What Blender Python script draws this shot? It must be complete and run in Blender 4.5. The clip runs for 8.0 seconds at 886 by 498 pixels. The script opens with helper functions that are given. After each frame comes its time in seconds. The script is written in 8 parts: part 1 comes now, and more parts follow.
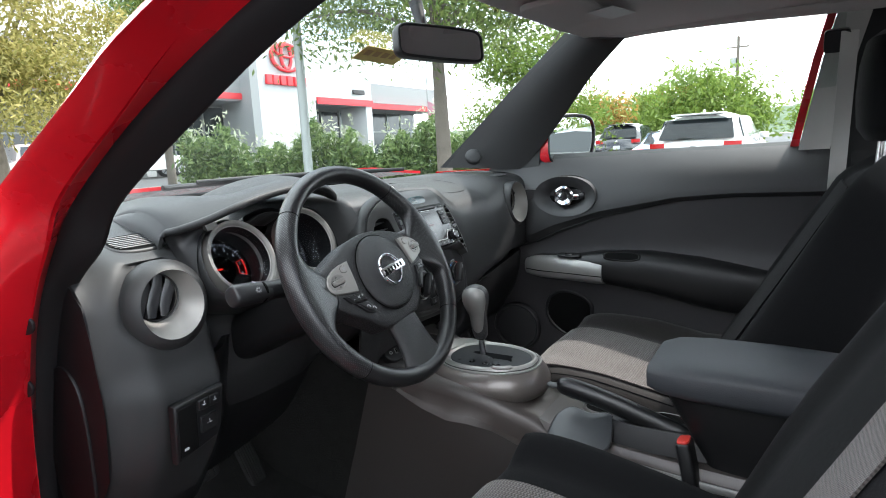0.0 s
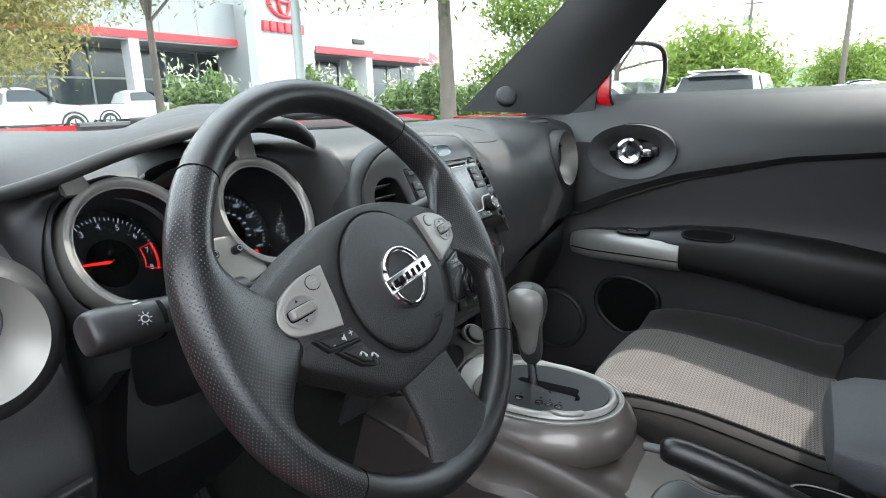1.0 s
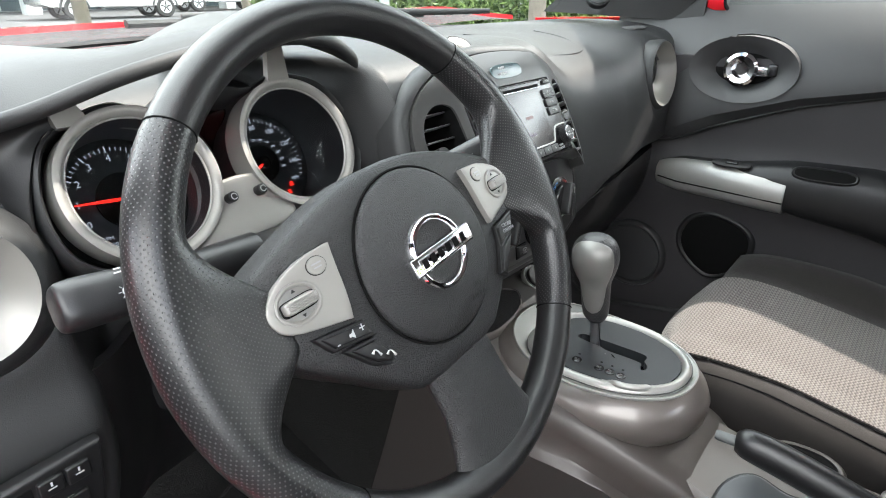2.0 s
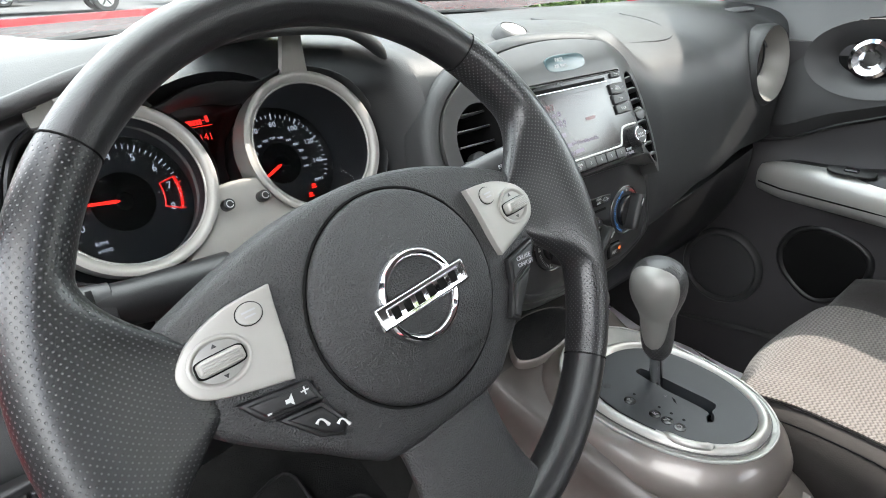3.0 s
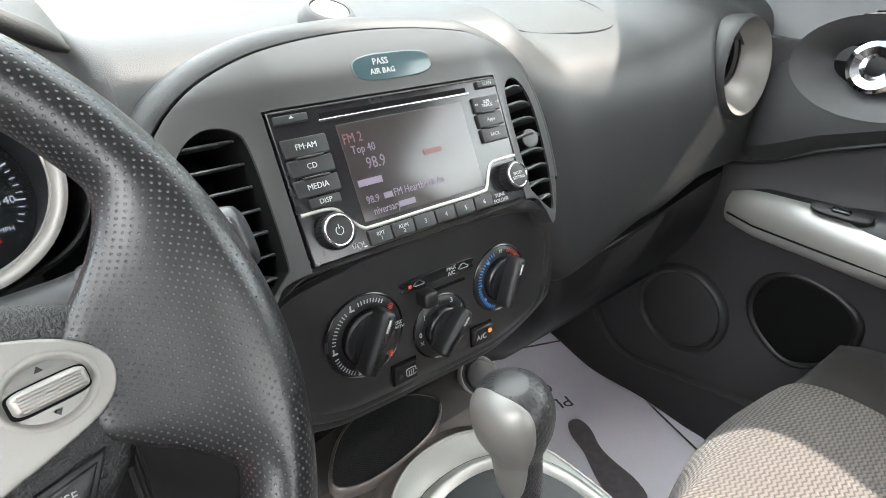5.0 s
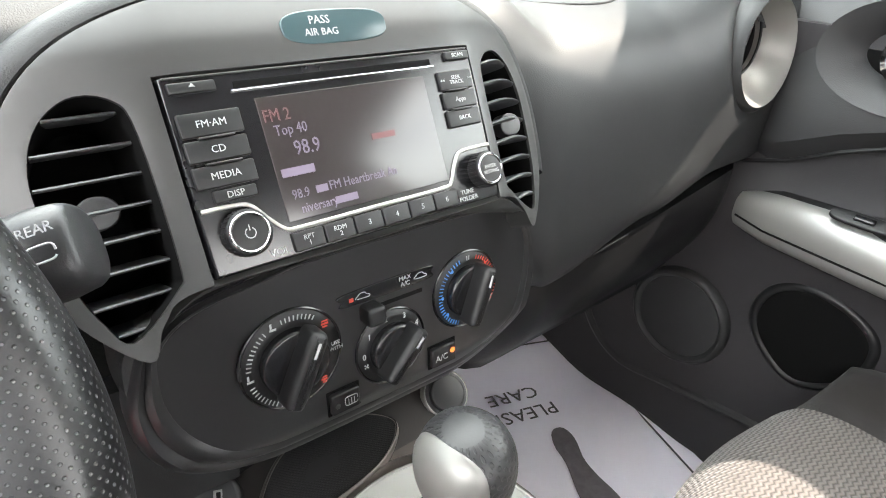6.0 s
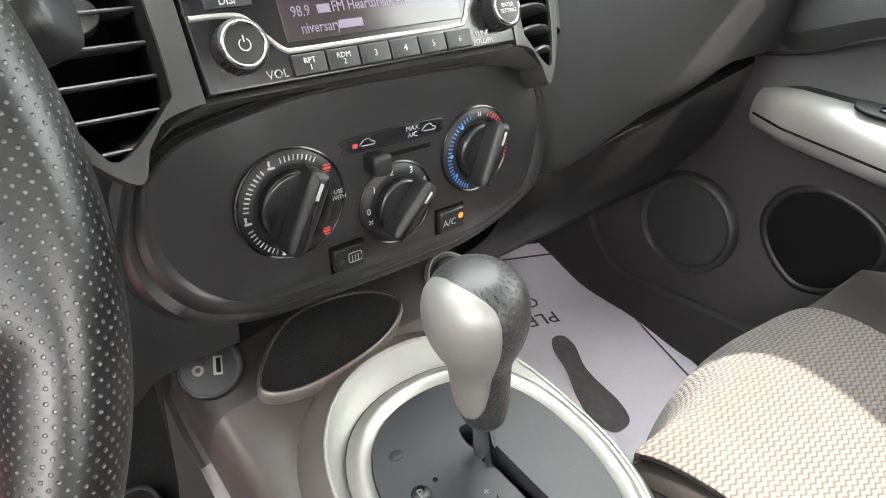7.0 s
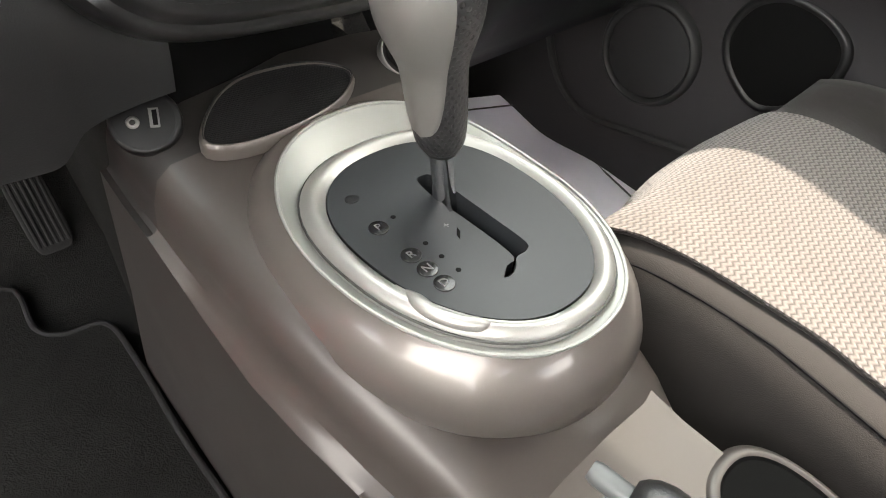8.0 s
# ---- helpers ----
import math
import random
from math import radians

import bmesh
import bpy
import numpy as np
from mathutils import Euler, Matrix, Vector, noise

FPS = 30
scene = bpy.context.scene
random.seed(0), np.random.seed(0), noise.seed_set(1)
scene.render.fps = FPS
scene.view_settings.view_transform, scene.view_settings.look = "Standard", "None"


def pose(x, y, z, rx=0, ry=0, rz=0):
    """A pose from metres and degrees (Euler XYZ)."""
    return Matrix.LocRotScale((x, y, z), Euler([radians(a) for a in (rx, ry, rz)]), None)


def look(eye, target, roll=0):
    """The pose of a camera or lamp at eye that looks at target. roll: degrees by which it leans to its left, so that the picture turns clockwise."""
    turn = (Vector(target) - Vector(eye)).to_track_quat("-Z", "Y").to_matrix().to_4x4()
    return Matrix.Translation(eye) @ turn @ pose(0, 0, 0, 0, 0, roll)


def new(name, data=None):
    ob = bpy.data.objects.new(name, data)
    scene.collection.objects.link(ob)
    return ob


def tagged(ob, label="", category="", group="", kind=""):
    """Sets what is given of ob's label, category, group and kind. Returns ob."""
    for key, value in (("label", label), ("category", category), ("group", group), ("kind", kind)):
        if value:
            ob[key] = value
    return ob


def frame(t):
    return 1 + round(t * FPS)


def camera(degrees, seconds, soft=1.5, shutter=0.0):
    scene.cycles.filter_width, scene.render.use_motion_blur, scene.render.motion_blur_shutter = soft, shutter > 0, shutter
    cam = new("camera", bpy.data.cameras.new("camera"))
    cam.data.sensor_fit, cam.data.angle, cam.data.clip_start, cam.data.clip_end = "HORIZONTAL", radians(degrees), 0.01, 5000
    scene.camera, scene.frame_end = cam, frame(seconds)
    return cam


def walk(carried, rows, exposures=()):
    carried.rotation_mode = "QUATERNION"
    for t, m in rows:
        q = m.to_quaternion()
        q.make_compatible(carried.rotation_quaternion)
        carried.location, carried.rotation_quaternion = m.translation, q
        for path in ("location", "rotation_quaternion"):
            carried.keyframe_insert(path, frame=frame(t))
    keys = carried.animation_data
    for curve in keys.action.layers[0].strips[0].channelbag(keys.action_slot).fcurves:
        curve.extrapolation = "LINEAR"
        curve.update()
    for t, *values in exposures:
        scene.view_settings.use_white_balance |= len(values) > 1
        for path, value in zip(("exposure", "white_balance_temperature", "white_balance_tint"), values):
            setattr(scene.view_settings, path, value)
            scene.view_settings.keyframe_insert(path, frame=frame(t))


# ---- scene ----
cam = camera(73.1, 8.0, 1.0)
PATH = [
    (0, (-1.095, -0.681, 1.165), (0.592, 0.342, 0.835), -2.9),
    (0.5, (-0.891, -0.471, 1.132), (0.794, 0.542, 0.767), -2.6),
    (1, (-0.745, -0.408, 1.123), (0.917, 0.598, 0.651), -1.6),
    (1.5, (-0.665, -0.372, 1.112), (0.904, 0.664, 0.433), -0.5),
    (2, (-0.637, -0.368, 1.146), (0.791, 0.788, 0.356), -0.6),
    (2.2, (-0.626, -0.366, 1.149), (0.743, 0.852, 0.347), -0.7),
    (3.3, (-0.488, -0.353, 1.141), (0.683, 1.032, 0.298), -1.4),
    (3.5, (-0.466, -0.349, 1.139), (0.702, 1.034, 0.288), -1.1),
    (4, (-0.406, -0.337, 1.145), (0.755, 1.038, 0.273), -0.5),
    (4.5, (-0.317, -0.309, 1.134), (0.847, 1.045, 0.233), 0.5),
    (5, (-0.244, -0.300, 1.130), (0.913, 1.058, 0.227), 0.6),
    (5.2, (-0.221, -0.295, 1.126), (0.941, 1.062, 0.226), 0.8),
    (6.3, (-0.167, -0.252, 1.095), (0.965, 1.079, 0.120), 3.4),
    (6.5, (-0.172, -0.251, 1.082), (0.966, 1.071, 0.105), 3.0),
    (7, (-0.178, -0.263, 1.053), (0.903, 0.979, -0.083), 4.1),
    (7.5, (-0.187, -0.279, 0.99), (0.828, 0.839, -0.313), 4.5),
    (7.7, (-0.195, -0.291, 0.97), (0.83, 0.79, -0.364), 5.6),
    (8, (-0.205, -0.311, 0.954), (0.863, 0.704, -0.398), 5.8),
]
walk(cam, [(t, look(eye, target, roll)) for t, eye, target, roll in PATH],
     [(0, 2.06, 6300, 9), (.5, 2.36, 6300, 8), (1, 2.36, 6300, 8), (1.5, 2.76, 6400, 8), (2, 2.92, 6620, 9), (3.5, 3.12, 6600, 9), (4.5, 3.2, 6620, 10), (5.2, 3.40, 6780, 10), (6.5, 3.82, 6930, 11), (7.2, 3.86, 7080, 11), (8, 3.52, 7250, 11)])

# ---- daylight ----
SUN = Vector((0.484, -0.28, 0.829)).normalized()      # towards the sun: passenger side, high
world = bpy.data.worlds.new("sky")
scene.world = world
world.use_nodes = True
wn = world.node_tree
sky = wn.nodes.new("ShaderNodeTexSky")
sky.sky_type, sky.sun_disc = "NISHITA", False
sky.sun_elevation = math.asin(SUN.z)
sky.sun_rotation = math.atan2(SUN.x, SUN.y)
sky.air_density, sky.dust_density, sky.ozone_density = 1.0, 3.0, 1.0
# broken white cloud over the blue
co = wn.nodes.new("ShaderNodeTexCoord")
mp = wn.nodes.new("ShaderNodeMapping")
mp.inputs["Scale"].default_value = (1.0, 1.0, 2.6)
cl = wn.nodes.new("ShaderNodeTexNoise")
cl.inputs["Scale"].default_value, cl.inputs["Detail"].default_value, cl.inputs["Roughness"].default_value = 2.3, 9, 0.55
rp = wn.nodes.new("ShaderNodeValToRGB")
rp.color_ramp.elements[0].position, rp.color_ramp.elements[1].position = 0.36, 0.56
mixc = wn.nodes.new("ShaderNodeMix")
mixc.data_type = "RGBA"
mixc.inputs["B"].default_value = (13.5, 13.9, 14.4, 1)
wn.links.new(co.outputs["Generated"], mp.inputs["Vector"])
wn.links.new(mp.outputs["Vector"], cl.inputs["Vector"])
wn.links.new(cl.outputs["Fac"], rp.inputs["Fac"])
wn.links.new(rp.outputs["Color"], mixc.inputs["Factor"])
wn.links.new(sky.outputs["Color"], mixc.inputs["A"])
wn.links.new(mixc.outputs["Result"], wn.nodes["Background"].inputs["Color"])
wn.nodes["Background"].inputs["Strength"].default_value = 0.125

lamp = bpy.data.lights.new("sun", "SUN")
lamp.energy, lamp.angle, lamp.color = 1.75, radians(0.8), (1.0, 0.95, 0.88)
sun = new("sun", lamp)
sun.matrix_world = look(SUN * 40, (0, 0, 0))

# ---- materials ----
def mat(name, colour, rough=0.5, metal=0.0, bump=(), vary=0.0, vscale=8.0, coat=0.0, spec=0.5, sheen=0.0):
    """A surface with grain. bump: (scale, strength, distance) rows; vary: share by which a broad noise shifts the colour."""
    m = bpy.data.materials.new(name)
    m.use_nodes = True
    t = m.node_tree
    b = t.nodes["Principled BSDF"]
    b.inputs["Base Color"].default_value = (*colour, 1)
    b.inputs["Roughness"].default_value = rough
    b.inputs["Metallic"].default_value = metal
    b.inputs["Coat Weight"].default_value = coat
    b.inputs["Coat Roughness"].default_value = 0.08
    b.inputs["Specular IOR Level"].default_value = spec
    b.inputs["Sheen Weight"].default_value = sheen
    tc = t.nodes.new("ShaderNodeTexCoord")
    if vary:
        n = t.nodes.new("ShaderNodeTexNoise")
        n.inputs["Scale"].default_value, n.inputs["Detail"].default_value = vscale, 6
        r = t.nodes.new("ShaderNodeMapRange")
        r.inputs["To Min"].default_value, r.inputs["To Max"].default_value = 1 - vary, 1 + vary
        x = t.nodes.new("ShaderNodeMix")
        x.data_type, x.blend_type = "RGBA", "MULTIPLY"
        x.inputs["Factor"].default_value = 1
        x.inputs["A"].default_value = (*colour, 1)
        t.links.new(tc.outputs["Object"], n.inputs["Vector"])
        t.links.new(n.outputs["Fac"], r.inputs["Value"])
        t.links.new(r.outputs["Result"], x.inputs["B"])
        t.links.new(x.outputs["Result"], b.inputs["Base Color"])
        q = t.nodes.new("ShaderNodeMapRange")
        q.inputs["To Min"].default_value, q.inputs["To Max"].default_value = max(0.02, rough - 0.09), min(1, rough + 0.09)
        t.links.new(n.outputs["Fac"], q.inputs["Value"])
        t.links.new(q.outputs["Result"], b.inputs["Roughness"])
    last = None
    for scale, strength, dist in bump:
        n = t.nodes.new("ShaderNodeTexNoise")
        n.inputs["Scale"].default_value, n.inputs["Detail"].default_value = scale, 3
        u = t.nodes.new("ShaderNodeBump")
        u.inputs["Strength"].default_value, u.inputs["Distance"].default_value = strength, dist
        t.links.new(tc.outputs["Object"], n.inputs["Vector"])
        t.links.new(n.outputs["Fac"], u.inputs["Height"])
        if last:
            t.links.new(last.outputs["Normal"], u.inputs["Normal"])
        last = u
    if last:
        t.links.new(last.outputs["Normal"], b.inputs["Normal"])
    return m


def glow(name, colour, strength):
    m = mat(name, (0.01, 0.01, 0.01), 0.4)
    b = m.node_tree.nodes["Principled BSDF"]
    b.inputs["Emission Color"].default_value = (*colour, 1)
    b.inputs["Emission Strength"].default_value = strength
    return m


def glass(name, tint, gloss=1.0):
    """Thin glass: clear straight through, with a Fresnel gloss."""
    m = bpy.data.materials.new(name)
    m.use_nodes = True
    t = m.node_tree
    t.nodes.clear()
    out = t.nodes.new("ShaderNodeOutputMaterial")
    a, g, f, pw, sc, x = (t.nodes.new("ShaderNode" + k) for k in ("BsdfTransparent", "BsdfGlossy", "LayerWeight", "Math", "MapRange", "MixShader"))
    a.inputs["Color"].default_value = (*tint, 1)
    g.inputs["Roughness"].default_value = 0.01
    g.inputs["Color"].default_value = (gloss, gloss, gloss, 1)
    f.inputs["Blend"].default_value = 0.5
    pw.operation = "POWER"
    pw.inputs[1].default_value = 4.5
    sc.inputs["To Min"].default_value, sc.inputs["To Max"].default_value = 0.03, 0.75
    t.links.new(f.outputs["Facing"], pw.inputs[0])
    t.links.new(pw.outputs[0], sc.inputs["Value"])
    t.links.new(sc.outputs["Result"], x.inputs["Fac"])
    t.links.new(a.outputs["BSDF"], x.inputs[1])
    t.links.new(g.outputs["BSDF"], x.inputs[2])
    t.links.new(x.outputs["Shader"], out.inputs["Surface"])
    return m


def dotted(name, colour, rough, pitch, dot, depth, light=None):
    """Leather or rubber with a staggered grid of small dots on its UV map, which is in metres."""
    m = mat(name, colour, rough, bump=((900, 0.12, 0.0006),), vary=0.12, vscale=14)
    t = m.node_tree
    b = t.nodes["Principled BSDF"]
    uv = t.nodes.new("ShaderNodeUVMap")
    sc = t.nodes.new("ShaderNodeVectorMath")
    sc.operation = "SCALE"
    sc.inputs["Scale"].default_value = 1 / pitch
    t.links.new(uv.outputs["UV"], sc.inputs[0])
    best = None
    for shift in ((0, 0, 0), (0.5, 0.5, 0)):
        ad = t.nodes.new("ShaderNodeVectorMath")
        ad.operation = "ADD"
        ad.inputs[1].default_value = shift
        fr = t.nodes.new("ShaderNodeVectorMath")
        fr.operation = "FRACTION"
        ds = t.nodes.new("ShaderNodeVectorMath")
        ds.operation = "DISTANCE"
        ds.inputs[1].default_value = (0.5, 0.5, 0)
        t.links.new(sc.outputs[0], ad.inputs[0])
        t.links.new(ad.outputs[0], fr.inputs[0])
        t.links.new(fr.outputs[0], ds.inputs[0])
        if best is None:
            best = ds.outputs["Value"]
        else:
            mn = t.nodes.new("ShaderNodeMath")
            mn.operation = "MINIMUM"
            t.links.new(best, mn.inputs[0])
            t.links.new(ds.outputs["Value"], mn.inputs[1])
            best = mn.outputs[0]
    mr = t.nodes.new("ShaderNodeMapRange")
    mr.inputs["From Min"].default_value, mr.inputs["From Max"].default_value = dot, dot + 0.07
    t.links.new(best, mr.inputs["Value"])
    bp = t.nodes.new("ShaderNodeBump")
    bp.inputs["Strength"].default_value, bp.inputs["Distance"].default_value = 1.0, depth
    old = b.inputs["Normal"].links[0].from_node
    t.links.new(old.outputs["Normal"], bp.inputs["Normal"])
    t.links.new(mr.outputs["Result"], bp.inputs["Height"])
    t.links.new(bp.outputs["Normal"], b.inputs["Normal"])
    if light:
        src = b.inputs["Base Color"].links[0].from_socket
        x = t.nodes.new("ShaderNodeMix")
        x.data_type = "RGBA"
        x.inputs["A"].default_value = (*light, 1)
        t.links.new(mr.outputs["Result"], x.inputs["Factor"])
        t.links.new(src, x.inputs["B"])
        t.links.new(x.outputs["Result"], b.inputs["Base Color"])
    return m


def waves(name, light, dark, row, length, amp):
    """Woven seat cloth: rows of zigzag ridges on a UV map in metres, with thread grain."""
    m = mat(name, light, 0.9, bump=((1400, 0.25, 0.0008),), vary=0.10, vscale=5, sheen=0.2, spec=0.2)
    t = m.node_tree
    b = t.nodes["Principled BSDF"]
    uv = t.nodes.new("ShaderNodeUVMap")
    sp = t.nodes.new("ShaderNodeSeparateXYZ")
    t.links.new(uv.outputs["UV"], sp.inputs[0])

    def op(kind, a, c=None):
        n = t.nodes.new("ShaderNodeMath")
        n.operation = kind
        for i, v in enumerate((a, c)):
            if v is None:
                continue
            if isinstance(v, (int, float)):
                n.inputs[i].default_value = v
            else:
                t.links.new(v, n.inputs[i])
        return n.outputs[0]
    s = op("SINE", op("MULTIPLY", sp.outputs["X"], 2 * math.pi / length))
    v = op("ADD", sp.outputs["Y"], op("MULTIPLY", s, amp))
    h = op("ADD", op("MULTIPLY", op("SINE", op("MULTIPLY", v, 2 * math.pi / row)), 0.5), 0.5)
    h = op("POWER", h, 0.7)
    src = b.inputs["Base Color"].links[0].from_socket
    x = t.nodes.new("ShaderNodeMix")
    x.data_type = "RGBA"
    x.inputs["A"].default_value = (*dark, 1)
    t.links.new(h, x.inputs["Factor"])
    t.links.new(src, x.inputs["B"])
    t.links.new(x.outputs["Result"], b.inputs["Base Color"])
    bp = t.nodes.new("ShaderNodeBump")
    bp.inputs["Strength"].default_value, bp.inputs["Distance"].default_value = 0.8, 0.0012
    t.links.new(h, bp.inputs["Height"])
    t.links.new(b.inputs["Normal"].links[0].from_node.outputs["Normal"], bp.inputs["Normal"])
    t.links.new(bp.outputs["Normal"], b.inputs["Normal"])
    return m


DASH = mat("dash_plastic", (0.020, 0.0205, 0.021), 0.50, bump=((1000, 0.42, 0.0006), (2300, 0.2, 0.0003)), vary=0.12, vscale=6, spec=.36)
BLACK = mat("black_plastic", (0.006, 0.006, 0.0065), 0.44, bump=((900, 0.2, 0.0005),), vary=0.15, vscale=10, spec=.42)
GLOSSBLACK = mat("gloss_black", (0.008, 0.008, 0.009), 0.24, vary=0.2, vscale=30)
# near-black that paints the shade inside openings; also used for plain black marks
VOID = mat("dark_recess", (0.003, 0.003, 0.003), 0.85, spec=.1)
DOORLOW = mat("lower_door_plastic", (0.027, 0.0255, 0.027), 0.46, bump=((1000, 0.42, 0.0006), (2300, 0.2, 0.0003)), vary=0.12, vscale=5, spec=.36)
DOORP = mat("door_plastic", (0.021, 0.021, 0.0215), 0.50, bump=((1000, 0.42, 0.0006), (2300, 0.2, 0.0003)), vary=0.12, vscale=5, spec=.5)
PANELP = mat("satin_panel_plastic", (0.014, 0.014, 0.0146), 0.33, bump=((1800, 0.1, 0.0003),), vary=0.10, vscale=12, spec=.65)
BEZEL = mat("satin_grey_plastic", (0.030, 0.030, 0.029), 0.42, 0.0, bump=((1600, 0.05, 0.0003),), vary=0.06)
VENTP = mat("vent_plastic", (0.040, 0.041, 0.043), 0.34, bump=((900, 0.1, 0.0004),), vary=0.12, vscale=20)
SILVER = mat("silver_paint", (0.32, 0.315, 0.298), 0.40, 0.6, bump=((2200, 0.05, 0.0002),), vary=0.06)
DIALSILVER = mat("warm_silver_paint", (0.225, 0.217, 0.203), 0.43, 0.35, bump=((2200, 0.05, 0.0002),), vary=0.06)
APRON = mat("light_silver_paint", (0.28, 0.285, 0.268), 0.42, 0.35, bump=((2200, 0.05, 0.0002),), vary=0.05)
CHROME = mat("chrome", (0.58, 0.58, 0.59), 0.09, 1.0)
KNOBSILVER = mat("matte_silver", (0.185, 0.182, 0.172), 0.40, 0.4, bump=((2200, 0.05, 0.0002),), vary=0.06)
STEEL = mat("bright_steel", (0.55, 0.55, 0.55), 0.22, 1.0)
GUNMETAL = mat("gunmetal_paint", (0.125, 0.110, 0.101), 0.38, 0.4, bump=((2600, 0.06, 0.0002),), vary=0.07, coat=0.5)
LOWERP = mat("brown_grey_paint", (0.052, 0.044, 0.040), 0.44, 0.18, bump=((2200, 0.08, 0.0003),), vary=0.10, vscale=9, coat=0.10)
LEATHER = mat("grained_leather", (0.009, 0.009, 0.0095), 0.32, bump=((1150, 0.35, 0.0006), (2600, 0.2, 0.0003)), vary=0.14, vscale=12)
PERF = dotted("perforated_leather", (0.008, 0.008, 0.0085), 0.33, 0.0038, 0.085, 0.0005, (0.060, 0.060, 0.061))
KNOBRUBBER = dotted("dimpled_rubber", (0.020, 0.020, 0.021), 0.46, 0.0062, 0.16, 0.0008)
HUBP = mat("hub_plastic", (0.011, 0.011, 0.0115), 0.42, bump=((900, 1.0, 0.0013), (2600, 0.25, 0.0004)), vary=0.08, spec=.5)
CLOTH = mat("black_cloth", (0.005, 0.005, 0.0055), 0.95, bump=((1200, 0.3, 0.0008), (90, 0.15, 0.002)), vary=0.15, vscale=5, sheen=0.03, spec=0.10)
# lighter copy of the black cloth, with the ambient light put into its colour
LITCLOTH = mat("lit_black_cloth", (0.019, 0.0165, 0.0155), 0.95, bump=((1200, 0.4, 0.0009), (90, 0.15, 0.002)), vary=0.15, vscale=5, sheen=0.1, spec=0.2)
STALKP = mat("stalk_plastic", (0.013, 0.013, 0.014), 0.42, bump=((1100, 0.25, 0.0005),), vary=0.1, vscale=20)
WAVE = waves("zigzag_cloth", (0.112, 0.098, 0.090), (0.046, 0.040, 0.037), 0.0056, 0.0098, 0.0010)
ARMCLOTH = mat("armrest_vinyl", (0.027, 0.029, 0.033), 0.6, bump=((500, 0.3, 0.001),), vary=0.08)
CARPET = mat("carpet", (0.015, 0.015, 0.0142), 1.0, bump=((700, 1.0, 0.004), (150, 0.5, 0.004)), vary=0.35, vscale=40, spec=0.1)
MATRUB = mat("mat_edge", (0.005, 0.005, 0.005), 0.9, bump=((900, 0.4, 0.001),), vary=0.1)
RUBBER = mat("rubber_seal", (0.006, 0.006, 0.0065), 0.7, bump=((600, 0.2, 0.0006),), vary=0.15, spec=.3)
RED = mat("red_car_paint", (0.48, 0.005, 0.012), 0.28, vary=0.04, coat=1.0)
LINER = mat("grey_headlining", (0.40, 0.375, 0.365), 0.95, bump=((1500, 0.3, 0.0006),), vary=0.05)
TRIMGREY = mat("warm_grey_trim", (0.30, 0.29, 0.275), 0.6, bump=((500, 0.2, 0.0006),), vary=0.05)
PAPER = mat("white_paper", (0.90, 0.87, 0.96), 0.85, bump=((14, 0.25, 0.006), (60, 0.12, 0.002)), vary=0.04)
INK = mat("printed_ink", (0.10, 0.09, 0.10), 0.85, vary=0.2, vscale=40)
SHOEINK = mat("printed_shoe_sole", (0.13, 0.115, 0.125), 0.85, vary=0.35, vscale=90)
WHITEINK = mat("white_print", (0.36, 0.36, 0.36), 0.5)
GREYINK = mat("grey_print", (0.24, 0.24, 0.25), 0.5)
DIMINK = mat("worn_grey_print", (0.10, 0.10, 0.10), 0.4)
REDINK = mat("red_print", (0.55, 0.06, 0.04), 0.5)
BLUEINK = mat("blue_print", (0.06, 0.22, 0.55), 0.5)
DIAL = mat("dial_face", (0.010, 0.010, 0.011), 0.5, vary=0.1)
DIALINK = glow("dial_numerals", (0.75, 0.80, 0.95), 0.10)
NEEDLE = glow("red_needle", (1.0, 0.02, 0.012), 0.30)
DISPRED = glow("red_display", (1.0, 0.02, 0.015), 0.16)
DISPDARK = mat("red_display_window", (0.010, 0.002, 0.002), 0.15)
SCREEN = mat("radio_screen", (0.024, 0.020, 0.020), 0.22)
SCREENINK = glow("screen_lilac_text", (0.55, 0.45, 0.68), 0.055)
SCREENRED = glow("screen_red_text", (0.62, 0.20, 0.22), 0.040)
ORANGE = glow("orange_lamp", (1.0, 0.22, 0.04), 0.18)
REDBTN = mat("red_button", (0.55, 0.04, 0.03), 0.4)
WINDOW = glass("clear_glass", (0.77, 0.825, 0.81))
LENS = glass("clear_lens", (0.85, 0.88, 0.90), 0.3)
GATEP = mat("gate_plastic", (0.014, 0.016, 0.018), 0.5, bump=((1300, .15, .0004),), vary=.08)
MIRROR = mat("mirror_glass", (0.85, 0.87, 0.88), 0.015, 1.0)

# ---- shaping helpers ----
def part(name, bm, material, parent=None, label="", smooth=True, angle=40):
    """Links a bmesh as one mesh object, under a thing or a part when one is given."""
    bmesh.ops.recalc_face_normals(bm, faces=bm.faces)
    me = bpy.data.meshes.new(name)
    for f in bm.faces:
        f.smooth = smooth
    if smooth:
        lim = radians(angle)
        for e in bm.edges:
            if len(e.link_faces) == 2 and e.calc_face_angle(0) > lim:
                e.smooth = False
    bm.to_mesh(me)
    bm.free()
    me.materials.append(material)
    ob = new(name, me)
    if parent:
        ob.parent = parent
    return tagged(ob, label)


def thing(name, label, category, kind="", group="", at=None):
    """An empty at the base of a thing, to parent its parts."""
    ob = new(name)
    ob.empty_display_size = 0.05
    if at is not None:
        ob.matrix_world = at
    return tagged(ob, label, category, group, kind)


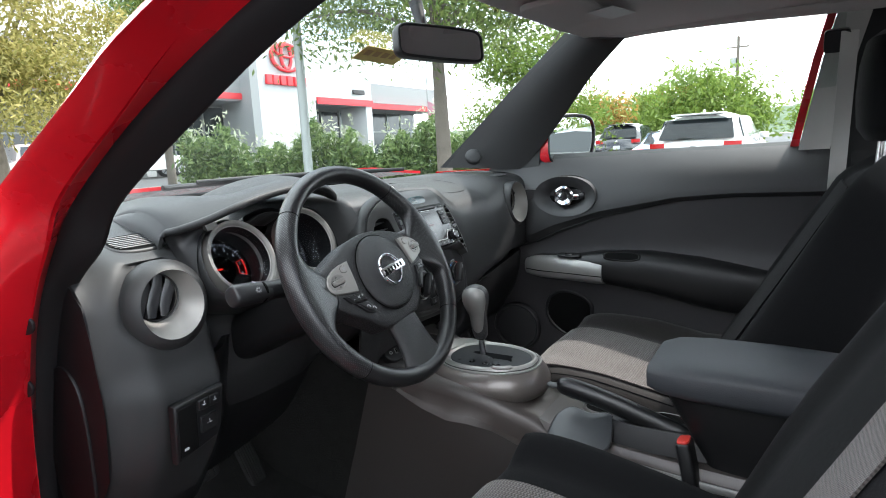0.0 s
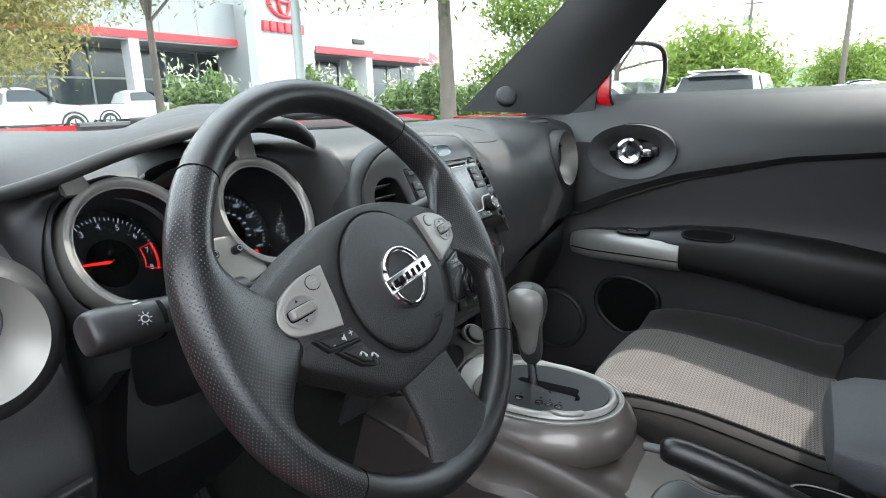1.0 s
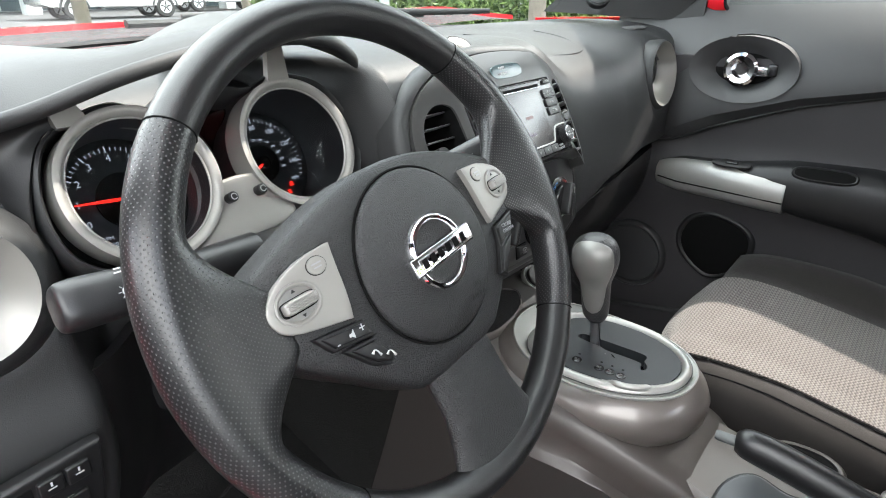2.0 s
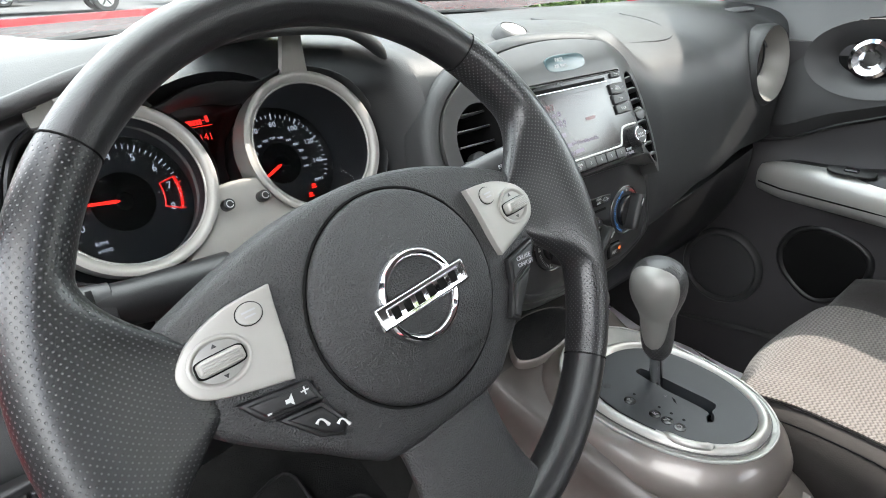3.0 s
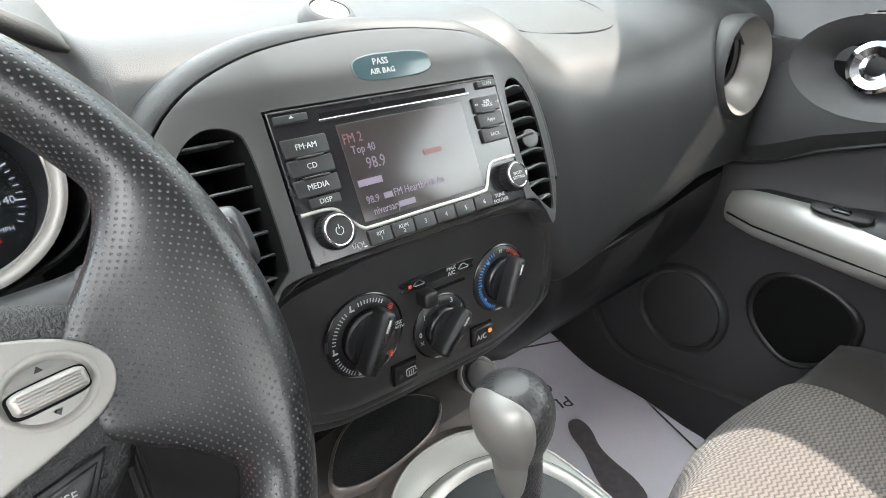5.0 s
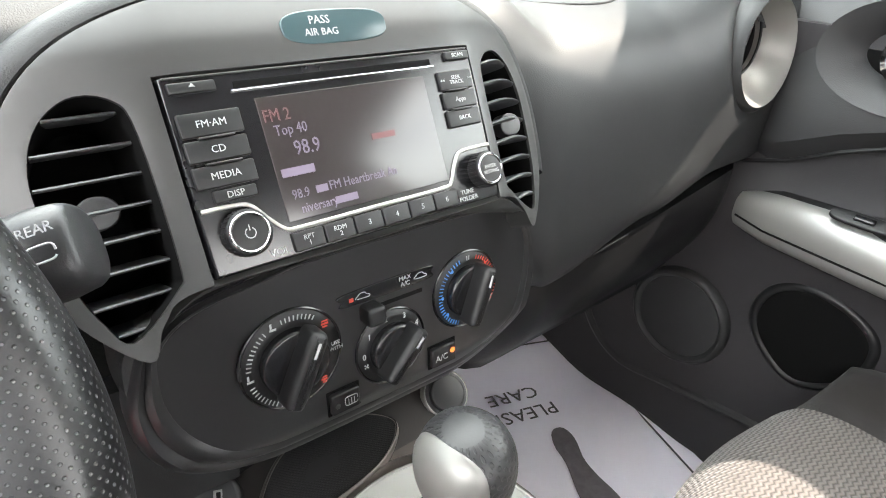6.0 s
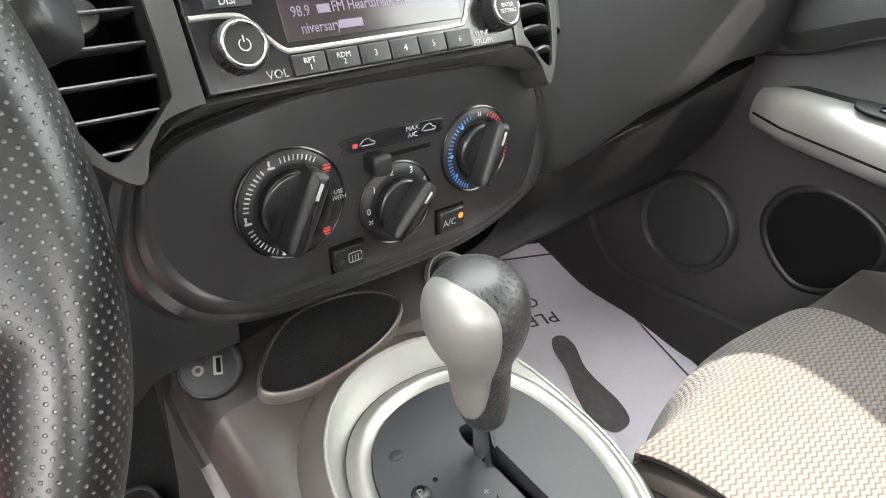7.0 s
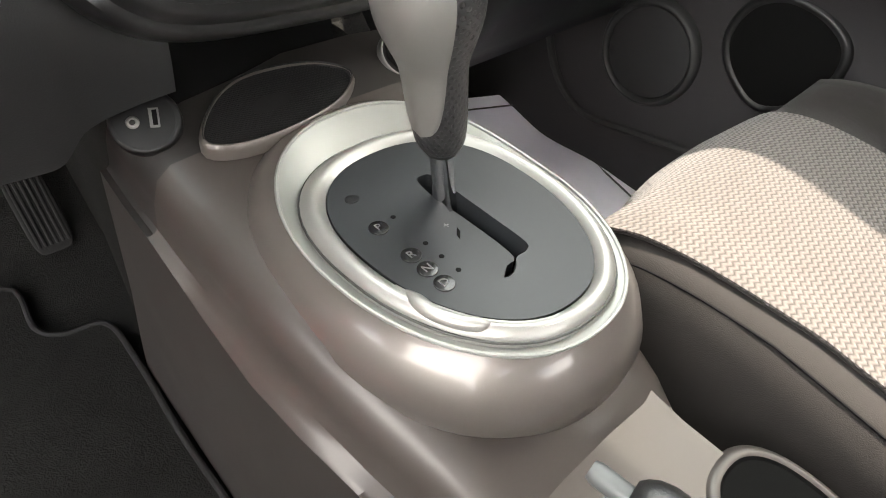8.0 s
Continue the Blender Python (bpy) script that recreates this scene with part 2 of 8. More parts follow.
def spline(pts, n, closed=False):
    """n points of a smooth curve through pts."""
    pts = [Vector(p) for p in pts]
    m = len(pts)
    out = []
    span = m if closed else m - 1
    for i in range(n):
        s = i * span / (n if closed else n - 1)
        k = min(int(s), span - 1)
        f = s - k
        g = (lambda j: pts[j % m]) if closed else (lambda j: pts[max(0, min(m - 1, j))])
        a, b, c, d = g(k - 1), g(k), g(k + 1), g(k + 2)
        out.append(0.5 * ((2 * b) + (c - a) * f + (2 * a - 5 * b + 4 * c - d) * f * f + (3 * b - a - 3 * c + d) * f ** 3))
    return out


def loft(rings, closed=True, cap0=True, cap1=True, uv=None):
    """A skin over rings of equally many points."""
    bm = bmesh.new()
    rows = [[bm.verts.new(p) for p in r] for r in rings]
    n = len(rows[0])
    lay = bm.loops.layers.uv.new("UVMap") if uv else None
    for i in range(len(rows) - 1):
        for j in range(n if closed else n - 1):
            k = (j + 1) % n
            f = bm.faces.new((rows[i][j], rows[i][k], rows[i + 1][k], rows[i + 1][j]))
            if lay:
                for lp, (a, b) in zip(f.loops, ((i, j), (i, j + 1), (i + 1, j + 1), (i + 1, j))):
                    lp[lay].uv = uv(a, b)
    if closed and cap0:
        bm.faces.new(rows[0])
    if closed and cap1:
        bm.faces.new(rows[-1])
    return bm


def sheet(fn, nu, nv, thick=0.0, uv=None):
    """A surface fn(u, v), u and v from 0 to 1; with thickness where given (downwards along its normal)."""
    bm = bmesh.new()
    g = [[bm.verts.new(fn(i / nu, j / nv)) for j in range(nv + 1)] for i in range(nu + 1)]
    lay = bm.loops.layers.uv.new("UVMap") if uv else None
    for i in range(nu):
        for j in range(nv):
            f = bm.faces.new((g[i][j], g[i + 1][j], g[i + 1][j + 1], g[i][j + 1]))
            if lay:
                for lp, (a, b) in zip(f.loops, ((i, j), (i + 1, j), (i + 1, j + 1), (i, j + 1))):
                    lp[lay].uv = uv(a / nu, b / nv)
    if thick:
        bm.normal_update()
        bmesh.ops.solidify(bm, geom=bm.faces[:], thickness=thick)
    return bm


def tube(path, radii, segs=10, cap=True, flat=None):
    """A round bar along a path; flat: (width, height) factors of its section."""
    path = [Vector(p) for p in path]
    rings = []
    up = Vector((0, 0, 1))
    side = None
    for i, p in enumerate(path):
        d = (path[min(i + 1, len(path) - 1)] - path[max(i - 1, 0)]).normalized()
        if side is None:
            side = d.cross(up if abs(d.z) < 0.95 else Vector((1, 0, 0))).normalized()
        else:
            side = (side - d * side.dot(d)).normalized()
        v = side.cross(d)
        r = radii[i] if hasattr(radii, "__len__") else radii
        fw, fh = flat or (1, 1)
        rings.append([p + side * (math.cos(a) * r * fw) + v * (math.sin(a) * r * fh) for a in (2 * math.pi * k / segs for k in range(segs))])
    return loft(rings, cap0=cap, cap1=cap)


def oval(cx, cy, rx, ry, n=32, power=2.0, turn=0.0):
    out = []
    for i in range(n):
        a = 2 * math.pi * i / n
        c, s = math.cos(a), math.sin(a)
        x = rx * math.copysign(abs(c) ** (2 / power), c)
        y = ry * math.copysign(abs(s) ** (2 / power), s)
        out.append((cx + x * math.cos(turn) - y * math.sin(turn), cy + x * math.sin(turn) + y * math.cos(turn)))
    return out


def inset(outline, d):
    """The outline drawn in (or out, d below 0) by d along its normals; the outline runs anticlockwise."""
    n = len(outline)
    out = []
    for i in range(n):
        a, b, c = Vector(outline[i - 1][:2]), Vector(outline[i][:2]), Vector(outline[(i + 1) % n][:2])
        e1, e2 = (b - a), (c - b)
        if e1.length < 1e-9 or e2.length < 1e-9:
            out.append(tuple(b))
            continue
        n1, n2 = Vector((-e1.y, e1.x)).normalized(), Vector((-e2.y, e2.x)).normalized()
        m = n1 + n2
        m = n1 if m.length < 1e-6 else m.normalized()
        k = d / max(0.5, m.dot(n1))
        out.append(tuple(b + m * k))
    return out


def ccw(outline):
    s = sum(outline[i - 1][0] * outline[i][1] - outline[i][0] * outline[i - 1][1] for i in range(len(outline)))
    return list(outline) if s > 0 else list(outline)[::-1]


def pad(outline, m, height, edge=0.0015, dome=0.0, depth=0.0):
    """A raised plate: outline in x, y of the pose m, rising along z to height with rounded edges and, where given, a domed top."""
    o = ccw(outline)
    edge = min(edge, height * 0.9) if height > 0 else edge
    rings = [(o, -depth), (o, height - edge)]
    for a in (30, 60, 90):
        rings.append((inset(o, edge * (1 - math.cos(radians(a)))), height - edge + edge * math.sin(radians(a))))
    cx, cy = sum(p[0] for p in o) / len(o), sum(p[1] for p in o) / len(o)
    top = rings[-1][0]
    if dome:
        for f in (0.8, 0.55, 0.25):
            rings.append(([(cx + (x - cx) * f, cy + (y - cy) * f) for x, y in top], height + dome * (1 - f * f)))
    return loft([[m @ Vector((x, y, z)) for x, y in r] for r, z in rings])


def ring_band(inner, outer, m, h_in, h_out, crown=0.003, steps=5, back=0.004):
    """A band between two outlines of equally many points, with a crowned face."""
    rings = [[m @ Vector((x, y, h_out - back)) for x, y in outer]]
    for k in range(steps + 1):
        f = k / steps
        h = h_out + (h_in - h_out) * f + crown * math.sin(math.pi * f)
        rings.append([m @ Vector((a[0] + (b[0] - a[0]) * f, a[1] + (b[1] - a[1]) * f, h)) for a, b in zip(outer, inner)])
    rings.append([m @ Vector((x, y, h_in - back)) for x, y in inner])
    bm = loft(rings + [rings[0]], cap0=False, cap1=False)
    bmesh.ops.remove_doubles(bm, verts=bm.verts, dist=1e-6)
    return bm


def block(sx, sy, sz, m, edge=0.002):
    """A box of the given size on its base's middle, with rounded upright edges and top edge."""
    e = min(edge, sx * 0.45, sy * 0.45, sz * 0.45)
    o = []
    for qx, qy, a0 in ((1, 1, 0), (-1, 1, 90), (-1, -1, 180), (1, -1, 270)):
        for a in (0, 45, 90):
            o.append((qx * (sx / 2 - e) + e * math.cos(radians(a0 + a)), qy * (sy / 2 - e) + e * math.sin(radians(a0 + a))))
    return pad(o, m, sz, e)


def prism(outline, m, z0, z1):
    o = ccw(outline)
    return loft([[m @ Vector((x, y, z)) for x, y in o] for z in (z0, z1)])


def carve(bm, cutters, mode="DIFFERENCE"):
    """bm with each cutter taken away (or kept alone, INTERSECT)."""
    def temp(b):
        bmesh.ops.recalc_face_normals(b, faces=b.faces)
        me = bpy.data.meshes.new("temp")
        b.to_mesh(me)
        b.free()
        return new("temp", me)
    ob = temp(bm)
    cs = [temp(c) for c in cutters]
    for c in cs:
        md = ob.modifiers.new("cut", "BOOLEAN")
        md.operation, md.object, md.solver = mode, c, "EXACT"
    me = bpy.data.meshes.new_from_object(ob.evaluated_get(bpy.context.evaluated_depsgraph_get()))
    out = bmesh.new()
    out.from_mesh(me)
    for o in (ob, *cs):
        d = o.data
        bpy.data.objects.remove(o)
        bpy.data.meshes.remove(d)
    bpy.data.meshes.remove(me)
    return out


def merge(*bms):
    out = bmesh.new()
    for b in bms:
        me = bpy.data.meshes.new("temp")
        b.to_mesh(me)
        b.free()
        out.from_mesh(me)
        bpy.data.meshes.remove(me)
    return out


def lettering(body, size, m, material, parent, name="lettering", wide=1.0, align="CENTER"):
    """Raised print in the built-in font, as a mesh, in the x, y plane of m."""
    cu = bpy.data.curves.new("temp", "FONT")
    cu.body, cu.size, cu.align_x, cu.align_y, cu.extrude, cu.resolution_u = body, size, align, "CENTER", 0.00015, 2
    ob = new("temp", cu)
    me = bpy.data.meshes.new_from_object(ob.evaluated_get(bpy.context.evaluated_depsgraph_get()))
    bpy.data.objects.remove(ob)
    bpy.data.curves.remove(cu)
    me.transform(m @ Matrix.Diagonal((wide, 1, 1, 1)))
    me.materials.clear()
    me.materials.append(material)
    o = new(name, me)
    o.parent = parent
    return o


def bars(rows, m, material, parent, name="print_bar", h=0.0003):
    """Flat bars (x, y, width, height) for print that cannot be read."""
    for x, y, w, t in rows:
        part(name, prism([(x - w / 2, y - t / 2), (x + w / 2, y - t / 2), (x + w / 2, y + t / 2), (x - w / 2, y + t / 2)], m, 0, h), material, parent, smooth=False)


def face_pose(x, y, z, tilt=0.0, turn=0.0, roll=0.0):
    """A pose whose x runs to the car's right, y up and z back at the cabin; tilt leans its top forward, turn swings it to the right seat."""
    return Matrix.Translation((x, y, z)) @ pose(0, 0, 0, 0, 0, turn) @ pose(0, 0, 0, 90 - tilt, 0, 0) @ pose(0, 0, 0, 0, 0, roll)


def disc(cx, cy, rad, m, h, edge=0.001, n=36, dome=0.0, depth=0.0):
    return pad(oval(cx, cy, rad, rad, n), m, h, edge, dome, depth)

# ---- dashboard ----
def dash_keys():
    """Sections of the dashboard (y, z), from the windscreen's foot over the top and down to the knees, at places across the car."""
    side = [(.42, 1.066), (.34, 1.068), (.255, 1.048), (.19, 1.016), (.155, .975), (.145, .925), (.14, .87), (.135, .815), (.15, .72), (.21, .63)]
    left = [(.47, 1.075), (.37, 1.078), (.265, 1.060), (.18, 1.030), (.135, .985), (.122, .93), (.115, .87), (.104, .815), (.125, .72), (.19, .62)]
    driv = [(.66, 1.065), (.50, 1.075), (.36, 1.073), (.27, 1.058), (.225, 1.00), (.21, .95), (.195, .90), (.185, .86), (.19, .77), (.26, .66)]
    mid = [(.76, 1.065), (.50, 1.078), (.28, 1.082), (.14, 1.082), (.085, 1.05), (.065, .98), (.055, .9), (.075, .82), (.13, .775), (.24, .74)]
    pas = [(.68, 1.065), (.46, 1.075), (.25, 1.070), (.12, 1.045), (.062, .995), (.046, .94), (.056, .88), (.10, .862), (.14, .80), (.24, .72)]
    vent = [(.60, 1.070), (.44, 1.080), (.235, 1.083), (.10, 1.068), (.054, 1.024), (.043, .945), (.052, .866), (.10, .842), (.14, .78), (.24, .70)]
    right = [(.42, 1.082), (.33, 1.088), (.20, 1.088), (.085, 1.071), (.050, 1.022), (.043, .94), (.05, .885), (.10, .87), (.14, .80), (.25, .72)]
    lift = lambda p, d: [(y, z + d * (k > 4)) for k, (y, z) in enumerate(p)]
    return [(-.672, side), (-.60, left), (-.51, left), (-.455, driv), (-.22, driv), (-.165, mid), (.165, mid), (.235, lift(pas, -.080)), (.40, lift(pas, -.045)), (.53, vent), (.60, vent), (.655, lift(right, -.01))]


def dash_surface(u, v):
    keys = dash_keys()
    x = -.672 + (.655 + .672) * u
    k = max(i for i in range(len(keys) - 1) if keys[i][0] <= x + 1e-9)
    f = (x - keys[k][0]) / (keys[k + 1][0] - keys[k][0])
    f = f * f * (3 - 2 * f)
    pts = [Vector((0, a[0] + (b[0] - a[0]) * f, a[1] + (b[1] - a[1]) * f)) for a, b in zip(keys[k][1], keys[k + 1][1])]
    s = v * (len(pts) - 1)
    j = min(int(s), len(pts) - 2)
    g = s - j
    q = lambda i: pts[max(0, min(len(pts) - 1, i))]
    a, b, c, d = q(j - 1), q(j), q(j + 1), q(j + 2)
    p = 0.5 * ((2 * b) + (c - a) * g + (2 * a - 5 * b + 4 * c - d) * g * g + (3 * b - a - 3 * c + d) * g ** 3)
    return Vector((x, p.y, p.z))


dashboard = thing("dashboard", "black grained plastic dashboard below the windscreen", "dashboard")
VENTS = ((-.566, .112, .960), (.549, .044, 1.000))
body = sheet(dash_surface, 170, 84)
for v in body.verts:
    for vx, vy, vz in VENTS:
        q = math.hypot(v.co.x - vx, v.co.z - vz) / (.076 if vx < 0 else .070)
        if q < 1 and v.co.y < vy + .055:
            v.co.y += .026 * (1 - q * q) ** 1.2
gone = [f for f in body.faces if any(math.hypot(f.calc_center_median().x - vx, f.calc_center_median().z - vz) < (.051 if vx < 0 else .037) and f.calc_center_median().y < vy + .1 for vx, vy, vz in VENTS)
        or ((f.calc_center_median().x / .166) ** 4 + ((f.calc_center_median().z - .92) / .135) ** 4 < 1 and f.calc_center_median().y < .115)]
bmesh.ops.delete(body, geom=gone, context="FACES")
part("body", body, DASH, dashboard)

# side cover at the driver's door opening
sc = Matrix.Translation((-.674, .235, .80)) @ pose(0, 0, 0, 90, 0, -90)
part("side_panel", prism([(.235 - y, z - .80) for y, z in dash_keys()[0][1]] + [(-.20, -.17), (-.22, .10), (-.20, .24)], sc, -.02, 0.0), BLACK, dashboard)
part("side_cover", pad(spline([(.045, .04), (.05, -.06), (.035, -.14), (-.045, -.15), (-.06, -.02), (-.035, .06), (.01, .08)], 30, True), sc, .004, .002), BLACK, dashboard)

def dash_top(x, y):
    """Height of the dashboard's top at a place."""
    u = min(1, max(0, (x + .672) / 1.327))
    best = dash_surface(u, 0)
    for k in range(1, 60):
        p = dash_surface(u, k / 120)
        if p.y <= y:
            return p.z
        best = p
    return best.z


# brow over the instruments
def brow(u, v):
    path = [(-.521, .176, 1.060), (-.512, .148, 1.064), (-.482, .122, 1.074), (-.435, .104, 1.090), (-.37, .100, 1.103), (-.30, .098, 1.110), (-.235, .102, 1.106), (-.202, .108, 1.093), (-.176, .122, 1.078)]
    flank, u = max(0, 1 - u / .075), max(0, (u - .075) / .925)
    p = spline(path, 75)[round(u * 74)]
    back = dash_surface(min(1, max(0, (p.x * 0.97 + .672) / 1.327)), 0.10 + .04 * abs(2 * u - 1))
    mid = max(0, min(1, (u - .26) / .18)) * max(0, min(1, (.70 - u) / .10))
    mid = mid * mid * (3 - 2 * mid)
    back = back.lerp(p + Vector((0, .100, -.006)), mid)
    up = math.sin(math.pi * min(1, v) ** .7) * (.019 + .014 * math.sin(math.pi * u) ** .5) * (1 - .62 * mid)
    f = v ** .9
    q = p.lerp(back, f)
    q.z += up + .004 * (1 - v) * math.sin(math.pi * u)
    q.x -= .012 * math.sin(flank * math.pi / 2)
    e = math.cos(flank * math.pi / 2)
    return Vector((q.x, q.y + .008 * flank, q.z * e + (dash_top(q.x, q.y) - .006) * (1 - e)))


hood = part("brow", sheet(brow, 40, 14, .006), DASH, dashboard, "thick curved hood over the instruments")
lip = [brow(i / 40, 0) - Vector((0, 0, .004)) for i in range(2, 41)]
part("brow_lip", tube(lip, [.0062 * min(1, .5 + i / 4, .35 + (38 - i) / 4) for i in range(39)], 12, flat=(1.0, 1.05)), DASH, dashboard)

# demister slot, speaker cap and sensor on top
def on_dash(u, v, lift=0.002):
    p, a, b = dash_surface(u, v), dash_surface(u + .004, v), dash_surface(u, v + .006)
    n = (a - p).cross(b - p).normalized()
    n = -n if n.z < 0 and abs(n.z) > .2 else n
    x = (a - p).normalized()
    m = Matrix.Identity(4)
    for i, c in enumerate((x, n.cross(x), n)):
        m.col[i][:3] = c
    m.translation = p + n * lift
    return m


dm = on_dash((-.550 + .672) / 1.327, .285, .0012)
louvre = thing("demister_vent", "black slatted demister vent set into the dashboard", "vent")
part("surround", ring_band(oval(0, 0, .045, .027, 32, 2.6), oval(0, 0, .051, .033, 32, 2.6), dm, .0006, -.004, .0012), BLACK, louvre)
part("backing", pad(oval(0, 0, .045, .027, 32, 2.6), dm, .0006, .0003), VOID, louvre)
for i in range(7):
    yy = -.018 + .006 * i
    part("slat", block(2 * .043 * (1 - abs(yy / .028) ** 2.6) ** .4, .0028, .0035, dm @ pose(0, yy, 0, 18, 0, 0), .001), VENTP, louvre)
dm2 = on_dash((.60 + .672) / 1.327, .30, .001)
louvre2 = thing("demister_vent", "small black demister grille beside the windscreen pillar", "vent")
part("surround", ring_band(oval(0, 0, .040, .012, 32, 3), oval(0, 0, .045, .016, 32, 3), dm2, 0, -.001, .001), BLACK, louvre2)
for i in range(8):
    part("slat", block(.002, .022, .003, dm2 @ pose(-.034 + .0095 * i, 0, 0, 0, 25, 0)), BLACK, louvre2)

dome_m = Matrix.Translation((-.002, .118, 1.0835)) @ pose(0, 0, 0, 22, 0, 0)
sensor = thing("sensor_dome", "round grey sensor dome on the dashboard top", "sensor")
part("ring", ring_band(oval(0, 0, .015, .015), oval(0, -.001, .023, .022), dome_m, .0055, -.003, .0022, back=.008), DASH, sensor)
part("dome", disc(0, 0, .0145, dome_m, .0055, .002, dome=.0025), TRIMGREY, sensor, "pale translucent dome")

# airbag lid outline and glove box
seam = []
for sx, sy in ((.165, .235), (.19, .185), (.235, .145), (.30, .128), (.36, .128), (.40, .150), (.425, .20), (.44, .27)):
    seam.append(Vector((sx, sy, dash_top(sx, sy) + .0006)))
part("airbag_seam", tube(spline(seam, 30), .0011, 6), BLACK, dashboard)

def glove(u, v):
    x = .215 + (.615 - .215) * u
    top = .792 + (.850 - .792) * u
    z = top - v * (.15 + .05 * u)
    bow = math.sin(math.pi * min(1, v * 1.1)) * .02
    edge = .02 * (1 - min(1, min(u, 1 - u) / .08)) ** 2
    return Vector((x, .075 + v * .075 - bow + edge, z))


glovebox = thing("glove_box", "closed black plastic glove box below the dashboard", "glove box")
part("lid", sheet(glove, 30, 16, .012), BLACK, glovebox)
hm = face_pose(.345, .064, .806, -12, 0, 9)
part("handle", pad(oval(0, 0, .030, .0055, 28, 4), hm @ pose(0, 0, -.0015), .0030, .0012), BLACK, glovebox)

# lower cover under the steering column, fuse cover and switch panel
def knee(u, v):
    x = -.62 + .43 * u
    z = .86 - v * .27 - .03 * math.sin(math.pi * u) * v
    return Vector((x, .118 + .02 * math.sin(math.pi * u) + v * v * .10 + .05 * u * v + .060 * max(0, min(1, (u - .28) / .22)) ** 2 * (3 - 2 * max(0, min(1, (u - .28) / .22))) + .09 * max(0, 1 - u / .16) ** 2, z))


part("knee_panel", sheet(knee, 24, 14, .01), BLACK, dashboard)
sw = face_pose(-.560, .100, .785, -4, 3)
panel = thing("switch_panel", "black switch panel with small buttons at the driver's knee", "switch panel")
part("frame", pad([(-.046, .032), (.046, .034), (.040, -.030), (.030, -.046), (-.046, -.060)], sw, .012, .005), BLACK, panel)
part("tray", pad([(-.040, .024), (-.008, .025), (-.008, -.048), (-.040, -.052)], sw @ pose(0, 0, .0122), .0008, .0005), VOID, panel)
for bx, by, bw, bh in ((.004, .018, .018, .016), (.024, .018, .018, .016), (.012, -.014, .030, .026)):
    b = part("button", block(bw, bh, .004, sw @ pose(bx, by, .012), .0015), BLACK, panel)
    bars([(0, 0, bw * .35, .0012), (0, .004, .0015, .004)], sw @ pose(bx, by, .0162), WHITEINK, b, "marking")
bars([(-.03, -.04, .008, .004), (.012, -.002, .01, .002)], sw @ pose(0, 0, .0135), WHITEINK, panel, "marking")

low_edge = spline([(-.205, .085, .712), (-.177, .078, .714), (-.157, .070, .720), (-.139, .064, .741), (-.112, .058, .751), (-.085, .050, .758)], 25)
part("lower_trim", sheet(lambda u, v: (lambda b: Vector((b.x, b.y + (.060 - b.y) * v - .012 * math.sin(math.pi * v), b.z + (.86 - b.z) * v)))(low_edge[round(u * 24)]), 24, 10, .006), DASH, dashboard, "dark trim below the climate panel")

# round end vents with silver cones
def end_vent(x, y, z, turn, label, cx, cy, grow, size):
    m = face_pose(x, y, z, 6, turn)
    v = thing("air_vent", label, "air vent")
    part("ring", ring_band(oval(cx, cy, .0435 * size, .0435 * size, 48), oval(0, -.002, .060 * size, .064 * size, 48), m, -.030, .002, .003, back=.006), DIALSILVER, v, "wide silver cone ring")
    part("rim", ring_band(oval(0, -.002, .060 * size, .064 * size, 48), oval(0, -.004, .060 * size + grow, .064 * size + grow, 48), m, .002, -.001 - grow, .2 * grow, back=.02), DASH, v)
    part("barrel", loft([[m @ Vector((a, b, c)) for a, b in oval(cx, cy, r0, r0, 40)] for r0, c in ((.045 * size, -.029), (.043 * size, -.07))], cap0=False), BLACK, v)
    for k, s in enumerate((-.016, .004, .024)):
        pth = [m @ Vector((cx + s + .010 * math.sin(1.6 * q), cy + .032 * q, -.038)) for q in (-1, -.5, 0, .5, 1)]
        part("fin", tube(pth, [.006, .008, .009, .008, .006], 8, flat=(.3, 1.1)), VENTP, v)
    part("inner_rim", tube([m @ Vector((a, b, -.029)) for a, b in oval(cx, cy, .044 * size, .044 * size, 40)] + [m @ Vector((cx + .044 * size, cy, -.029))], .0018, 6), BLACK, v)
    return v


end_vent(*VENTS[0], -6, "round air vent with wide silver ring by the driver's door", -.010, .011, .018, .81)
end_vent(*VENTS[1], -3, "round air vent with silver ring at the dashboard's passenger end", -.010, .012, .006, .93)

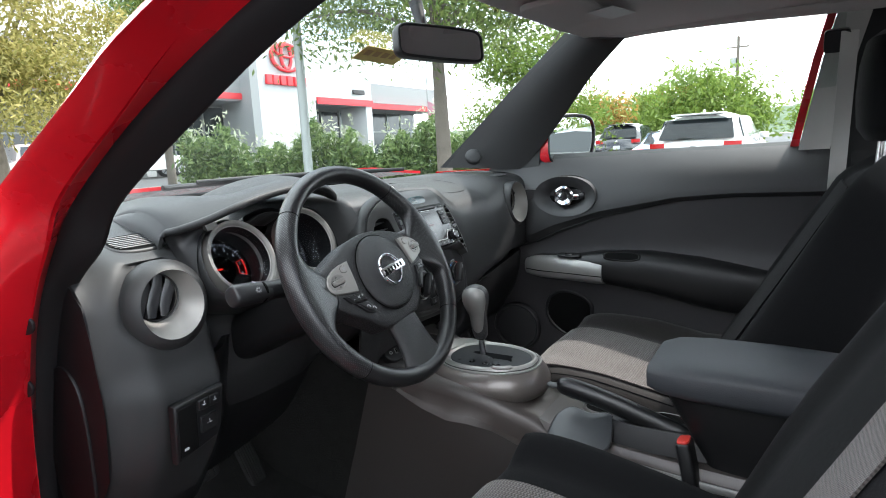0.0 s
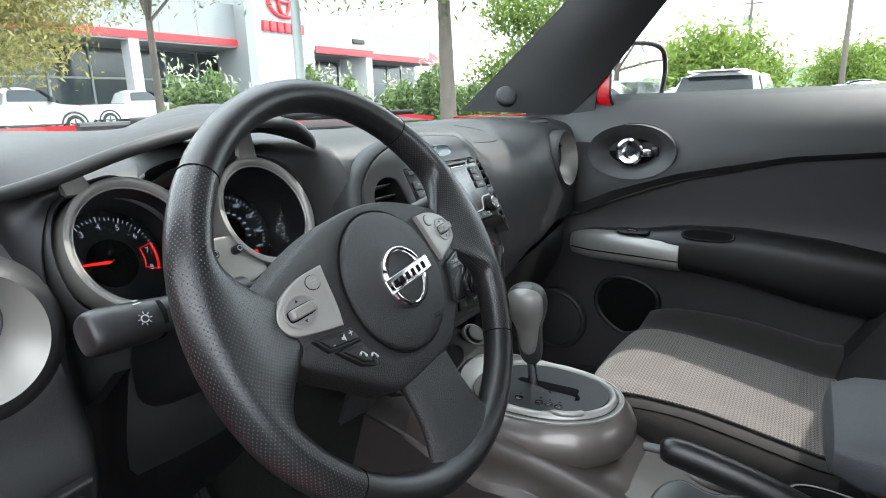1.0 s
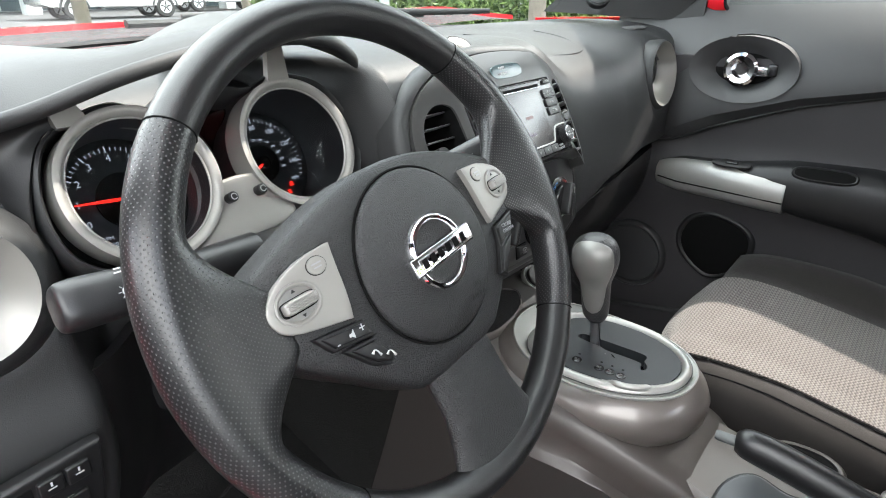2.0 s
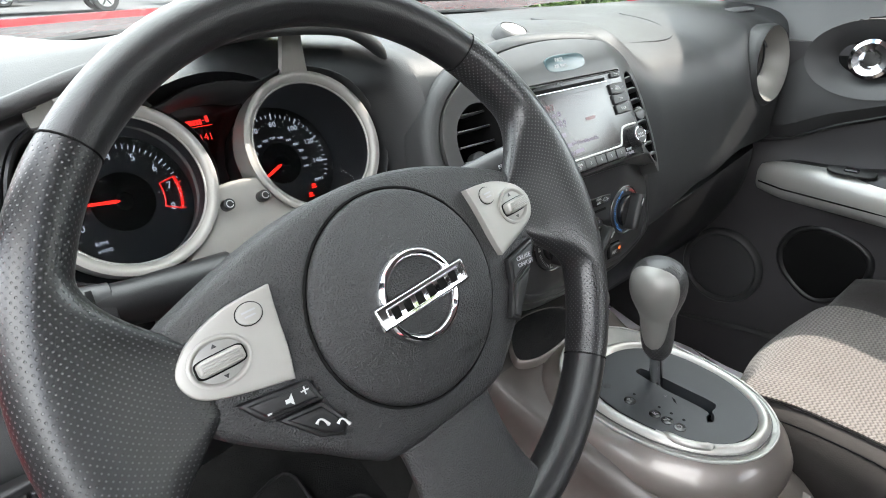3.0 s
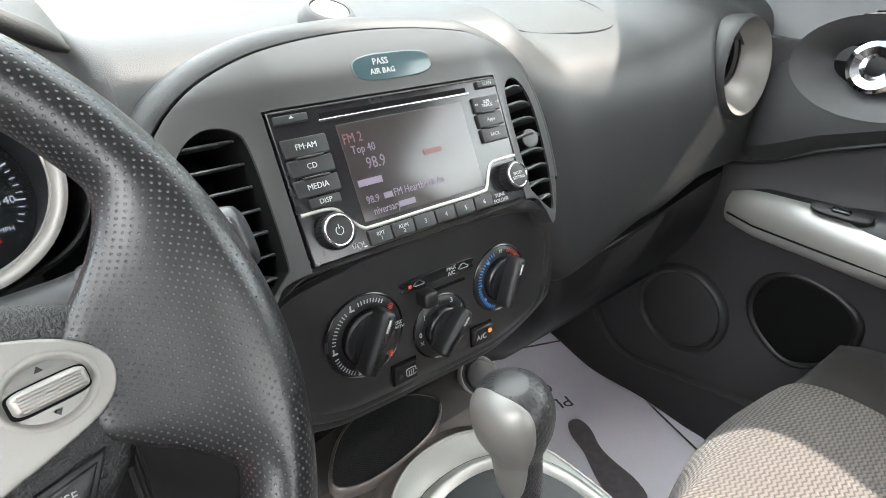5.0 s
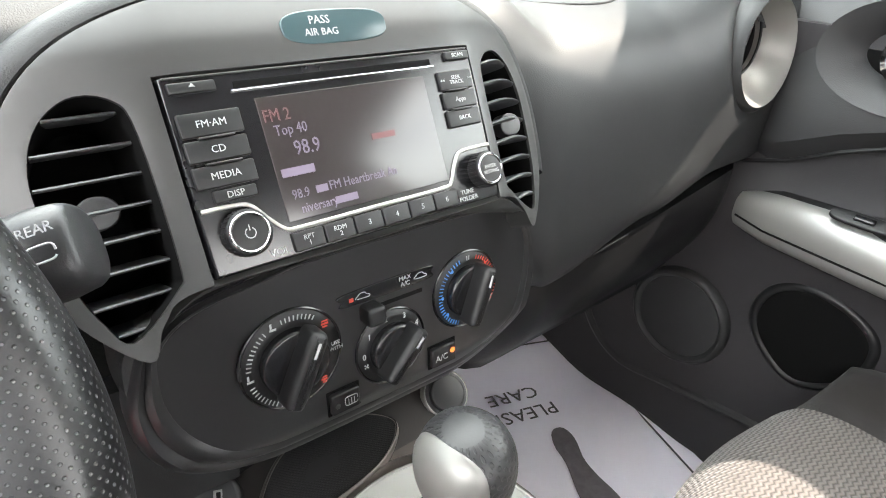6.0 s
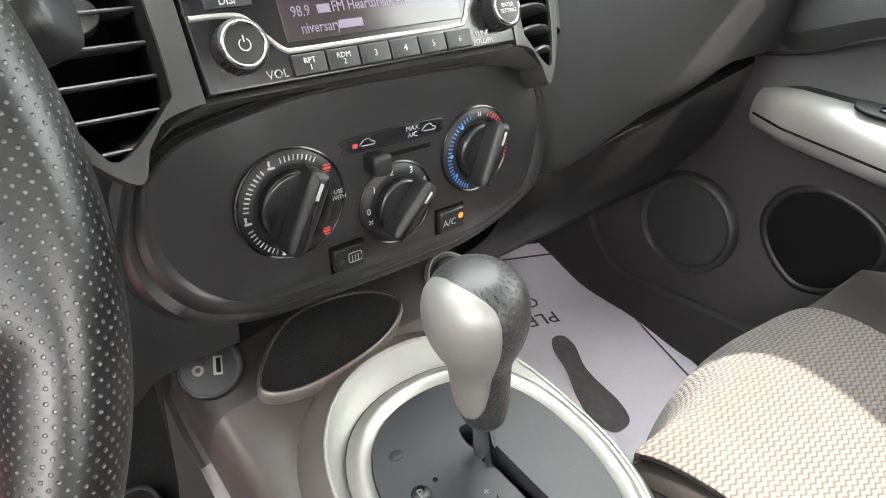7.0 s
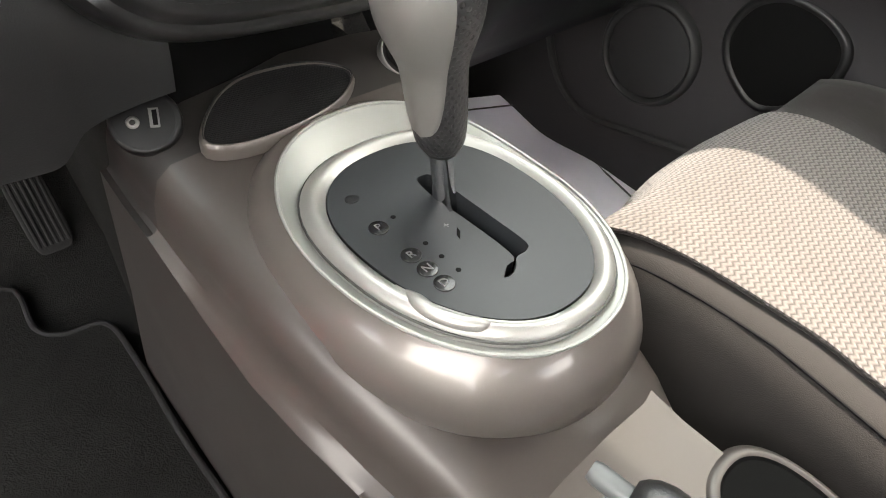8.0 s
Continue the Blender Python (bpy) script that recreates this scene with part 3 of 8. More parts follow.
# ---- instrument cluster ----
cluster = thing("instrument_cluster", "twin round dials in silver tubes with a red display between", "instrument cluster")
CM = face_pose(-.342, .110, .985, 25)
TACH, SPEED = (-.081, .021), (.081, .0255)
DEEP = -.072                                    # dial faces, behind the mouths of their tubes
for nm, (cx, cy) in (("tachometer", TACH), ("speedometer", SPEED)):
    rx, ry = cx, cy
    cx, cy = (-.0725, .0220) if nm == "tachometer" else (.0762, .0236)
    g = part(nm, disc(cx, cy, .064, CM @ pose(0, 0, DEEP - .001), .001, .0005, 48), DIAL, cluster, "black dial with pale numerals")
    part("tube_ring", ring_band(oval(rx, ry, .0572, .0572, 64), oval(rx, ry, .0660, .0660, 64), CM, -.003, .002, .0022, back=.03), DIALSILVER, g, "silver ring")
    part("tube_lip", tube([CM @ Vector((a, b, -.0035)) for a, b in oval(rx, ry, .0570, .0570, 64)] + [CM @ Vector((rx + .0570, ry, -.0035))], .0010, 6), SILVER, g)
    part("tube_wall", loft([[CM @ Vector((a, b, c)) for a, b in oval(x, y, r0, r0, 56)] for x, y, r0, c in ((rx, ry, .0570, -.004), (rx, ry, .0565, -.020), (cx, cy, .0570, DEEP))], cap0=False, cap1=False), DIAL, g, "black inner tube")
    ir = .0255 if nm == "tachometer" else .0205
    part("inner_dial", disc(cx, cy, ir, CM @ pose(0, 0, DEEP), .0014, .0006, 48), VOID, g)
    start, span = (201.4, -221.8) if nm == "tachometer" else (206.9, -244.5)
    for i in range(41 if nm == "tachometer" else 39):
        a = radians(start + span * i / 40)
        big = i % 5 == 0
        ln, wd = (.0058, .0011) if big else (.0036, .0006)
        hot = nm == "tachometer" and i > 34
        mm = CM @ pose(cx + .0478 * math.cos(a), cy + .0478 * math.sin(a), DEEP + .0004) @ pose(0, 0, 0, 0, 0, math.degrees(a))
        part("tick", prism([(-ln / 2, -wd / 2), (ln / 2, -wd / 2), (ln / 2, wd / 2), (-ln / 2, wd / 2)], mm, 0, .0003), DISPRED if hot else DIALINK, g, smooth=False)
        if big:
            k = i // 5
            txt = str(k) if nm == "tachometer" else str(k * 20)
            lettering(txt, .0088 if nm == "tachometer" else .0074, CM @ pose(cx + .0396 * math.cos(a), cy + .0396 * math.sin(a), DEEP + .0006), DIALINK, g, "numeral")
    if nm == "speedometer":
        for k in range(12):
            a = radians(start - 6 + (span + 6) * (20 + 20 * k) / 262)
            lettering(str(20 + 20 * k), .0038, CM @ pose(cx + .0262 * math.cos(a), cy + .0262 * math.sin(a), DEEP + .0006), DIALINK, g, "numeral")
    na = radians(start + span * (.122 if nm == "tachometer" else .002))
    nb = [CM @ Vector((cx + r0 * math.cos(na), cy + r0 * math.sin(na), DEEP + .006)) for r0 in (.004, .024, .044)]
    part("needle", tube(nb, [.0017, .0014, .0007], 8), NEEDLE, g, "glowing red needle")
    part("cap", disc(cx, cy, .0075, CM @ pose(0, 0, DEEP), .0075, .003, 28), VOID, g)
    part("lens", disc(rx, ry, .0568, CM @ pose(0, 0, -.007), .0004, .0002, 40), LENS, g).visible_shadow = False
TC, SC = (-.0725, .0220), (.0762, .0236)
lettering("RPM", .0052, CM @ pose(TC[0] - .027, TC[1] - .030, DEEP + .0006), DIALINK, cluster)
lettering("x1000", .0045, CM @ pose(TC[0] - .026, TC[1] - .036, DEEP + .0006), DIALINK, cluster)
lettering("MPH", .0048, CM @ pose(SC[0] + .034, SC[1] - .024, DEEP + .0006), DIALINK, cluster)
span = [radians(15 - 2.6 * i) for i in range(15)]
arc = [CM @ Vector((TC[0] + r0 * math.cos(a), TC[1] + r0 * math.sin(a), DEEP + .0008)) for r0, turn in ((.0468, 1), (.0330, -1)) for a in span[::turn]]
part("red_zone", tube(arc + arc[:1], .0007, 6), DISPRED, cluster, "red box round the top revs")
part("red_band", tube(arc[:15], [.0014] * 15, 6), DISPRED, cluster, "red arc of the rev counter")
for wx, wy in ((.026, -.031), (.020, -.039)):
    bars([(0, 0, .006, .0014), (0, .0026, .0030, .0028), (0, .0026, .0050, .0010)], CM @ pose(SC[0] + wx, SC[1] + wy, DEEP + .0008), NEEDLE, cluster, "warning_lamp")
# middle display and the silver bridge with two trip knobs
rim_x = lambda y, side: (.0772 - math.sqrt(max(.0004, .0592 ** 2 - (y - .0236) ** 2))) if side > 0 else (-.0737 + math.sqrt(max(.0004, .0592 ** 2 - (y - .0222) ** 2)))
levels = [-.008 + .108 * k / 18 for k in range(19)]
win = [(rim_x(y, -1), y) for y in levels] + [(rim_x(y, 1), y) for y in levels[::-1]]
part("display_frame", pad(win, CM @ pose(0, 0, -.064), .001, .0005), DISPDARK, cluster, "dark red display window")
mouth = [(v[0], v[1]) for v in spline([(-.046, .086), (-.024, .0965), (.006, .101), (.034, .097), (.053, .085), (.036, .062), (.021, .031), (.0175, .004), (-.011, .002), (-.010, .030), (-.020, .060)], 60, True)]
part("display_well", loft([[CM @ Vector((x, y, z)) for x, y in inset(ccw(mouth), g)] for g, z in ((-.0005, -.004), (-.0002, -.030), (.0008, -.062))], cap0=False, cap1=False), DIAL, cluster, "black well of the display")
DT = CM @ pose(0, 0, -.0628)
lettering("31141", .0088, DT @ pose(.0165, .0610, 0), DISPRED, cluster, align="RIGHT")
lettering("75", .0082, DT @ pose(.0020, .0440, 0), DISPRED, cluster, align="RIGHT")
bars([(.0005 - .0155 + .0030 * k, .0755, .0026, .0048) for k in range(9)] + [(.0130, .0766, .0045, .0007), (.0155, .0775, .0030, .0060), (.0020, .0715, .034, .0007)], DT, DISPRED, cluster, "display_bar")
bars([(-.002, .026, .008, .0060)], DT, DISPRED, cluster, "display_bar")
part("bridge", pad(spline([(-.022, -.018), (.020, -.016), (.033, -.032), (.05, -.060), (.03, -.070), (-.02, -.074), (-.058, -.070), (-.030, -.046)], 36, True), CM @ pose(0, .024, -.012), .010, .003), DIALSILVER, cluster, "silver bridge between the dials")
tub = [(v[0], v[1]) for v in spline([(-.158, .02), (-.137, .072), (-.084, .0925), (-.048, .080), (-.012, .092), (.022, .094), (.048, .090), (.088, .0995), (.140, .080), (.161, .027), (.145, -.022), (.088, -.046), (.0, -.070), (-.084, -.056), (-.145, -.030)], 90, True)]
tub = ccw(tub)
part("housing", loft([[CM @ Vector((x, y, z)) for x, y in inset(tub, g)] for g, z in ((.004, -.086), (.004, -.006), (.002, -.0035), (0, -.006), (0, -.03), (.004, -.092))], cap1=False), DASH, cluster, "dark rounded housing of the dials")
for kx in (-.015, .016):
    kb = part("trip_knob", disc(kx, -.0095, .0048, CM @ pose(0, 0, -.003), .011, .001, 20), BLACK, cluster)
    part("knob_mark", tube([CM @ Vector((kx + a, -.0095 + b, .0084)) for a, b in oval(0, 0, .0028, .0028, 14)], .0004, 5), WHITEINK, kb)
# silver struts up to the brow
for sx, sy, lean in ((-.114, .076, -.012), (.083, .090, .008)):
    part("strut", loft([[CM @ Vector((sx + lean * f + a, sy + .038 * f, b - .004 + .004 * f)) for a, b in ((-w, -.004), (w, -.004), (w, .004), (-w, .004))] for f, w in ((0, .013), (.5, .0105), (1, .009))]), DIALSILVER, cluster, "grey strut up to the hood")

# added black sheet for the hood's shaded underside, closing its left gap to the dials
foot_ = [CM @ v for v in spline([(-.166, -.004, -.014), (-.157, .034, -.012), (-.141, .068, -.010), (-.122, .082, -.010)], 21)]
part("shroud", sheet(lambda u, v: (brow(.09 + .27 * round(u * 20) / 20, 0) + Vector((0, .007, -.004))).lerp(foot_[round(u * 20)], v) + Vector((0, .012, 0)) * math.sin(math.pi * v), 20, 8, .003), BLACK, cluster, "black sheet for the shaded underside of the hood")

# ---- steering wheel ----
wheel = thing("steering_wheel", "black leather steering wheel with three spokes and silver button panels", "steering wheel")
WT = 26.3
WM = face_pose(-.3475, -.102, .977, WT, 0, 5.6)
RIM, GRIP = .1738, .0150


def rim_piece(a0, a1, material, label, fat=0.0):
    n = max(8, int(abs(a1 - a0) / 3))
    rings = []
    for i in range(n + 1):
        a = radians(a0 + (a1 - a0) * i / n)
        r = GRIP + fat * (math.sin(math.pi * i / n) ** .5 if 0 < i < n else 0)
        c = Vector((RIM * math.cos(a), RIM * math.sin(a), 0))
        d = c.normalized()
        rings.append([WM @ (c + d * (r * .92 * math.cos(p)) + Vector((0, 0, r * 1.05 * math.sin(p)))) for p in (2 * math.pi * k / 24 for k in range(24))])
    arc = math.radians(abs(a1 - a0)) * RIM
    return part("rim", loft(rings, uv=lambda i, j: (arc * i / n, j / 24 * 2 * math.pi * GRIP)), material, wheel, label)


def grip_piece(a0, a1, mid):
    """A perforated stretch of rim that widens inwards into the side spoke about the angle mid."""
    n = 72
    inner = [k / 14 for k in range(15)]
    rings, vs = [], []
    step = lambda q: (lambda w: w * w * (3 - 2 * w))(max(0.0, min(1.0, q)))
    for i in range(n + 1):
        deg = a0 + (a1 - a0) * i / n
        a = radians(deg)
        up = deg - mid if mid == 0 else mid - deg           # degrees above the spoke's middle
        web = step((27 - up) / 19) * step((up + 20) / 15)
        g = GRIP + .0016 * (math.sin(math.pi * i / n) ** .5 if 0 < i < n else 0)
        reach = g * .92 + (.064 - g * .92) * web
        sec = [(g * .92 * math.cos(radians(p)), g * 1.05 * math.sin(radians(p))) for p in range(-80, 90, 16)]
        for sgn in (1, -1):
            side = []
            for q in inner:
                tube_z = g * 1.05 * math.sqrt(max(0, 1 - q * q))
                web_z = g * 1.05 * (1 - .50 * step(q / .85)) * math.sqrt(max(0, 1 - q ** 10)) - (.004 * step(q / .6) if sgn < 0 else 0)
                side.append((-reach * q, sgn * (tube_z + (web_z - tube_z) * web)))
            sec += side if sgn > 0 else side[::-1][1:]
        d = Vector((math.cos(a), math.sin(a), 0))
        rings.append([WM @ (d * (RIM + x) + Vector((0, 0, z))) for x, z in sec])
        run = [0.0]
        for p, q in zip(sec, sec[1:] + sec[:1]):
            run.append(run[-1] + math.hypot(q[0] - p[0], q[1] - p[1]))
        vs.append(run)
    arc = math.radians(abs(a1 - a0)) * RIM
    return part("rim", loft(rings, uv=lambda i, j: (arc * i / n, vs[i][j])), PERF, wheel, "perforated leather grip widening into the spoke", angle=80)


rim_piece(44, 134, LEATHER, "smooth grained leather rim")
grip_piece(134, 222, 180)
rim_piece(222, 318, LEATHER, "smooth grained leather rim")
grip_piece(44, -42, 0)
for a in (44, 134, 222, 318):
    c = Vector((RIM * math.cos(radians(a)), RIM * math.sin(radians(a)), 0))
    d = c.normalized()
    part("rim_seam", tube([WM @ (c + d * (GRIP * .93 * math.cos(p)) + Vector((0, 0, GRIP * 1.06 * math.sin(p)))) for p in (2 * math.pi * k / 20 for k in range(21))], .0006, 5), VOID, wheel)


def pad_surface(x, y):
    """Height of the hub pad's face over the wheel's plane."""
    r = math.hypot(x * .8, y + .006)
    return .019 - 1.0 * r * r


def shell(outline, lift, thick, material, name, label="", rings=6, bulge=.0, edge=.003):
    o = ccw(outline)
    cx, cy = sum(p[0] for p in o) / len(o), sum(p[1] for p in o) / len(o)
    rr = [[WM @ Vector((x, y, pad_surface(x, y) + lift - thick)) for x, y in o], [WM @ Vector((x, y, pad_surface(x, y) + lift - edge)) for x, y in o]]
    o2 = inset(o, edge * .35)
    rr.append([WM @ Vector((x, y, pad_surface(x, y) + lift - edge * .3)) for x, y in o2])
    o3 = inset(o, edge)
    for k in range(rings):
        f = 1 - k / rings
        rr.append([WM @ Vector((cx + (x - cx) * f, cy + (y - cy) * f, pad_surface(cx + (x - cx) * f, cy + (y - cy) * f) + lift + bulge * (1 - f * f))) for x, y in o3])
    return part(name, loft(rr), material, wheel, label)


half_hub = [(.02, .0645), (.060, .057), (.107, .0405), (.1245, .0315), (.1315, .017), (.1315, -.004), (.1215, -.0225), (.1005, -.042), (.078, -.060), (.058, -.077), (.036, -.088)]
hub_out = half_hub + [(-x, y) for x, y in half_hub[::-1]]
shell(spline(hub_out, 72, True), -.004, .035, HUBP, "hub", "grained black plastic hub", edge=.006)
shell(oval(.001, -.006, .0620, .0620, 56), .0025, .012, HUBP, "airbag_cover", "round grained airbag cover", bulge=.0045, edge=.0035)
part("cover_groove", tube([WM @ Vector((x, y, pad_surface(x, y) - .0015)) for x, y in oval(.001, -.006, .0630, .0630, 56)] + [WM @ Vector((.0640, -.006, pad_surface(.0640, -.006) - .0015))], .0010, 6), VOID, wheel)
# badge: a ring crossed by a plain bar
EM = WM @ pose(.001, -.007, pad_surface(.001, -.007) + .0065)
badge = part("badge", ring_band(oval(0, 0, .0215, .0215, 44), oval(0, 0, .0275, .0275, 44), EM, .002, .001, .003, back=.004), CHROME, wheel, "chrome ring badge")
part("badge_bar", block(.066, .0135, .0065, EM @ pose(0, 0, 0, 0, 0, 2), .0014), CHROME, badge)
part("badge_inlay", block(.054, .0085, .0068, EM @ pose(0, 0, 0, 0, 0, 2), .0006), CHROME, badge)
for k in range(6):
    part("badge_mark", block(.0052, .0066, .0072, EM @ pose(0, 0, 0, 0, 0, 2) @ pose(-.0215 + .0086 * k, 0, 0), .0004), VOID, badge)
# spokes
def spoke(pts, widths, thick, material, label):
    pts = [Vector(p) for p in pts]
    rings = []
    for i, p in enumerate(pts):
        d = (pts[min(i + 1, len(pts) - 1)] - pts[max(i - 1, 0)])
        d = Vector((d.x, d.y, 0)).normalized()
        s = Vector((-d.y, d.x, 0))
        rings.append([WM @ (p + s * (widths[i] * math.copysign(abs(math.cos(a)) ** .7, math.cos(a))) + Vector((0, 0, thick[i] * math.copysign(abs(math.sin(a)) ** .8, math.sin(a))))) for a in (2 * math.pi * k / 28 for k in range(28))])
    n = len(pts)
    return part("spoke", loft(rings, uv=lambda i, j: (.07 * i / n, .25 * j / 28)), material, wheel, label)


p = spline([(0, -.060, -.006), (0, -.092, -.002), (0, -.125, 0), (0, -.152, 0), (0, -.172, 0)], 12)
spoke(p, [.040, .038, .0365, .036, .036, .037, .039, .042, .046, .050, .054, .056], [.010] * 10 + [.011, .009], HUBP, "black plastic lower spoke")
# silver button panels
edge_pts = spline([(.0705, .0340), (.0950, .0322), (.1160, .0240), (.1258, .0135), (.1245, .0030), (.1165, -.0040), (.0985, -.0095), (.0785, -.0142)], 34)
panel_half = [(v.x, v.y) for v in [e.to_3d() for e in edge_pts]] + [(.0766, -.006), (.0753, .001), (.0744, .008), (.0735, .016), (.0722, .025)]
for sgn in (-1, 1):
    o = [(sgn * x, y) for x, y in panel_half]
    pn = shell(o, .0012, .006, DIALSILVER, "button_panel", "satin silver button panel", edge=.0009)
    z1 = pad_surface(.106, .010) + .0010
    TM = WM @ pose(sgn * .1062, .0108, z1, -2, sgn * 8, 0)
    part("switch_well", ring_band(oval(0, 0, .0125, .0096, 40), oval(0, 0, .0152, .0124, 40), TM, .0002, .0012, .0007, back=.004), DIALSILVER, pn)
    part("well_floor", pad(oval(0, 0, .0128, .0100, 40), TM @ pose(0, 0, -.0008), .0010, .0004), KNOBSILVER, pn)
    part("rocker_gap", pad(oval(0, 0, .0122, .0048, 40, 5), TM @ pose(0, -.0004, .0001), .0006, .0002), VOID, pn)
    part("rocker", pad(oval(0, 0, .0112, .0039, 40, 5), TM, .0062, .0022), DIALSILVER, pn, "ribbed silver rocker")
    for k in range(6):
        part("rib", block(.0188 - .0005 * abs(k - 2.5), .00055, .0006, TM @ pose(0, -.0026 + .00104 * k, .0060), .0002), DIALSILVER, pn)
    BMX = WM @ pose(sgn * .0855, .0250, pad_surface(.0855, .025) + .0012, -6, sgn * 6, 0)
    part("button_gap", pad(oval(0, 0, .0070, .0059, 32), BMX, .0003, .0001), VOID, pn)
    part("button", pad(oval(0, 0, .0065, .0054, 32), BMX, .0012, .0005, dome=.0003), DIALSILVER, pn)
    bars([(0, .0012, .0070, .0009), (0, -.0012, .0055, .0009)], BMX @ pose(0, 0, .0014), GREYINK, pn, "marking")
    for dy in (.0068, -.0068):
        part("arrow", prism([(-.0014, dy), (.0014, dy), (0, dy * 1.30)], TM @ pose(0, 0, .0004), 0, .0005), BLACK, pn)
# black buttons under the panels
def wheel_button(outline, sym, frame_grow=.0022):
    o = ccw(outline)
    fr = shell(inset(o, -frame_grow), .0005, .004, BLACK, "button_frame", edge=.001, rings=3)
    shell(o, .0022, .004, BLACK, "button", edge=.0012, rings=3)
    cx, cy = sum(p[0] for p in o) / len(o), sum(p[1] for p in o) / len(o)
    zz = pad_surface(cx, cy) + .0024
    for kind, sx, sy in sym:
        sm = WM @ pose(cx + sx, cy + sy, zz + .001, 0, 0, -6)
        if kind in "+-":
            lettering(kind, .009, sm, WHITEINK, fr)
        elif kind == "speaker":
            part("symbol", prism([(-.002, -.001), (0, -.001), (.002, -.003), (.002, .003), (0, .001), (-.002, .001)], sm, 0, .0003), WHITEINK, fr)
        elif kind == "phone":
            part("symbol", tube(spline([sm @ Vector(v) for v in ((-.003, .001, 0), (-.001, .0025, 0), (.001, .0015, 0), (.003, -.002, 0))], 8), [.0011, .0008, .0006, .0005, .0005, .0006, .0008, .0011], 6), WHITEINK, fr)
        else:
            lettering(kind, .0042, sm, GREYINK, fr)


wheel_button([(-.1045, -.0148), (-.0750, -.0198), (-.0724, -.0284), (-.0985, -.0240)], (("-", -.010, 0), ("speaker", .001, 0), ("+", .010, 0)))
wheel_button([(-.0905, -.0308), (-.0728, -.0334), (-.0650, -.0468), (-.0676, -.0512), (-.0772, -.0462)], (("phone", -.002, .001), ("phone", .008, -.005)))
wheel_button([(.1095, -.0176), (.0835, -.0212), (.0805, -.0325), (.1030, -.0275)], (("CRUISE", 0, .0022), ("ON/OFF", 0, -.0022)))
wheel_button([(.0990, -.0318), (.0800, -.0362), (.0690, -.0530), (.0735, -.0565)], ())
sr = WM @ pose(.026, -.048, pad_surface(.026, -.048) + .0062, 0, 0, -2)
lettering("SRS", .0062, sr @ pose(0, .004, 0), BLACK, wheel)
lettering("AIRBAG", .0062, sr @ pose(0, -.004, 0), BLACK, wheel)

# column shroud, stalks
column = thing("steering_column", "black plastic column shroud behind the steering wheel", "steering column")
rows = []
for yy, w, zt, zb in ((-.105, .050, .985, .900), (-.06, .060, .985, .885), (.0, .064, .965, .865), (.08, .070, .935, .835), (.15, .074, .90, .80)):
    rows.append([Vector((-.342 + a, yy + .03, (zt + zb) / 2 + b * (zt - zb) / 2)) for a, b in oval(0, 0, w, 1, 32, 3.2)])
part("shroud", loft(rows), BLACK, column)


def stalk(sgn, tip, label):
    s = thing("stalk", label, "stalk")
    root = Vector((-.342 + sgn * .055, .015, .958))
    tip = Vector(tip)
    d = (tip - root)
    part("arm", tube([root + d * f for f in (0, .2, .45, .62)], [.019, .017, .0145, .0145], 20), BLACK, s)
    dn = d.normalized()
    fr = dn.cross(Vector((0, 0, 1))).normalized() * (1 if sgn > 0 else -1)
    u0 = Vector((0, 0, 1)) - dn * dn.z
    n1 = (fr * .80 + u0 * .60).normalized()
    n2 = n1.cross(dn).normalized()
    rings = []
    for f, g in ((.52, .80), (.53, .95), (.70, 1.0), (.92, 1.04), (.975, .98), (.992, .90), (1.0, .76)):
        rings.append([root + d * f + n2 * (a * .0160 * g) + n1 * (b * .0148 * g) for a, b in oval(0, 0, 1, 1, 32, 2.7)])
    part("head", loft(rings), STALKP, s, "dark grey knob end")
    part("collar", tube([root + d * f for f in (.60, .625)], .0162, 20), VOID, s)
    return s, root, d


s1, r1, d1 = stalk(-1, (-.537, .018, .970), "black turn signal stalk with white symbols")
q = (r1 + d1 * .73)
sm = Matrix.Translation(q + Vector((0, -.0150, .0066))) @ pose(0, 0, 0, 65, 0, -4)
part("symbol", tube([sm @ Vector((a, b, 0)) for a, b in oval(0, 0, .0028, .0028, 14)], .0005, 5), WHITEINK, s1)
for k in range(8):
    a = 2 * math.pi * k / 8
    part("ray", block(.0018, .0006, .0005, sm @ pose(.0046 * math.cos(a), .0046 * math.sin(a), 0) @ pose(0, 0, 0, 0, 0, math.degrees(a)), .0002), WHITEINK, s1)
bars([(0, 0, .006, .001), (0, .003, .004, .001)], sm @ pose(0, .013, -.004, -30), WHITEINK, s1, "marking")
s2, r2, d2 = stalk(1, (-.147, -.042, 1.006), "black wiper stalk with white lettering")
dn = d2.normalized()
fr = dn.cross(Vector((0, 0, 1))).normalized()
n1 = (fr * .80 + (Vector((0, 0, 1)) - dn * dn.z) * .60).normalized()
sm = Matrix.Identity(4)
for i, c in enumerate((dn, n1.cross(dn), n1)):
    sm.col[i][:3] = c
sm.translation = r2 + d2 * .95 + n1 * .0163
lettering("REAR", .0050, sm @ pose(0, .005, .0008), WHITEINK, s2)
part("symbol", tube([sm @ Vector((a, -.003 + b, .001)) for a, b in oval(0, 0, .0046, .0028, 16, 4)], .0004, 5), WHITEINK, s2)
sm = Matrix.Translation(r2 + d2 * .72 + Vector((0, -.0156, .0078))) @ pose(0, 0, 0, 62, 0, 8)
lettering("INT", .0046, sm @ pose(0, .003, 0), WHITEINK, s2)
lettering("ON", .0046, sm @ pose(0, -.004, 0), WHITEINK, s2)

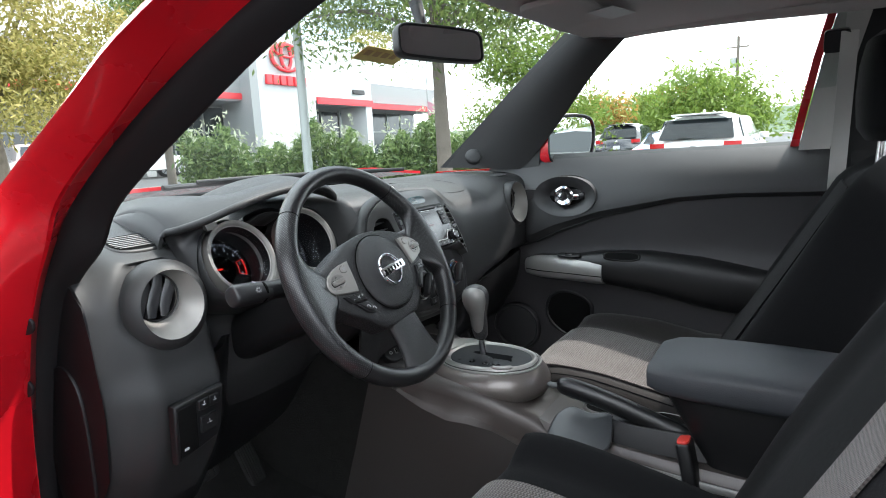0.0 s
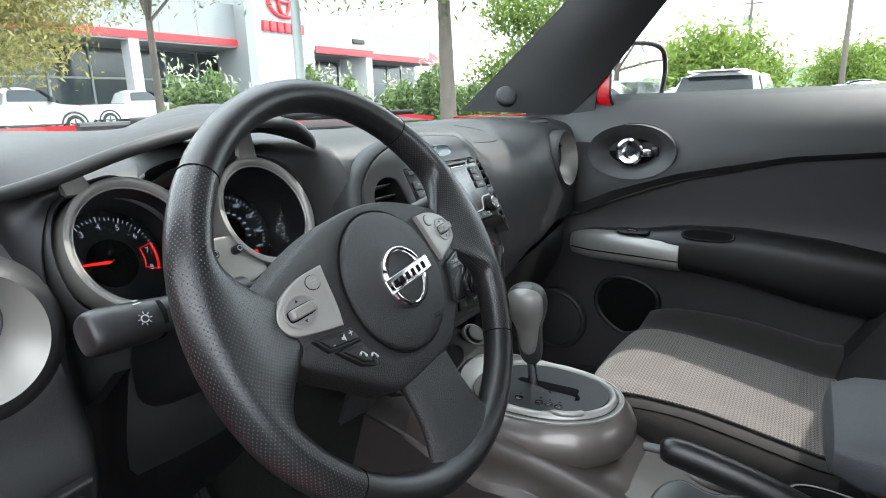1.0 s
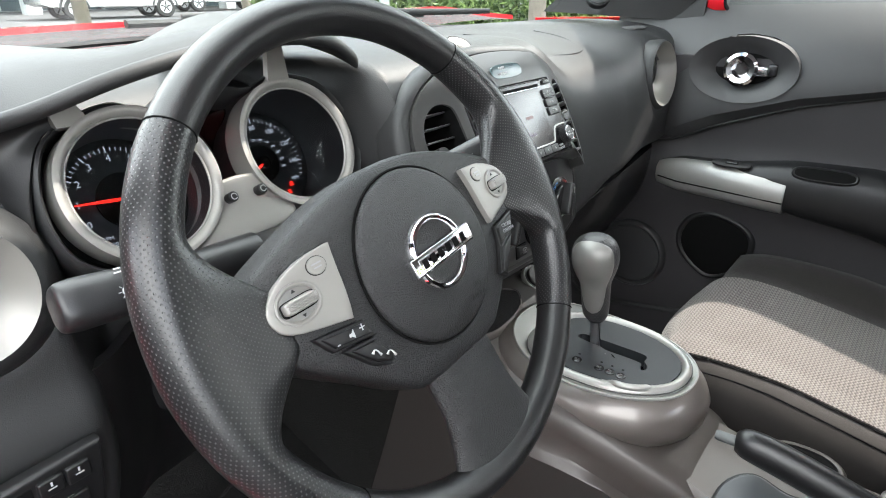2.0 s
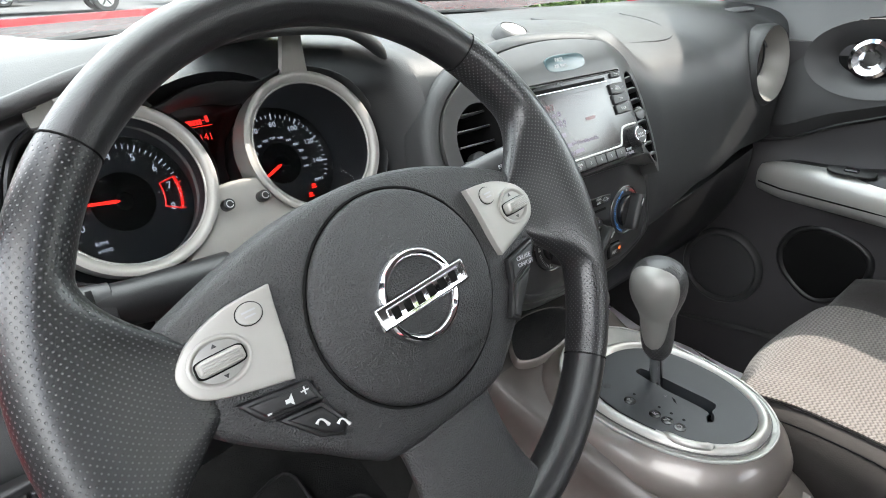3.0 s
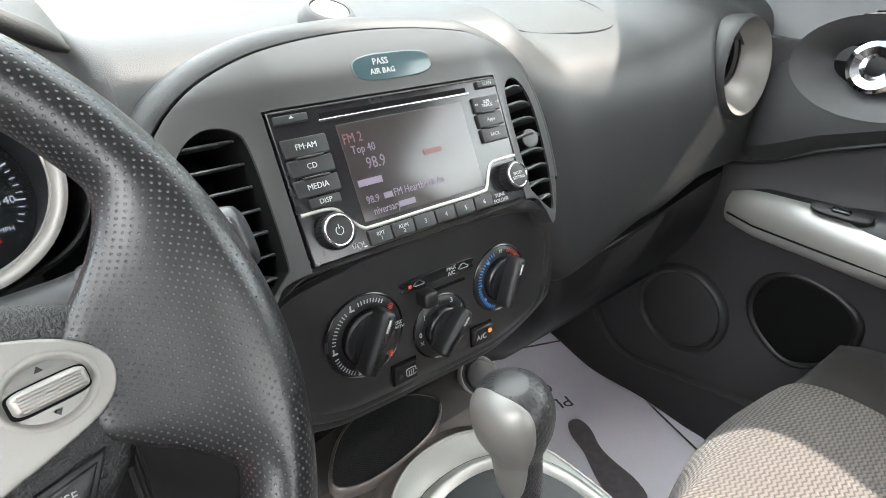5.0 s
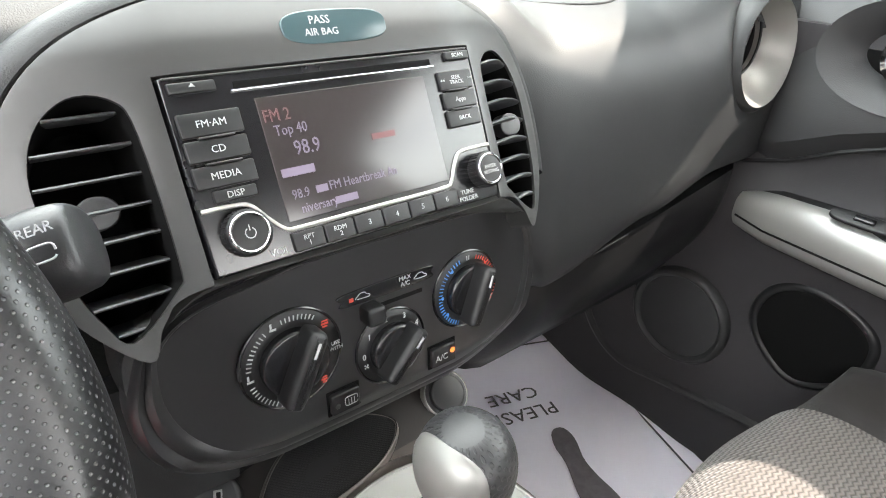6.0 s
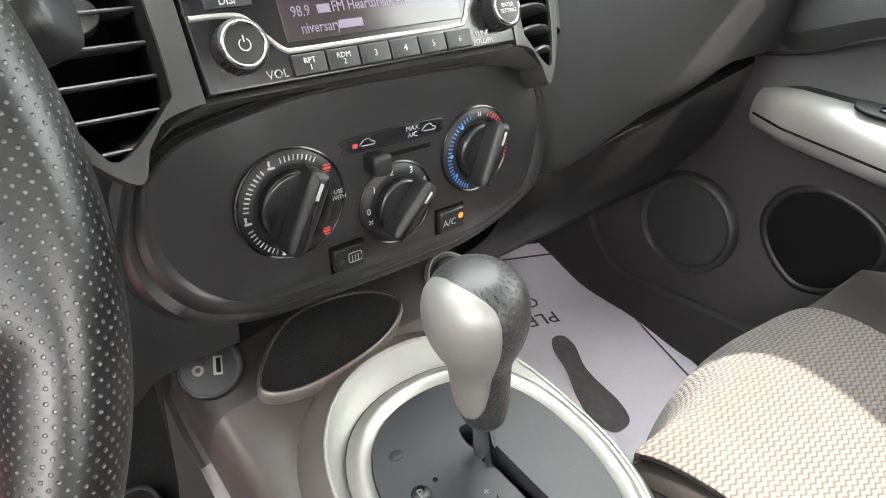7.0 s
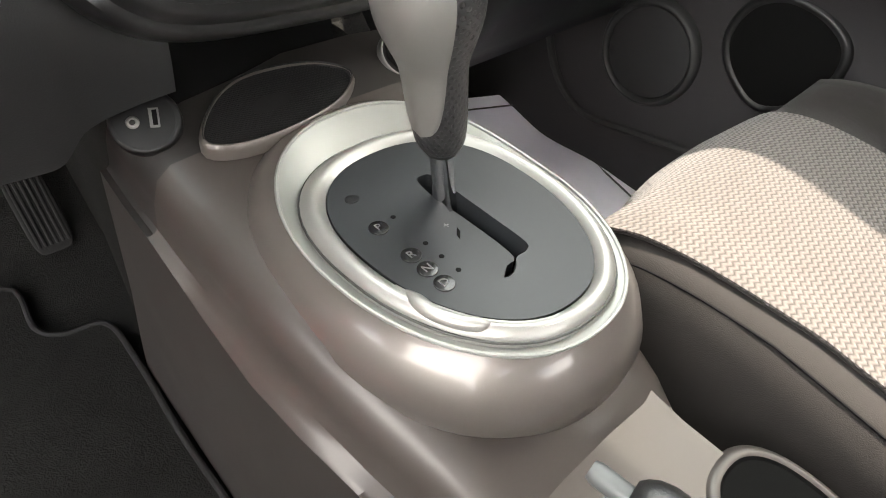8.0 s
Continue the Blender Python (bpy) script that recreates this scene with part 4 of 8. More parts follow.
# ---- centre stack ----
RM = face_pose(0, .0225, .998, 27, 0, 0)      # plane of the radio's face
AM = face_pose(0, .002, .880, 7, 0, -.8)        # plane of the climate panel's face


def bezel_back(x, y):
    """How far the bezel falls back from the radio's plane towards its ends."""
    return -.62 * max(0, abs(x) - .085) ** 1.25 - .9 * max(0, y - .06) ** 1.3


def curved(outline, m, fall, z0, z1):
    """A slab over a dense net, bent by fall(x, y), cut to an outline."""
    o = ccw(outline)
    x0, x1 = min(p[0] for p in o) - .002, max(p[0] for p in o) + .002
    y0, y1 = min(p[1] for p in o) - .002, max(p[1] for p in o) + .002
    nx, ny = 46, 40
    bm = bmesh.new()
    top = [[bm.verts.new((x0 + (x1 - x0) * i / nx, y0 + (y1 - y0) * j / ny, 0)) for j in range(ny + 1)] for i in range(nx + 1)]
    for r in top:
        for v in r:
            v.co.z = z1 + fall(v.co.x, v.co.y)
    low = [[bm.verts.new((v.co.x, v.co.y, v.co.z - (z1 - z0))) for v in r] for r in top]
    for i in range(nx):
        for j in range(ny):
            bm.faces.new((top[i][j], top[i + 1][j], top[i + 1][j + 1], top[i][j + 1]))
            bm.faces.new((low[i][j + 1], low[i + 1][j + 1], low[i + 1][j], low[i][j]))
    for i in range(nx):
        bm.faces.new((top[i][0], low[i][0], low[i + 1][0], top[i + 1][0]))
        bm.faces.new((top[i + 1][ny], low[i + 1][ny], low[i][ny], top[i][ny]))
    for j in range(ny):
        bm.faces.new((top[0][j + 1], low[0][j + 1], low[0][j], top[0][j]))
        bm.faces.new((top[nx][j], low[nx][j], low[nx][j + 1], top[nx][j + 1]))
    I = Matrix.Identity(4)
    bm = carve(bm, [prism(o, I, -.2, .2)], "INTERSECT")
    return bm


def finish(bm, m, holes, edge):
    I = Matrix.Identity(4)
    if holes:
        bm = carve(bm, [prism(h, I, -.2, .2) for h in holes])
    bmesh.ops.remove_doubles(bm, verts=bm.verts, dist=2e-5)
    if edge:
        me = bpy.data.meshes.new("temp")
        bm.to_mesh(me)
        bm.free()
        ob = new("temp", me)
        md = ob.modifiers.new("b", "BEVEL")
        md.width, md.segments, md.limit_method, md.angle_limit, md.use_clamp_overlap = edge, 3, "ANGLE", radians(55), True
        me2 = bpy.data.meshes.new_from_object(ob.evaluated_get(bpy.context.evaluated_depsgraph_get()))
        bm = bmesh.new()
        bm.from_mesh(me2)
        bpy.data.objects.remove(ob)
        bpy.data.meshes.remove(me)
        bpy.data.meshes.remove(me2)
    bm.transform(m)
    return bm


stack = thing("centre_stack", "satin grey arched surround with two upright vents", "centre console")
arch = spline([(-.132, -.082), (-.158, -.050), (-.168, -.01), (-.165, .024), (-.150, .052), (-.118, .074), (-.065, .088), (0, .093), (.065, .088), (.118, .074), (.150, .052), (.165, .024), (.168, -.01), (.158, -.050), (.132, -.082), (.121, -.066), (.10, -.055), (0, -.054), (-.10, -.055), (-.121, -.066)], 120, True)
left_hole = spline([(-.155, -.005), (-.154, .016), (-.146, .034), (-.131, .044), (-.115, .040), (-.1085, .024), (-.1075, -.040), (-.112, -.053), (-.135, -.071), (-.145, -.058), (-.152, -.036)], 48, True)
right_hole = [(-x, y) for x, y, *_ in left_hole]
left_hole = [(v[0], v[1]) for v in left_hole]
radio_hole = [(-.0962, -.070), (.0965, -.070), (.0990, .0468), (-.0965, .0468)]
part("surround", finish(curved([(v[0], v[1]) for v in arch], RM, bezel_back, -.020, .003), RM, [left_hole, right_hole, radio_hole], .0022), BEZEL, stack, "satin grey arched surround")
# dash skin that wraps the arch
arch_o = ccw([(v[0], v[1]) for v in arch])
first = next(k for k in range(len(arch_o)) if arch_o[k][1] > -.048 >= arch_o[k - 1][1])
keep = [k % len(arch_o) for k in range(first, first + len(arch_o)) if arch_o[k % len(arch_o)][1] > -.048]
rows = []
for grow, drop in ((.0006, -.012), (.0010, -.0012), (.0022, .0004), (.0055, .0012), (.0100, .0006), (.0138, -.0022), (.0162, -.0072), (.0175, -.030)):
    line = inset(arch_o, -grow)
    rows.append([RM @ Vector((line[k][0], line[k][1], bezel_back(*line[k]) + drop)) for k in keep])
part("cowl", loft(rows, closed=False), DASH, stack, "grained skin around the surround")
# the surround's lower rail, rolling down to the climate panel
rail = []
for k in range(49):
    x = -.135 + .270 * k / 48
    e = max(0, abs(x) - .098) / .028
    top_y, low_y = -.0555 - .017 * e ** 1.5, .0605 - .0125 * min(1, max(0, abs(x + .010) - .055) / .075) ** 1.7
    a, b = RM @ Vector((x, top_y, bezel_back(x, top_y) + .0018)), AM @ Vector((x * 1.01 + .004, low_y, -.0015))
    rail.append([a + Vector((0, .010, .002)), a, a.lerp(b, .3) + Vector((0, -.0012, 0)), a.lerp(b, .65) + Vector((0, -.0010, 0)), b, b + Vector((0, .012, -.002))])
part("lower_rail", loft(rail, closed=False), BEZEL, stack, "grey rail above the climate panel")
# vents
def span(outline, y):
    """Where a level line enters and leaves an outline."""
    xs = []
    for a, b in zip(outline, outline[1:] + outline[:1]):
        if (a[1] - y) * (b[1] - y) < 0:
            xs.append(a[0] + (b[0] - a[0]) * (y - a[1]) / (b[1] - a[1]))
    return (min(xs), max(xs)) if len(xs) > 1 else (0, 0)


for sgn, hole in ((-1, left_hole), (1, right_hole)):
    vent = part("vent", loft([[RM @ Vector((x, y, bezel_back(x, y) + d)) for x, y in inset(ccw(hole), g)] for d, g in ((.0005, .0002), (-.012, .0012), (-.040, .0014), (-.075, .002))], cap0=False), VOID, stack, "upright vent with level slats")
    for k in range(8):
        y = -.0668 + .0147 * k if sgn < 0 else -.0600 + .0135 * k
        x0, x1 = span(list(hole), y)
        x0, x1 = x0 + .0008, x1 - .0008
        if x1 - x0 < .012:
            continue
        if sgn < 0:
            back = max(bezel_back(x0, y), bezel_back(x1, y)) * .4 + min(bezel_back(x0, y), bezel_back(x1, y)) * .6 - .006
            prof_ = ((.0009, .0040), (.0012, .0030), (.0034, -.024), (.0022, -.024), (-.0008, .0030), (-.0005, .0040), (.0002, .0044))
            slat = [[RM @ Vector((x0 + (x1 - x0) * f, y + b, back + c)) for b, c in prof_] for f in (0, .5, 1)]
        else:
            slat = [[RM @ Vector((x0 + (x1 - x0) * f, y + b + .0018 * math.sin(f * math.pi), -.005 + bezel_back(x0 + (x1 - x0) * f, y) + .004 * math.sin(f * math.pi) + c)) for b, c in ((.0012, .0062), (.0018, .004), (.0008, -.022), (-.0006, -.022), (-.0014, .004), (-.0008, .0062), (.0002, .0072))] for f in (0, .1, .3, .5, .7, .9, 1)]
        part("slat", loft(slat), VENTP, vent)
    kn = RM @ pose(sgn * .132, -.008, (-.016 if sgn < 0 else -.007) + bezel_back(.132, 0))
    part("thumb_wheel", pad(oval(0, 0, .0098, .0082, 28), kn, .010, .0012), KNOBRUBBER, vent)
# airbag lamp
lm = RM @ pose(.006, .0640, .0012)
part("lamp_window", pad(oval(0, 0, .033, .0095, 40, 3.2), lm, .0022, .001), mat("smoked_window", (0.035, 0.06, 0.065), 0.18, vary=.2), stack, "smoked airbag lamp window")
lettering("PASS", .0062, lm @ pose(-.010, .0035, .0024), WHITEINK, stack)
lettering("AIR BAG", .0055, lm @ pose(-.010, -.0030, .0024), WHITEINK, stack)

# ---- radio ----
radio = thing("car_radio", "black car radio with colour screen and chrome-ringed knobs", "car radio")
RF = RM @ pose(0, 0, -.004)
part("face", pad([(-.0945, -.0525), (.0950, -.0525), (.0972, .0455), (-.0948, .0455)], RF, .006, .0015, depth=.03), GLOSSBLACK, radio, "gloss black face")
FZ = .0062
part("disc_slot", block(.124, .0035, .0006, RF @ pose(.002, .0385, FZ)), VOID, radio)
part("slot_trim", block(.128, .0011, .0012, RF @ pose(.002, .0357, FZ), .0004), CHROME, radio)
part("top_trim", block(.188, .0010, .0010, RF @ pose(.001, .0447, FZ), .0004), BEZEL, radio)
screen = part("screen", block(.108, .0655, .0008, RF @ pose(.0025, -.002, FZ - .0002), .001), SCREEN, radio, "grey-brown lit screen")
sz = FZ + .0008
for txt, x, y, s, mt in (("FM 2", -.050, .0205, .0092, SCREENRED), ("Top 40", -.046, .0125, .0078, SCREENINK), ("98.9", -.038, .0020, .0110, SCREENINK), ("98.9", -.046, -.0215, .0072, SCREENINK), ("FM Heartbreak An", -.024, -.0210, .0072, SCREENINK), ("niversary", -.043, -.0295, .0072, SCREENINK)):
    lettering(txt, s, RF @ pose(x, y, sz), mt, screen, wide=.82, align="LEFT")
bars([(-.039, -.0095, .019, .0045)], RF @ pose(0, 0, sz), SCREENINK, screen, "text_bar", .0002)
bars([(-.0285, -.0212, .007, .004), (-.0155, -.0295, .014, .004)], RF @ pose(0, 0, sz), SCREENINK, screen, "text_bar", .0002)
bars([(.018, .0005, .016, .0035)], RF @ pose(0, 0, sz), SCREENRED, screen, "text_bar", .0002)
# strip that steps down round the screen's foot
strip = spline([(-.093, -.0195, FZ), (-.078, -.0195, FZ), (-.069, -.0215, FZ), (-.061, -.031, FZ), (-.054, -.0375, FZ), (-.046, -.0385, FZ), (0, -.0385, FZ), (.050, -.0385, FZ), (.058, -.0360, FZ), (.0625, -.028, FZ), (.068, -.0205, FZ), (.076, -.0185, FZ), (.095, -.0185, FZ)], 70)
part("silver_strip", tube([RF @ v for v in strip], .0013, 8), SILVER, radio, "bright stepped strip")


def key(cx, cy, w, h, txt, size=.0056, parent=None, up=.0024):
    b = part("button", block(w, h, up, RF @ pose(cx, cy, FZ - .0004), .0009), BLACK, radio)
    size = size * .82
    for k, line in enumerate(txt.split("/")):
        n = len(txt.split("/"))
        lettering(line, size, RF @ pose(cx, cy + (n - 1) * size * .42 - k * size * .84, FZ + up - .0002), WHITEINK, b)
    return b


key(-.0765, .0215, .031, .0118, "FM·AM", .0062)
key(-.0765, .0088, .031, .0108, "CD", .0062)
key(-.0765, -.0040, .031, .0112, "MEDIA", .0062)
for yy in (.0150, .0022):
    part("key_light", block(.018, .0009, .0032, RF @ pose(-.0755, yy, FZ - .0004), .0003), BEZEL, radio)
key(-.0745, -.0140, .022, .0062, "DISP", .0056)
b = key(-.0805, .0395, .023, .0055, "", .005)
part("eject_mark", prism([(-.0016, 0), (.0016, 0), (0, .0018)], RF @ pose(-.0805, .0395, FZ + .0020), 0, .0003), WHITEINK, b)
key(.0855, .0405, .019, .0056, "SCAN", .0044)
key(.0800, .0255, .026, .0118, "SEEK/TRACK", .0042)
key(.0800, .0132, .026, .0106, "Apps", .0050)
key(.0800, .0015, .026, .0108, "BACK", .0046)
for sgn in (-1, 1):
    for d in (0, .0018):
        part("skip_mark", prism([(sgn * (.0895 - .0800 + d) + .0800, .0265), (sgn * (.0908 - .0800 + d) + .0800, .0257), (sgn * (.0895 - .0800 + d) + .0800, .0249)], RF @ pose(0, 0, FZ + .002), 0, .0003), WHITEINK, radio)
for yy in (.0193, .0074):
    part("key_light", block(.016, .0009, .0032, RF @ pose(.0795, yy, FZ - .0004), .0003), BEZEL, radio)
for k, txt in enumerate(("RPT/1", "RDM/2", "3", "4", "5", "6")):
    key(-.0437 + .0188 * k, -.0458, .0180, .0102, txt, .0046 if "/" in txt else .0056)
lettering("VOL", .0058, RF @ pose(-.0605, -.0480, FZ + .0001), WHITEINK, radio)
lettering("TUNE", .0042, RF @ pose(.0690, -.0448, FZ + .0001), WHITEINK, radio)
lettering("FOLDER", .0042, RF @ pose(.0690, -.0490, FZ + .0001), WHITEINK, radio)


def radio_knob(cx, cy, r, label):
    k = part("knob", disc(cx, cy, r, RF @ pose(0, 0, FZ - .001), .011, .0012, 40), BLACK, radio, label)
    part("ring", ring_band(oval(cx, cy, r * .76, r * .76, 40), oval(cx, cy, r * .92, r * .92, 40), RF, FZ + .0102, FZ + .0096, .0009, back=.003), CHROME, k, "chrome ring")
    part("cap", disc(cx, cy, r * .77, RF @ pose(0, 0, FZ + .0088), .0010, .0006, 36), BLACK, k)
    for q in range(28):
        a = 2 * math.pi * q / 28
        part("rib", block(.0008, .0008, .008, RF @ pose(cx + r * math.cos(a), cy + r * math.sin(a), FZ - .0005), .0002), BLACK, k)
    return k


k1 = radio_knob(-.0757, -.0342, .0116, "round volume knob with chrome ring")
arcp = [RF @ Vector((-.0757 + .0026 * math.cos(a), -.0344 + .0026 * math.sin(a), FZ + .0100)) for a in (radians(120 + 300 * i / 14) for i in range(15))]
part("power_mark", tube(arcp, .0003, 5), WHITEINK, k1)
part("power_bar", block(.0006, .003, .0003, RF @ pose(-.0757, -.0318, FZ + .0099), .0001), WHITEINK, k1)
k2 = radio_knob(.0842, -.0340, .0112, "round tuning knob with chrome ring")
lettering("ENTER", .0032, RF @ pose(.0842, -.0325, FZ + .0099), WHITEINK, k2)
lettering("SETTING", .0032, RF @ pose(.0842, -.0358, FZ + .0099), WHITEINK, k2)

# ---- climate panel ----
climate = thing("climate_panel", "black climate panel with three round dials", "climate control")


def panel_fall(x, y):
    return -.55 * max(0, abs(x) - .07) ** 1.35 - 1.3 * max(0, -.045 - y) ** 1.2


face = spline([(-.128, .014), (-.124, .030), (-.106, .046), (-.07, .056), (-.03, .060), (.04, .060), (.090, .057), (.130, .044), (.153, .018), (.153, -.014), (.140, -.041), (.113, -.057), (.06, -.060), (0, -.060), (-.06, -.0565), (-.096, -.048), (-.117, -.030), (-.127, -.008)], 90, True)
face = [(v[0], v[1]) for v in face]
part("face", finish(curved(face, AM, panel_fall, -.02, .001), AM, [], .002), PANELP, climate, "satin black panel")
surround = [(x * 1.11, y * (1.24 if y < 0 else 1.13) - .004) for x, y in face]
surround = [(x, max(y, -.086) if y < 0 else min(y, .060)) for x, y in surround]
lip_rings = []
for out, rise in ((-.0015, -.003), (-.0008, .0012), (.002, .0028), (.006, .0034), (.0095, .0014), (.0115, .0004), (.0135, .0016), (.0175, .0030), (.0215, .0010), (.0245, -.006), (.0235, -.020), (.012, -.026)):
    ring_ = []
    for (x, y), (x2, y2) in zip(ccw(face), inset(ccw(face), -.01)):
        k = max(0, min(1, (.035 - y) / .07))
        k = (.30 + .70 * k * k * (3 - 2 * k)) * out / .01 if out > 0 else out / .01
        x, y = x + (x2 - x) * k, y + (y2 - y) * k
        ring_.append(AM @ Vector((x, y, panel_fall(x, y) + rise)))
    lip_rings.append(ring_)
part("lip", loft(lip_rings, cap0=False, cap1=False), PANELP, climate, "rounded lip round the panel")
part("surround", finish(curved(surround, AM, lambda x, y: panel_fall(x, y) - .3 * max(0, -y - .06), -.05, -.004), AM, [], .004), DASH, climate, "grained grey surround")


def dial(cx, cy, r, turn, label, lift):
    m = AM @ pose(cx, cy, lift)
    d = part("dial", ring_band(oval(0, 0, r * .66, r * .66, 48), oval(0, 0, r, r, 48), m, .0035, .001, .0012, back=.01), BLACK, climate, label)
    part("rim", tube([m @ Vector((r * math.cos(a), r * math.sin(a), .0014)) for a in (2 * math.pi * k / 48 for k in range(49))], .0009, 6), GLOSSBLACK, d)
    part("knob", disc(0, 0, r * .66, m, .010, .002, 44), GLOSSBLACK, d, "glossy black turning knob")
    t = m @ pose(0, 0, .008, 0, 0, turn)
    part("grip", pad(oval(0, 0, r * .205, r * .76, 40, 5), t, .015, .004), BLACK, d, "upright grip bar")
    part("pointer", block(r * .06, r * .30, .0006, t @ pose(0, r * .44, .0150), .0002), WHITEINK, d)
    return d, m


d1, m1 = dial(-.0587, .0030, .0315, -27, "left dial for the air outlets", .0002)
d2, m2 = dial(.0092, -.0155, .0265, -44, "middle fan speed dial", .0004)
d3, m3 = dial(.0738, .0045, .0285, -22, "right temperature dial with blue and red marks", .0002)


def marks(d, m, r, a0, a1, n, material, ln=.003, wd=.0007):
    bm = []
    for i in range(n):
        a = radians(a0 + (a1 - a0) * i / max(1, n - 1))
        bm.append(prism([(-ln / 2, -wd / 2), (ln / 2, -wd / 2), (ln / 2, wd / 2), (-ln / 2, wd / 2)], m @ pose(r * math.cos(a), r * math.sin(a), .0042) @ pose(0, 0, 0, 0, 0, math.degrees(a)), 0, .0003))
    part("scale", merge(*bm), material, d, smooth=False)


marks(d1, m1, .0272, 240, 196, 9, WHITEINK)
marks(d1, m1, .0272, 172, 124, 10, WHITEINK)
marks(d1, m1, .0272, 100, 58, 9, WHITEINK)
for a in (250, 184, 112):
    bars([(0, -.001, .004, .0012), (-.001, .0015, .0012, .003)], m1 @ pose(.0268 * math.cos(radians(a)), .0268 * math.sin(radians(a)), .0042), WHITEINK, d1, "symbol")
for a in (38, -50):
    bars([(0, 0, .0045, .0012), (0, .0018, .004, .0009), (0, -.0018, .003, .0009)], m1 @ pose(.0268 * math.cos(radians(a)), .0268 * math.sin(radians(a)), .0042), REDINK, d1, "symbol")
lettering("USE", .0036, m1 @ pose(.0270, .0010, .0042), WHITEINK, d1)
lettering("WITH", .0036, m1 @ pose(.0270, -.0026, .0042), WHITEINK, d1)
for k, a in enumerate((182, 146, 106, 68, 34)):
    lettering(str(k), .0058, m2 @ pose(.0222 * math.cos(radians(a - 4)), .0222 * math.sin(radians(a - 4)), .0042), WHITEINK, d2)
for k in range(4):
    part("fan_mark", prism([(0, 0), (.0018, .0006), (.0018, -.0006)], m2 @ pose(-.0212, -.0062, .0042, 0, 0, 90 * k + 45), 0, .0003), WHITEINK, d2)
marks(d3, m3, .0245, 108, 248, 25, BLUEINK)
marks(d3, m3, .0245, 72, -30, 19, REDINK)
marks(d3, m3, .0245, 92, 88, 2, WHITEINK)
for a, mt in ((128, BLUEINK), (178, BLUEINK), (215, BLUEINK), (45, REDINK), (5, REDINK), (-32, REDINK)):
    part("spot", disc(.0228 * math.cos(radians(a)), .0228 * math.sin(radians(a)), .0012, m3 @ pose(0, 0, .0042), .0004, .0001, 12), mt, d3)
# slider with its slot and label field
part("label_field", pad([(v[0], v[1]) for v in spline([(-.024, .0315), (-.026, .0262), (-.022, .0225), (.038, .0225), (.042, .0270), (.038, .0318)], 30, True)], AM @ pose(.002, 0, .001), .0010, .0005), GLOSSBLACK, climate)
lettering("MAX", .0044, AM @ pose(.0225, .0293, .0022), WHITEINK, climate)
lettering("A/C", .0044, AM @ pose(.0225, .0252, .0022), WHITEINK, climate)
for cx, mt in ((-.0095, WHITEINK), (.0345, WHITEINK)):
    part("car_mark", tube(spline([AM @ Vector((cx + a, .0272 + b, .0024)) for a, b in ((-.005, -.001), (-.0035, .0008), (-.0015, .0022), (.0015, .0022), (.003, .0006), (.005, 0), (.0045, -.0014), (0, -.0014))], 24, True), .0003, 5), mt, climate)
bars([(-.0175, .0268, .003, .0026)], AM @ pose(0, 0, .0022), REDINK, climate, "demist_mark")
part("slot", block(.048, .0028, .0004, AM @ pose(.0125, .0160, .0010), .0002), VOID, climate)
part("slider", block(.0130, .0125, .012, AM @ pose(-.0055, .0150, .001), .0025), BLACK, climate, "square slider knob")
for cx, cy, w, h in ((.0515, -.0395, .0215, .0155), (-.0285, -.0400, .0205, .0150)):
    part("button_well", block(w + .003, h + .003, .0006, AM @ pose(cx, cy, .0010), .002), VOID, climate)
    b = part("button", block(w, h, .0042, AM @ pose(cx, cy, .0008), .0016), BLACK, climate)
    if cx > 0:
        lettering("A/C", .0068, AM @ pose(cx - .0028, cy - .001, .0051), WHITEINK, b)
        part("indicator", disc(cx + .0070, cy + .0018, .0021, AM @ pose(0, 0, .0048), .0005, .0002, 16), ORANGE, b, "lit orange lamp")
    else:
        part("heat_mark", tube([AM @ Vector((cx + .0035 + p, cy + q, .0052)) for p, q in oval(0, 0, .0045, .0032, 20, 5)], .0003, 5), WHITEINK, b)
        for k in (-1, 0, 1):
            part("heat_line", block(.0005, .005, .0003, AM @ pose(cx + .0035 + k * .002, cy - .001, .0050), .0001), WHITEINK, b)
        part("indicator", disc(cx - .0062, cy - .001, .0019, AM @ pose(0, 0, .0048), .0004, .0002, 16), BEZEL, b)

# ---- centre console and gear selector ----
console = thing("centre_console", "gunmetal painted centre console with domed gear housing", "centre console")
GZ = .716


def egg(cx, cy, w, front, rear, n=64, power=2.25):
    """An egg outline, seen from above, its blunt end to the front."""
    out = []
    for i in range(n):
        a = 2 * math.pi * i / n
        c, s = math.cos(a), math.sin(a)
        x = w * math.copysign(abs(c) ** (2 / power), c) * (1 + .10 * s)
        y = (front if s > 0 else rear) * math.copysign(abs(s) ** (2 / power), s)
        out.append((cx + x, cy + y))
    return out


plate_o = egg(.008, -.120, .069, .088, .090)
ring_o = egg(.008, -.119, .083, .104, .103)
lip_o = egg(.008, -.115, .090, .121, .114)
lip_rise = lambda y: .017 * max(0, min(1.3, (y + .105) / .105)) ** 1.6


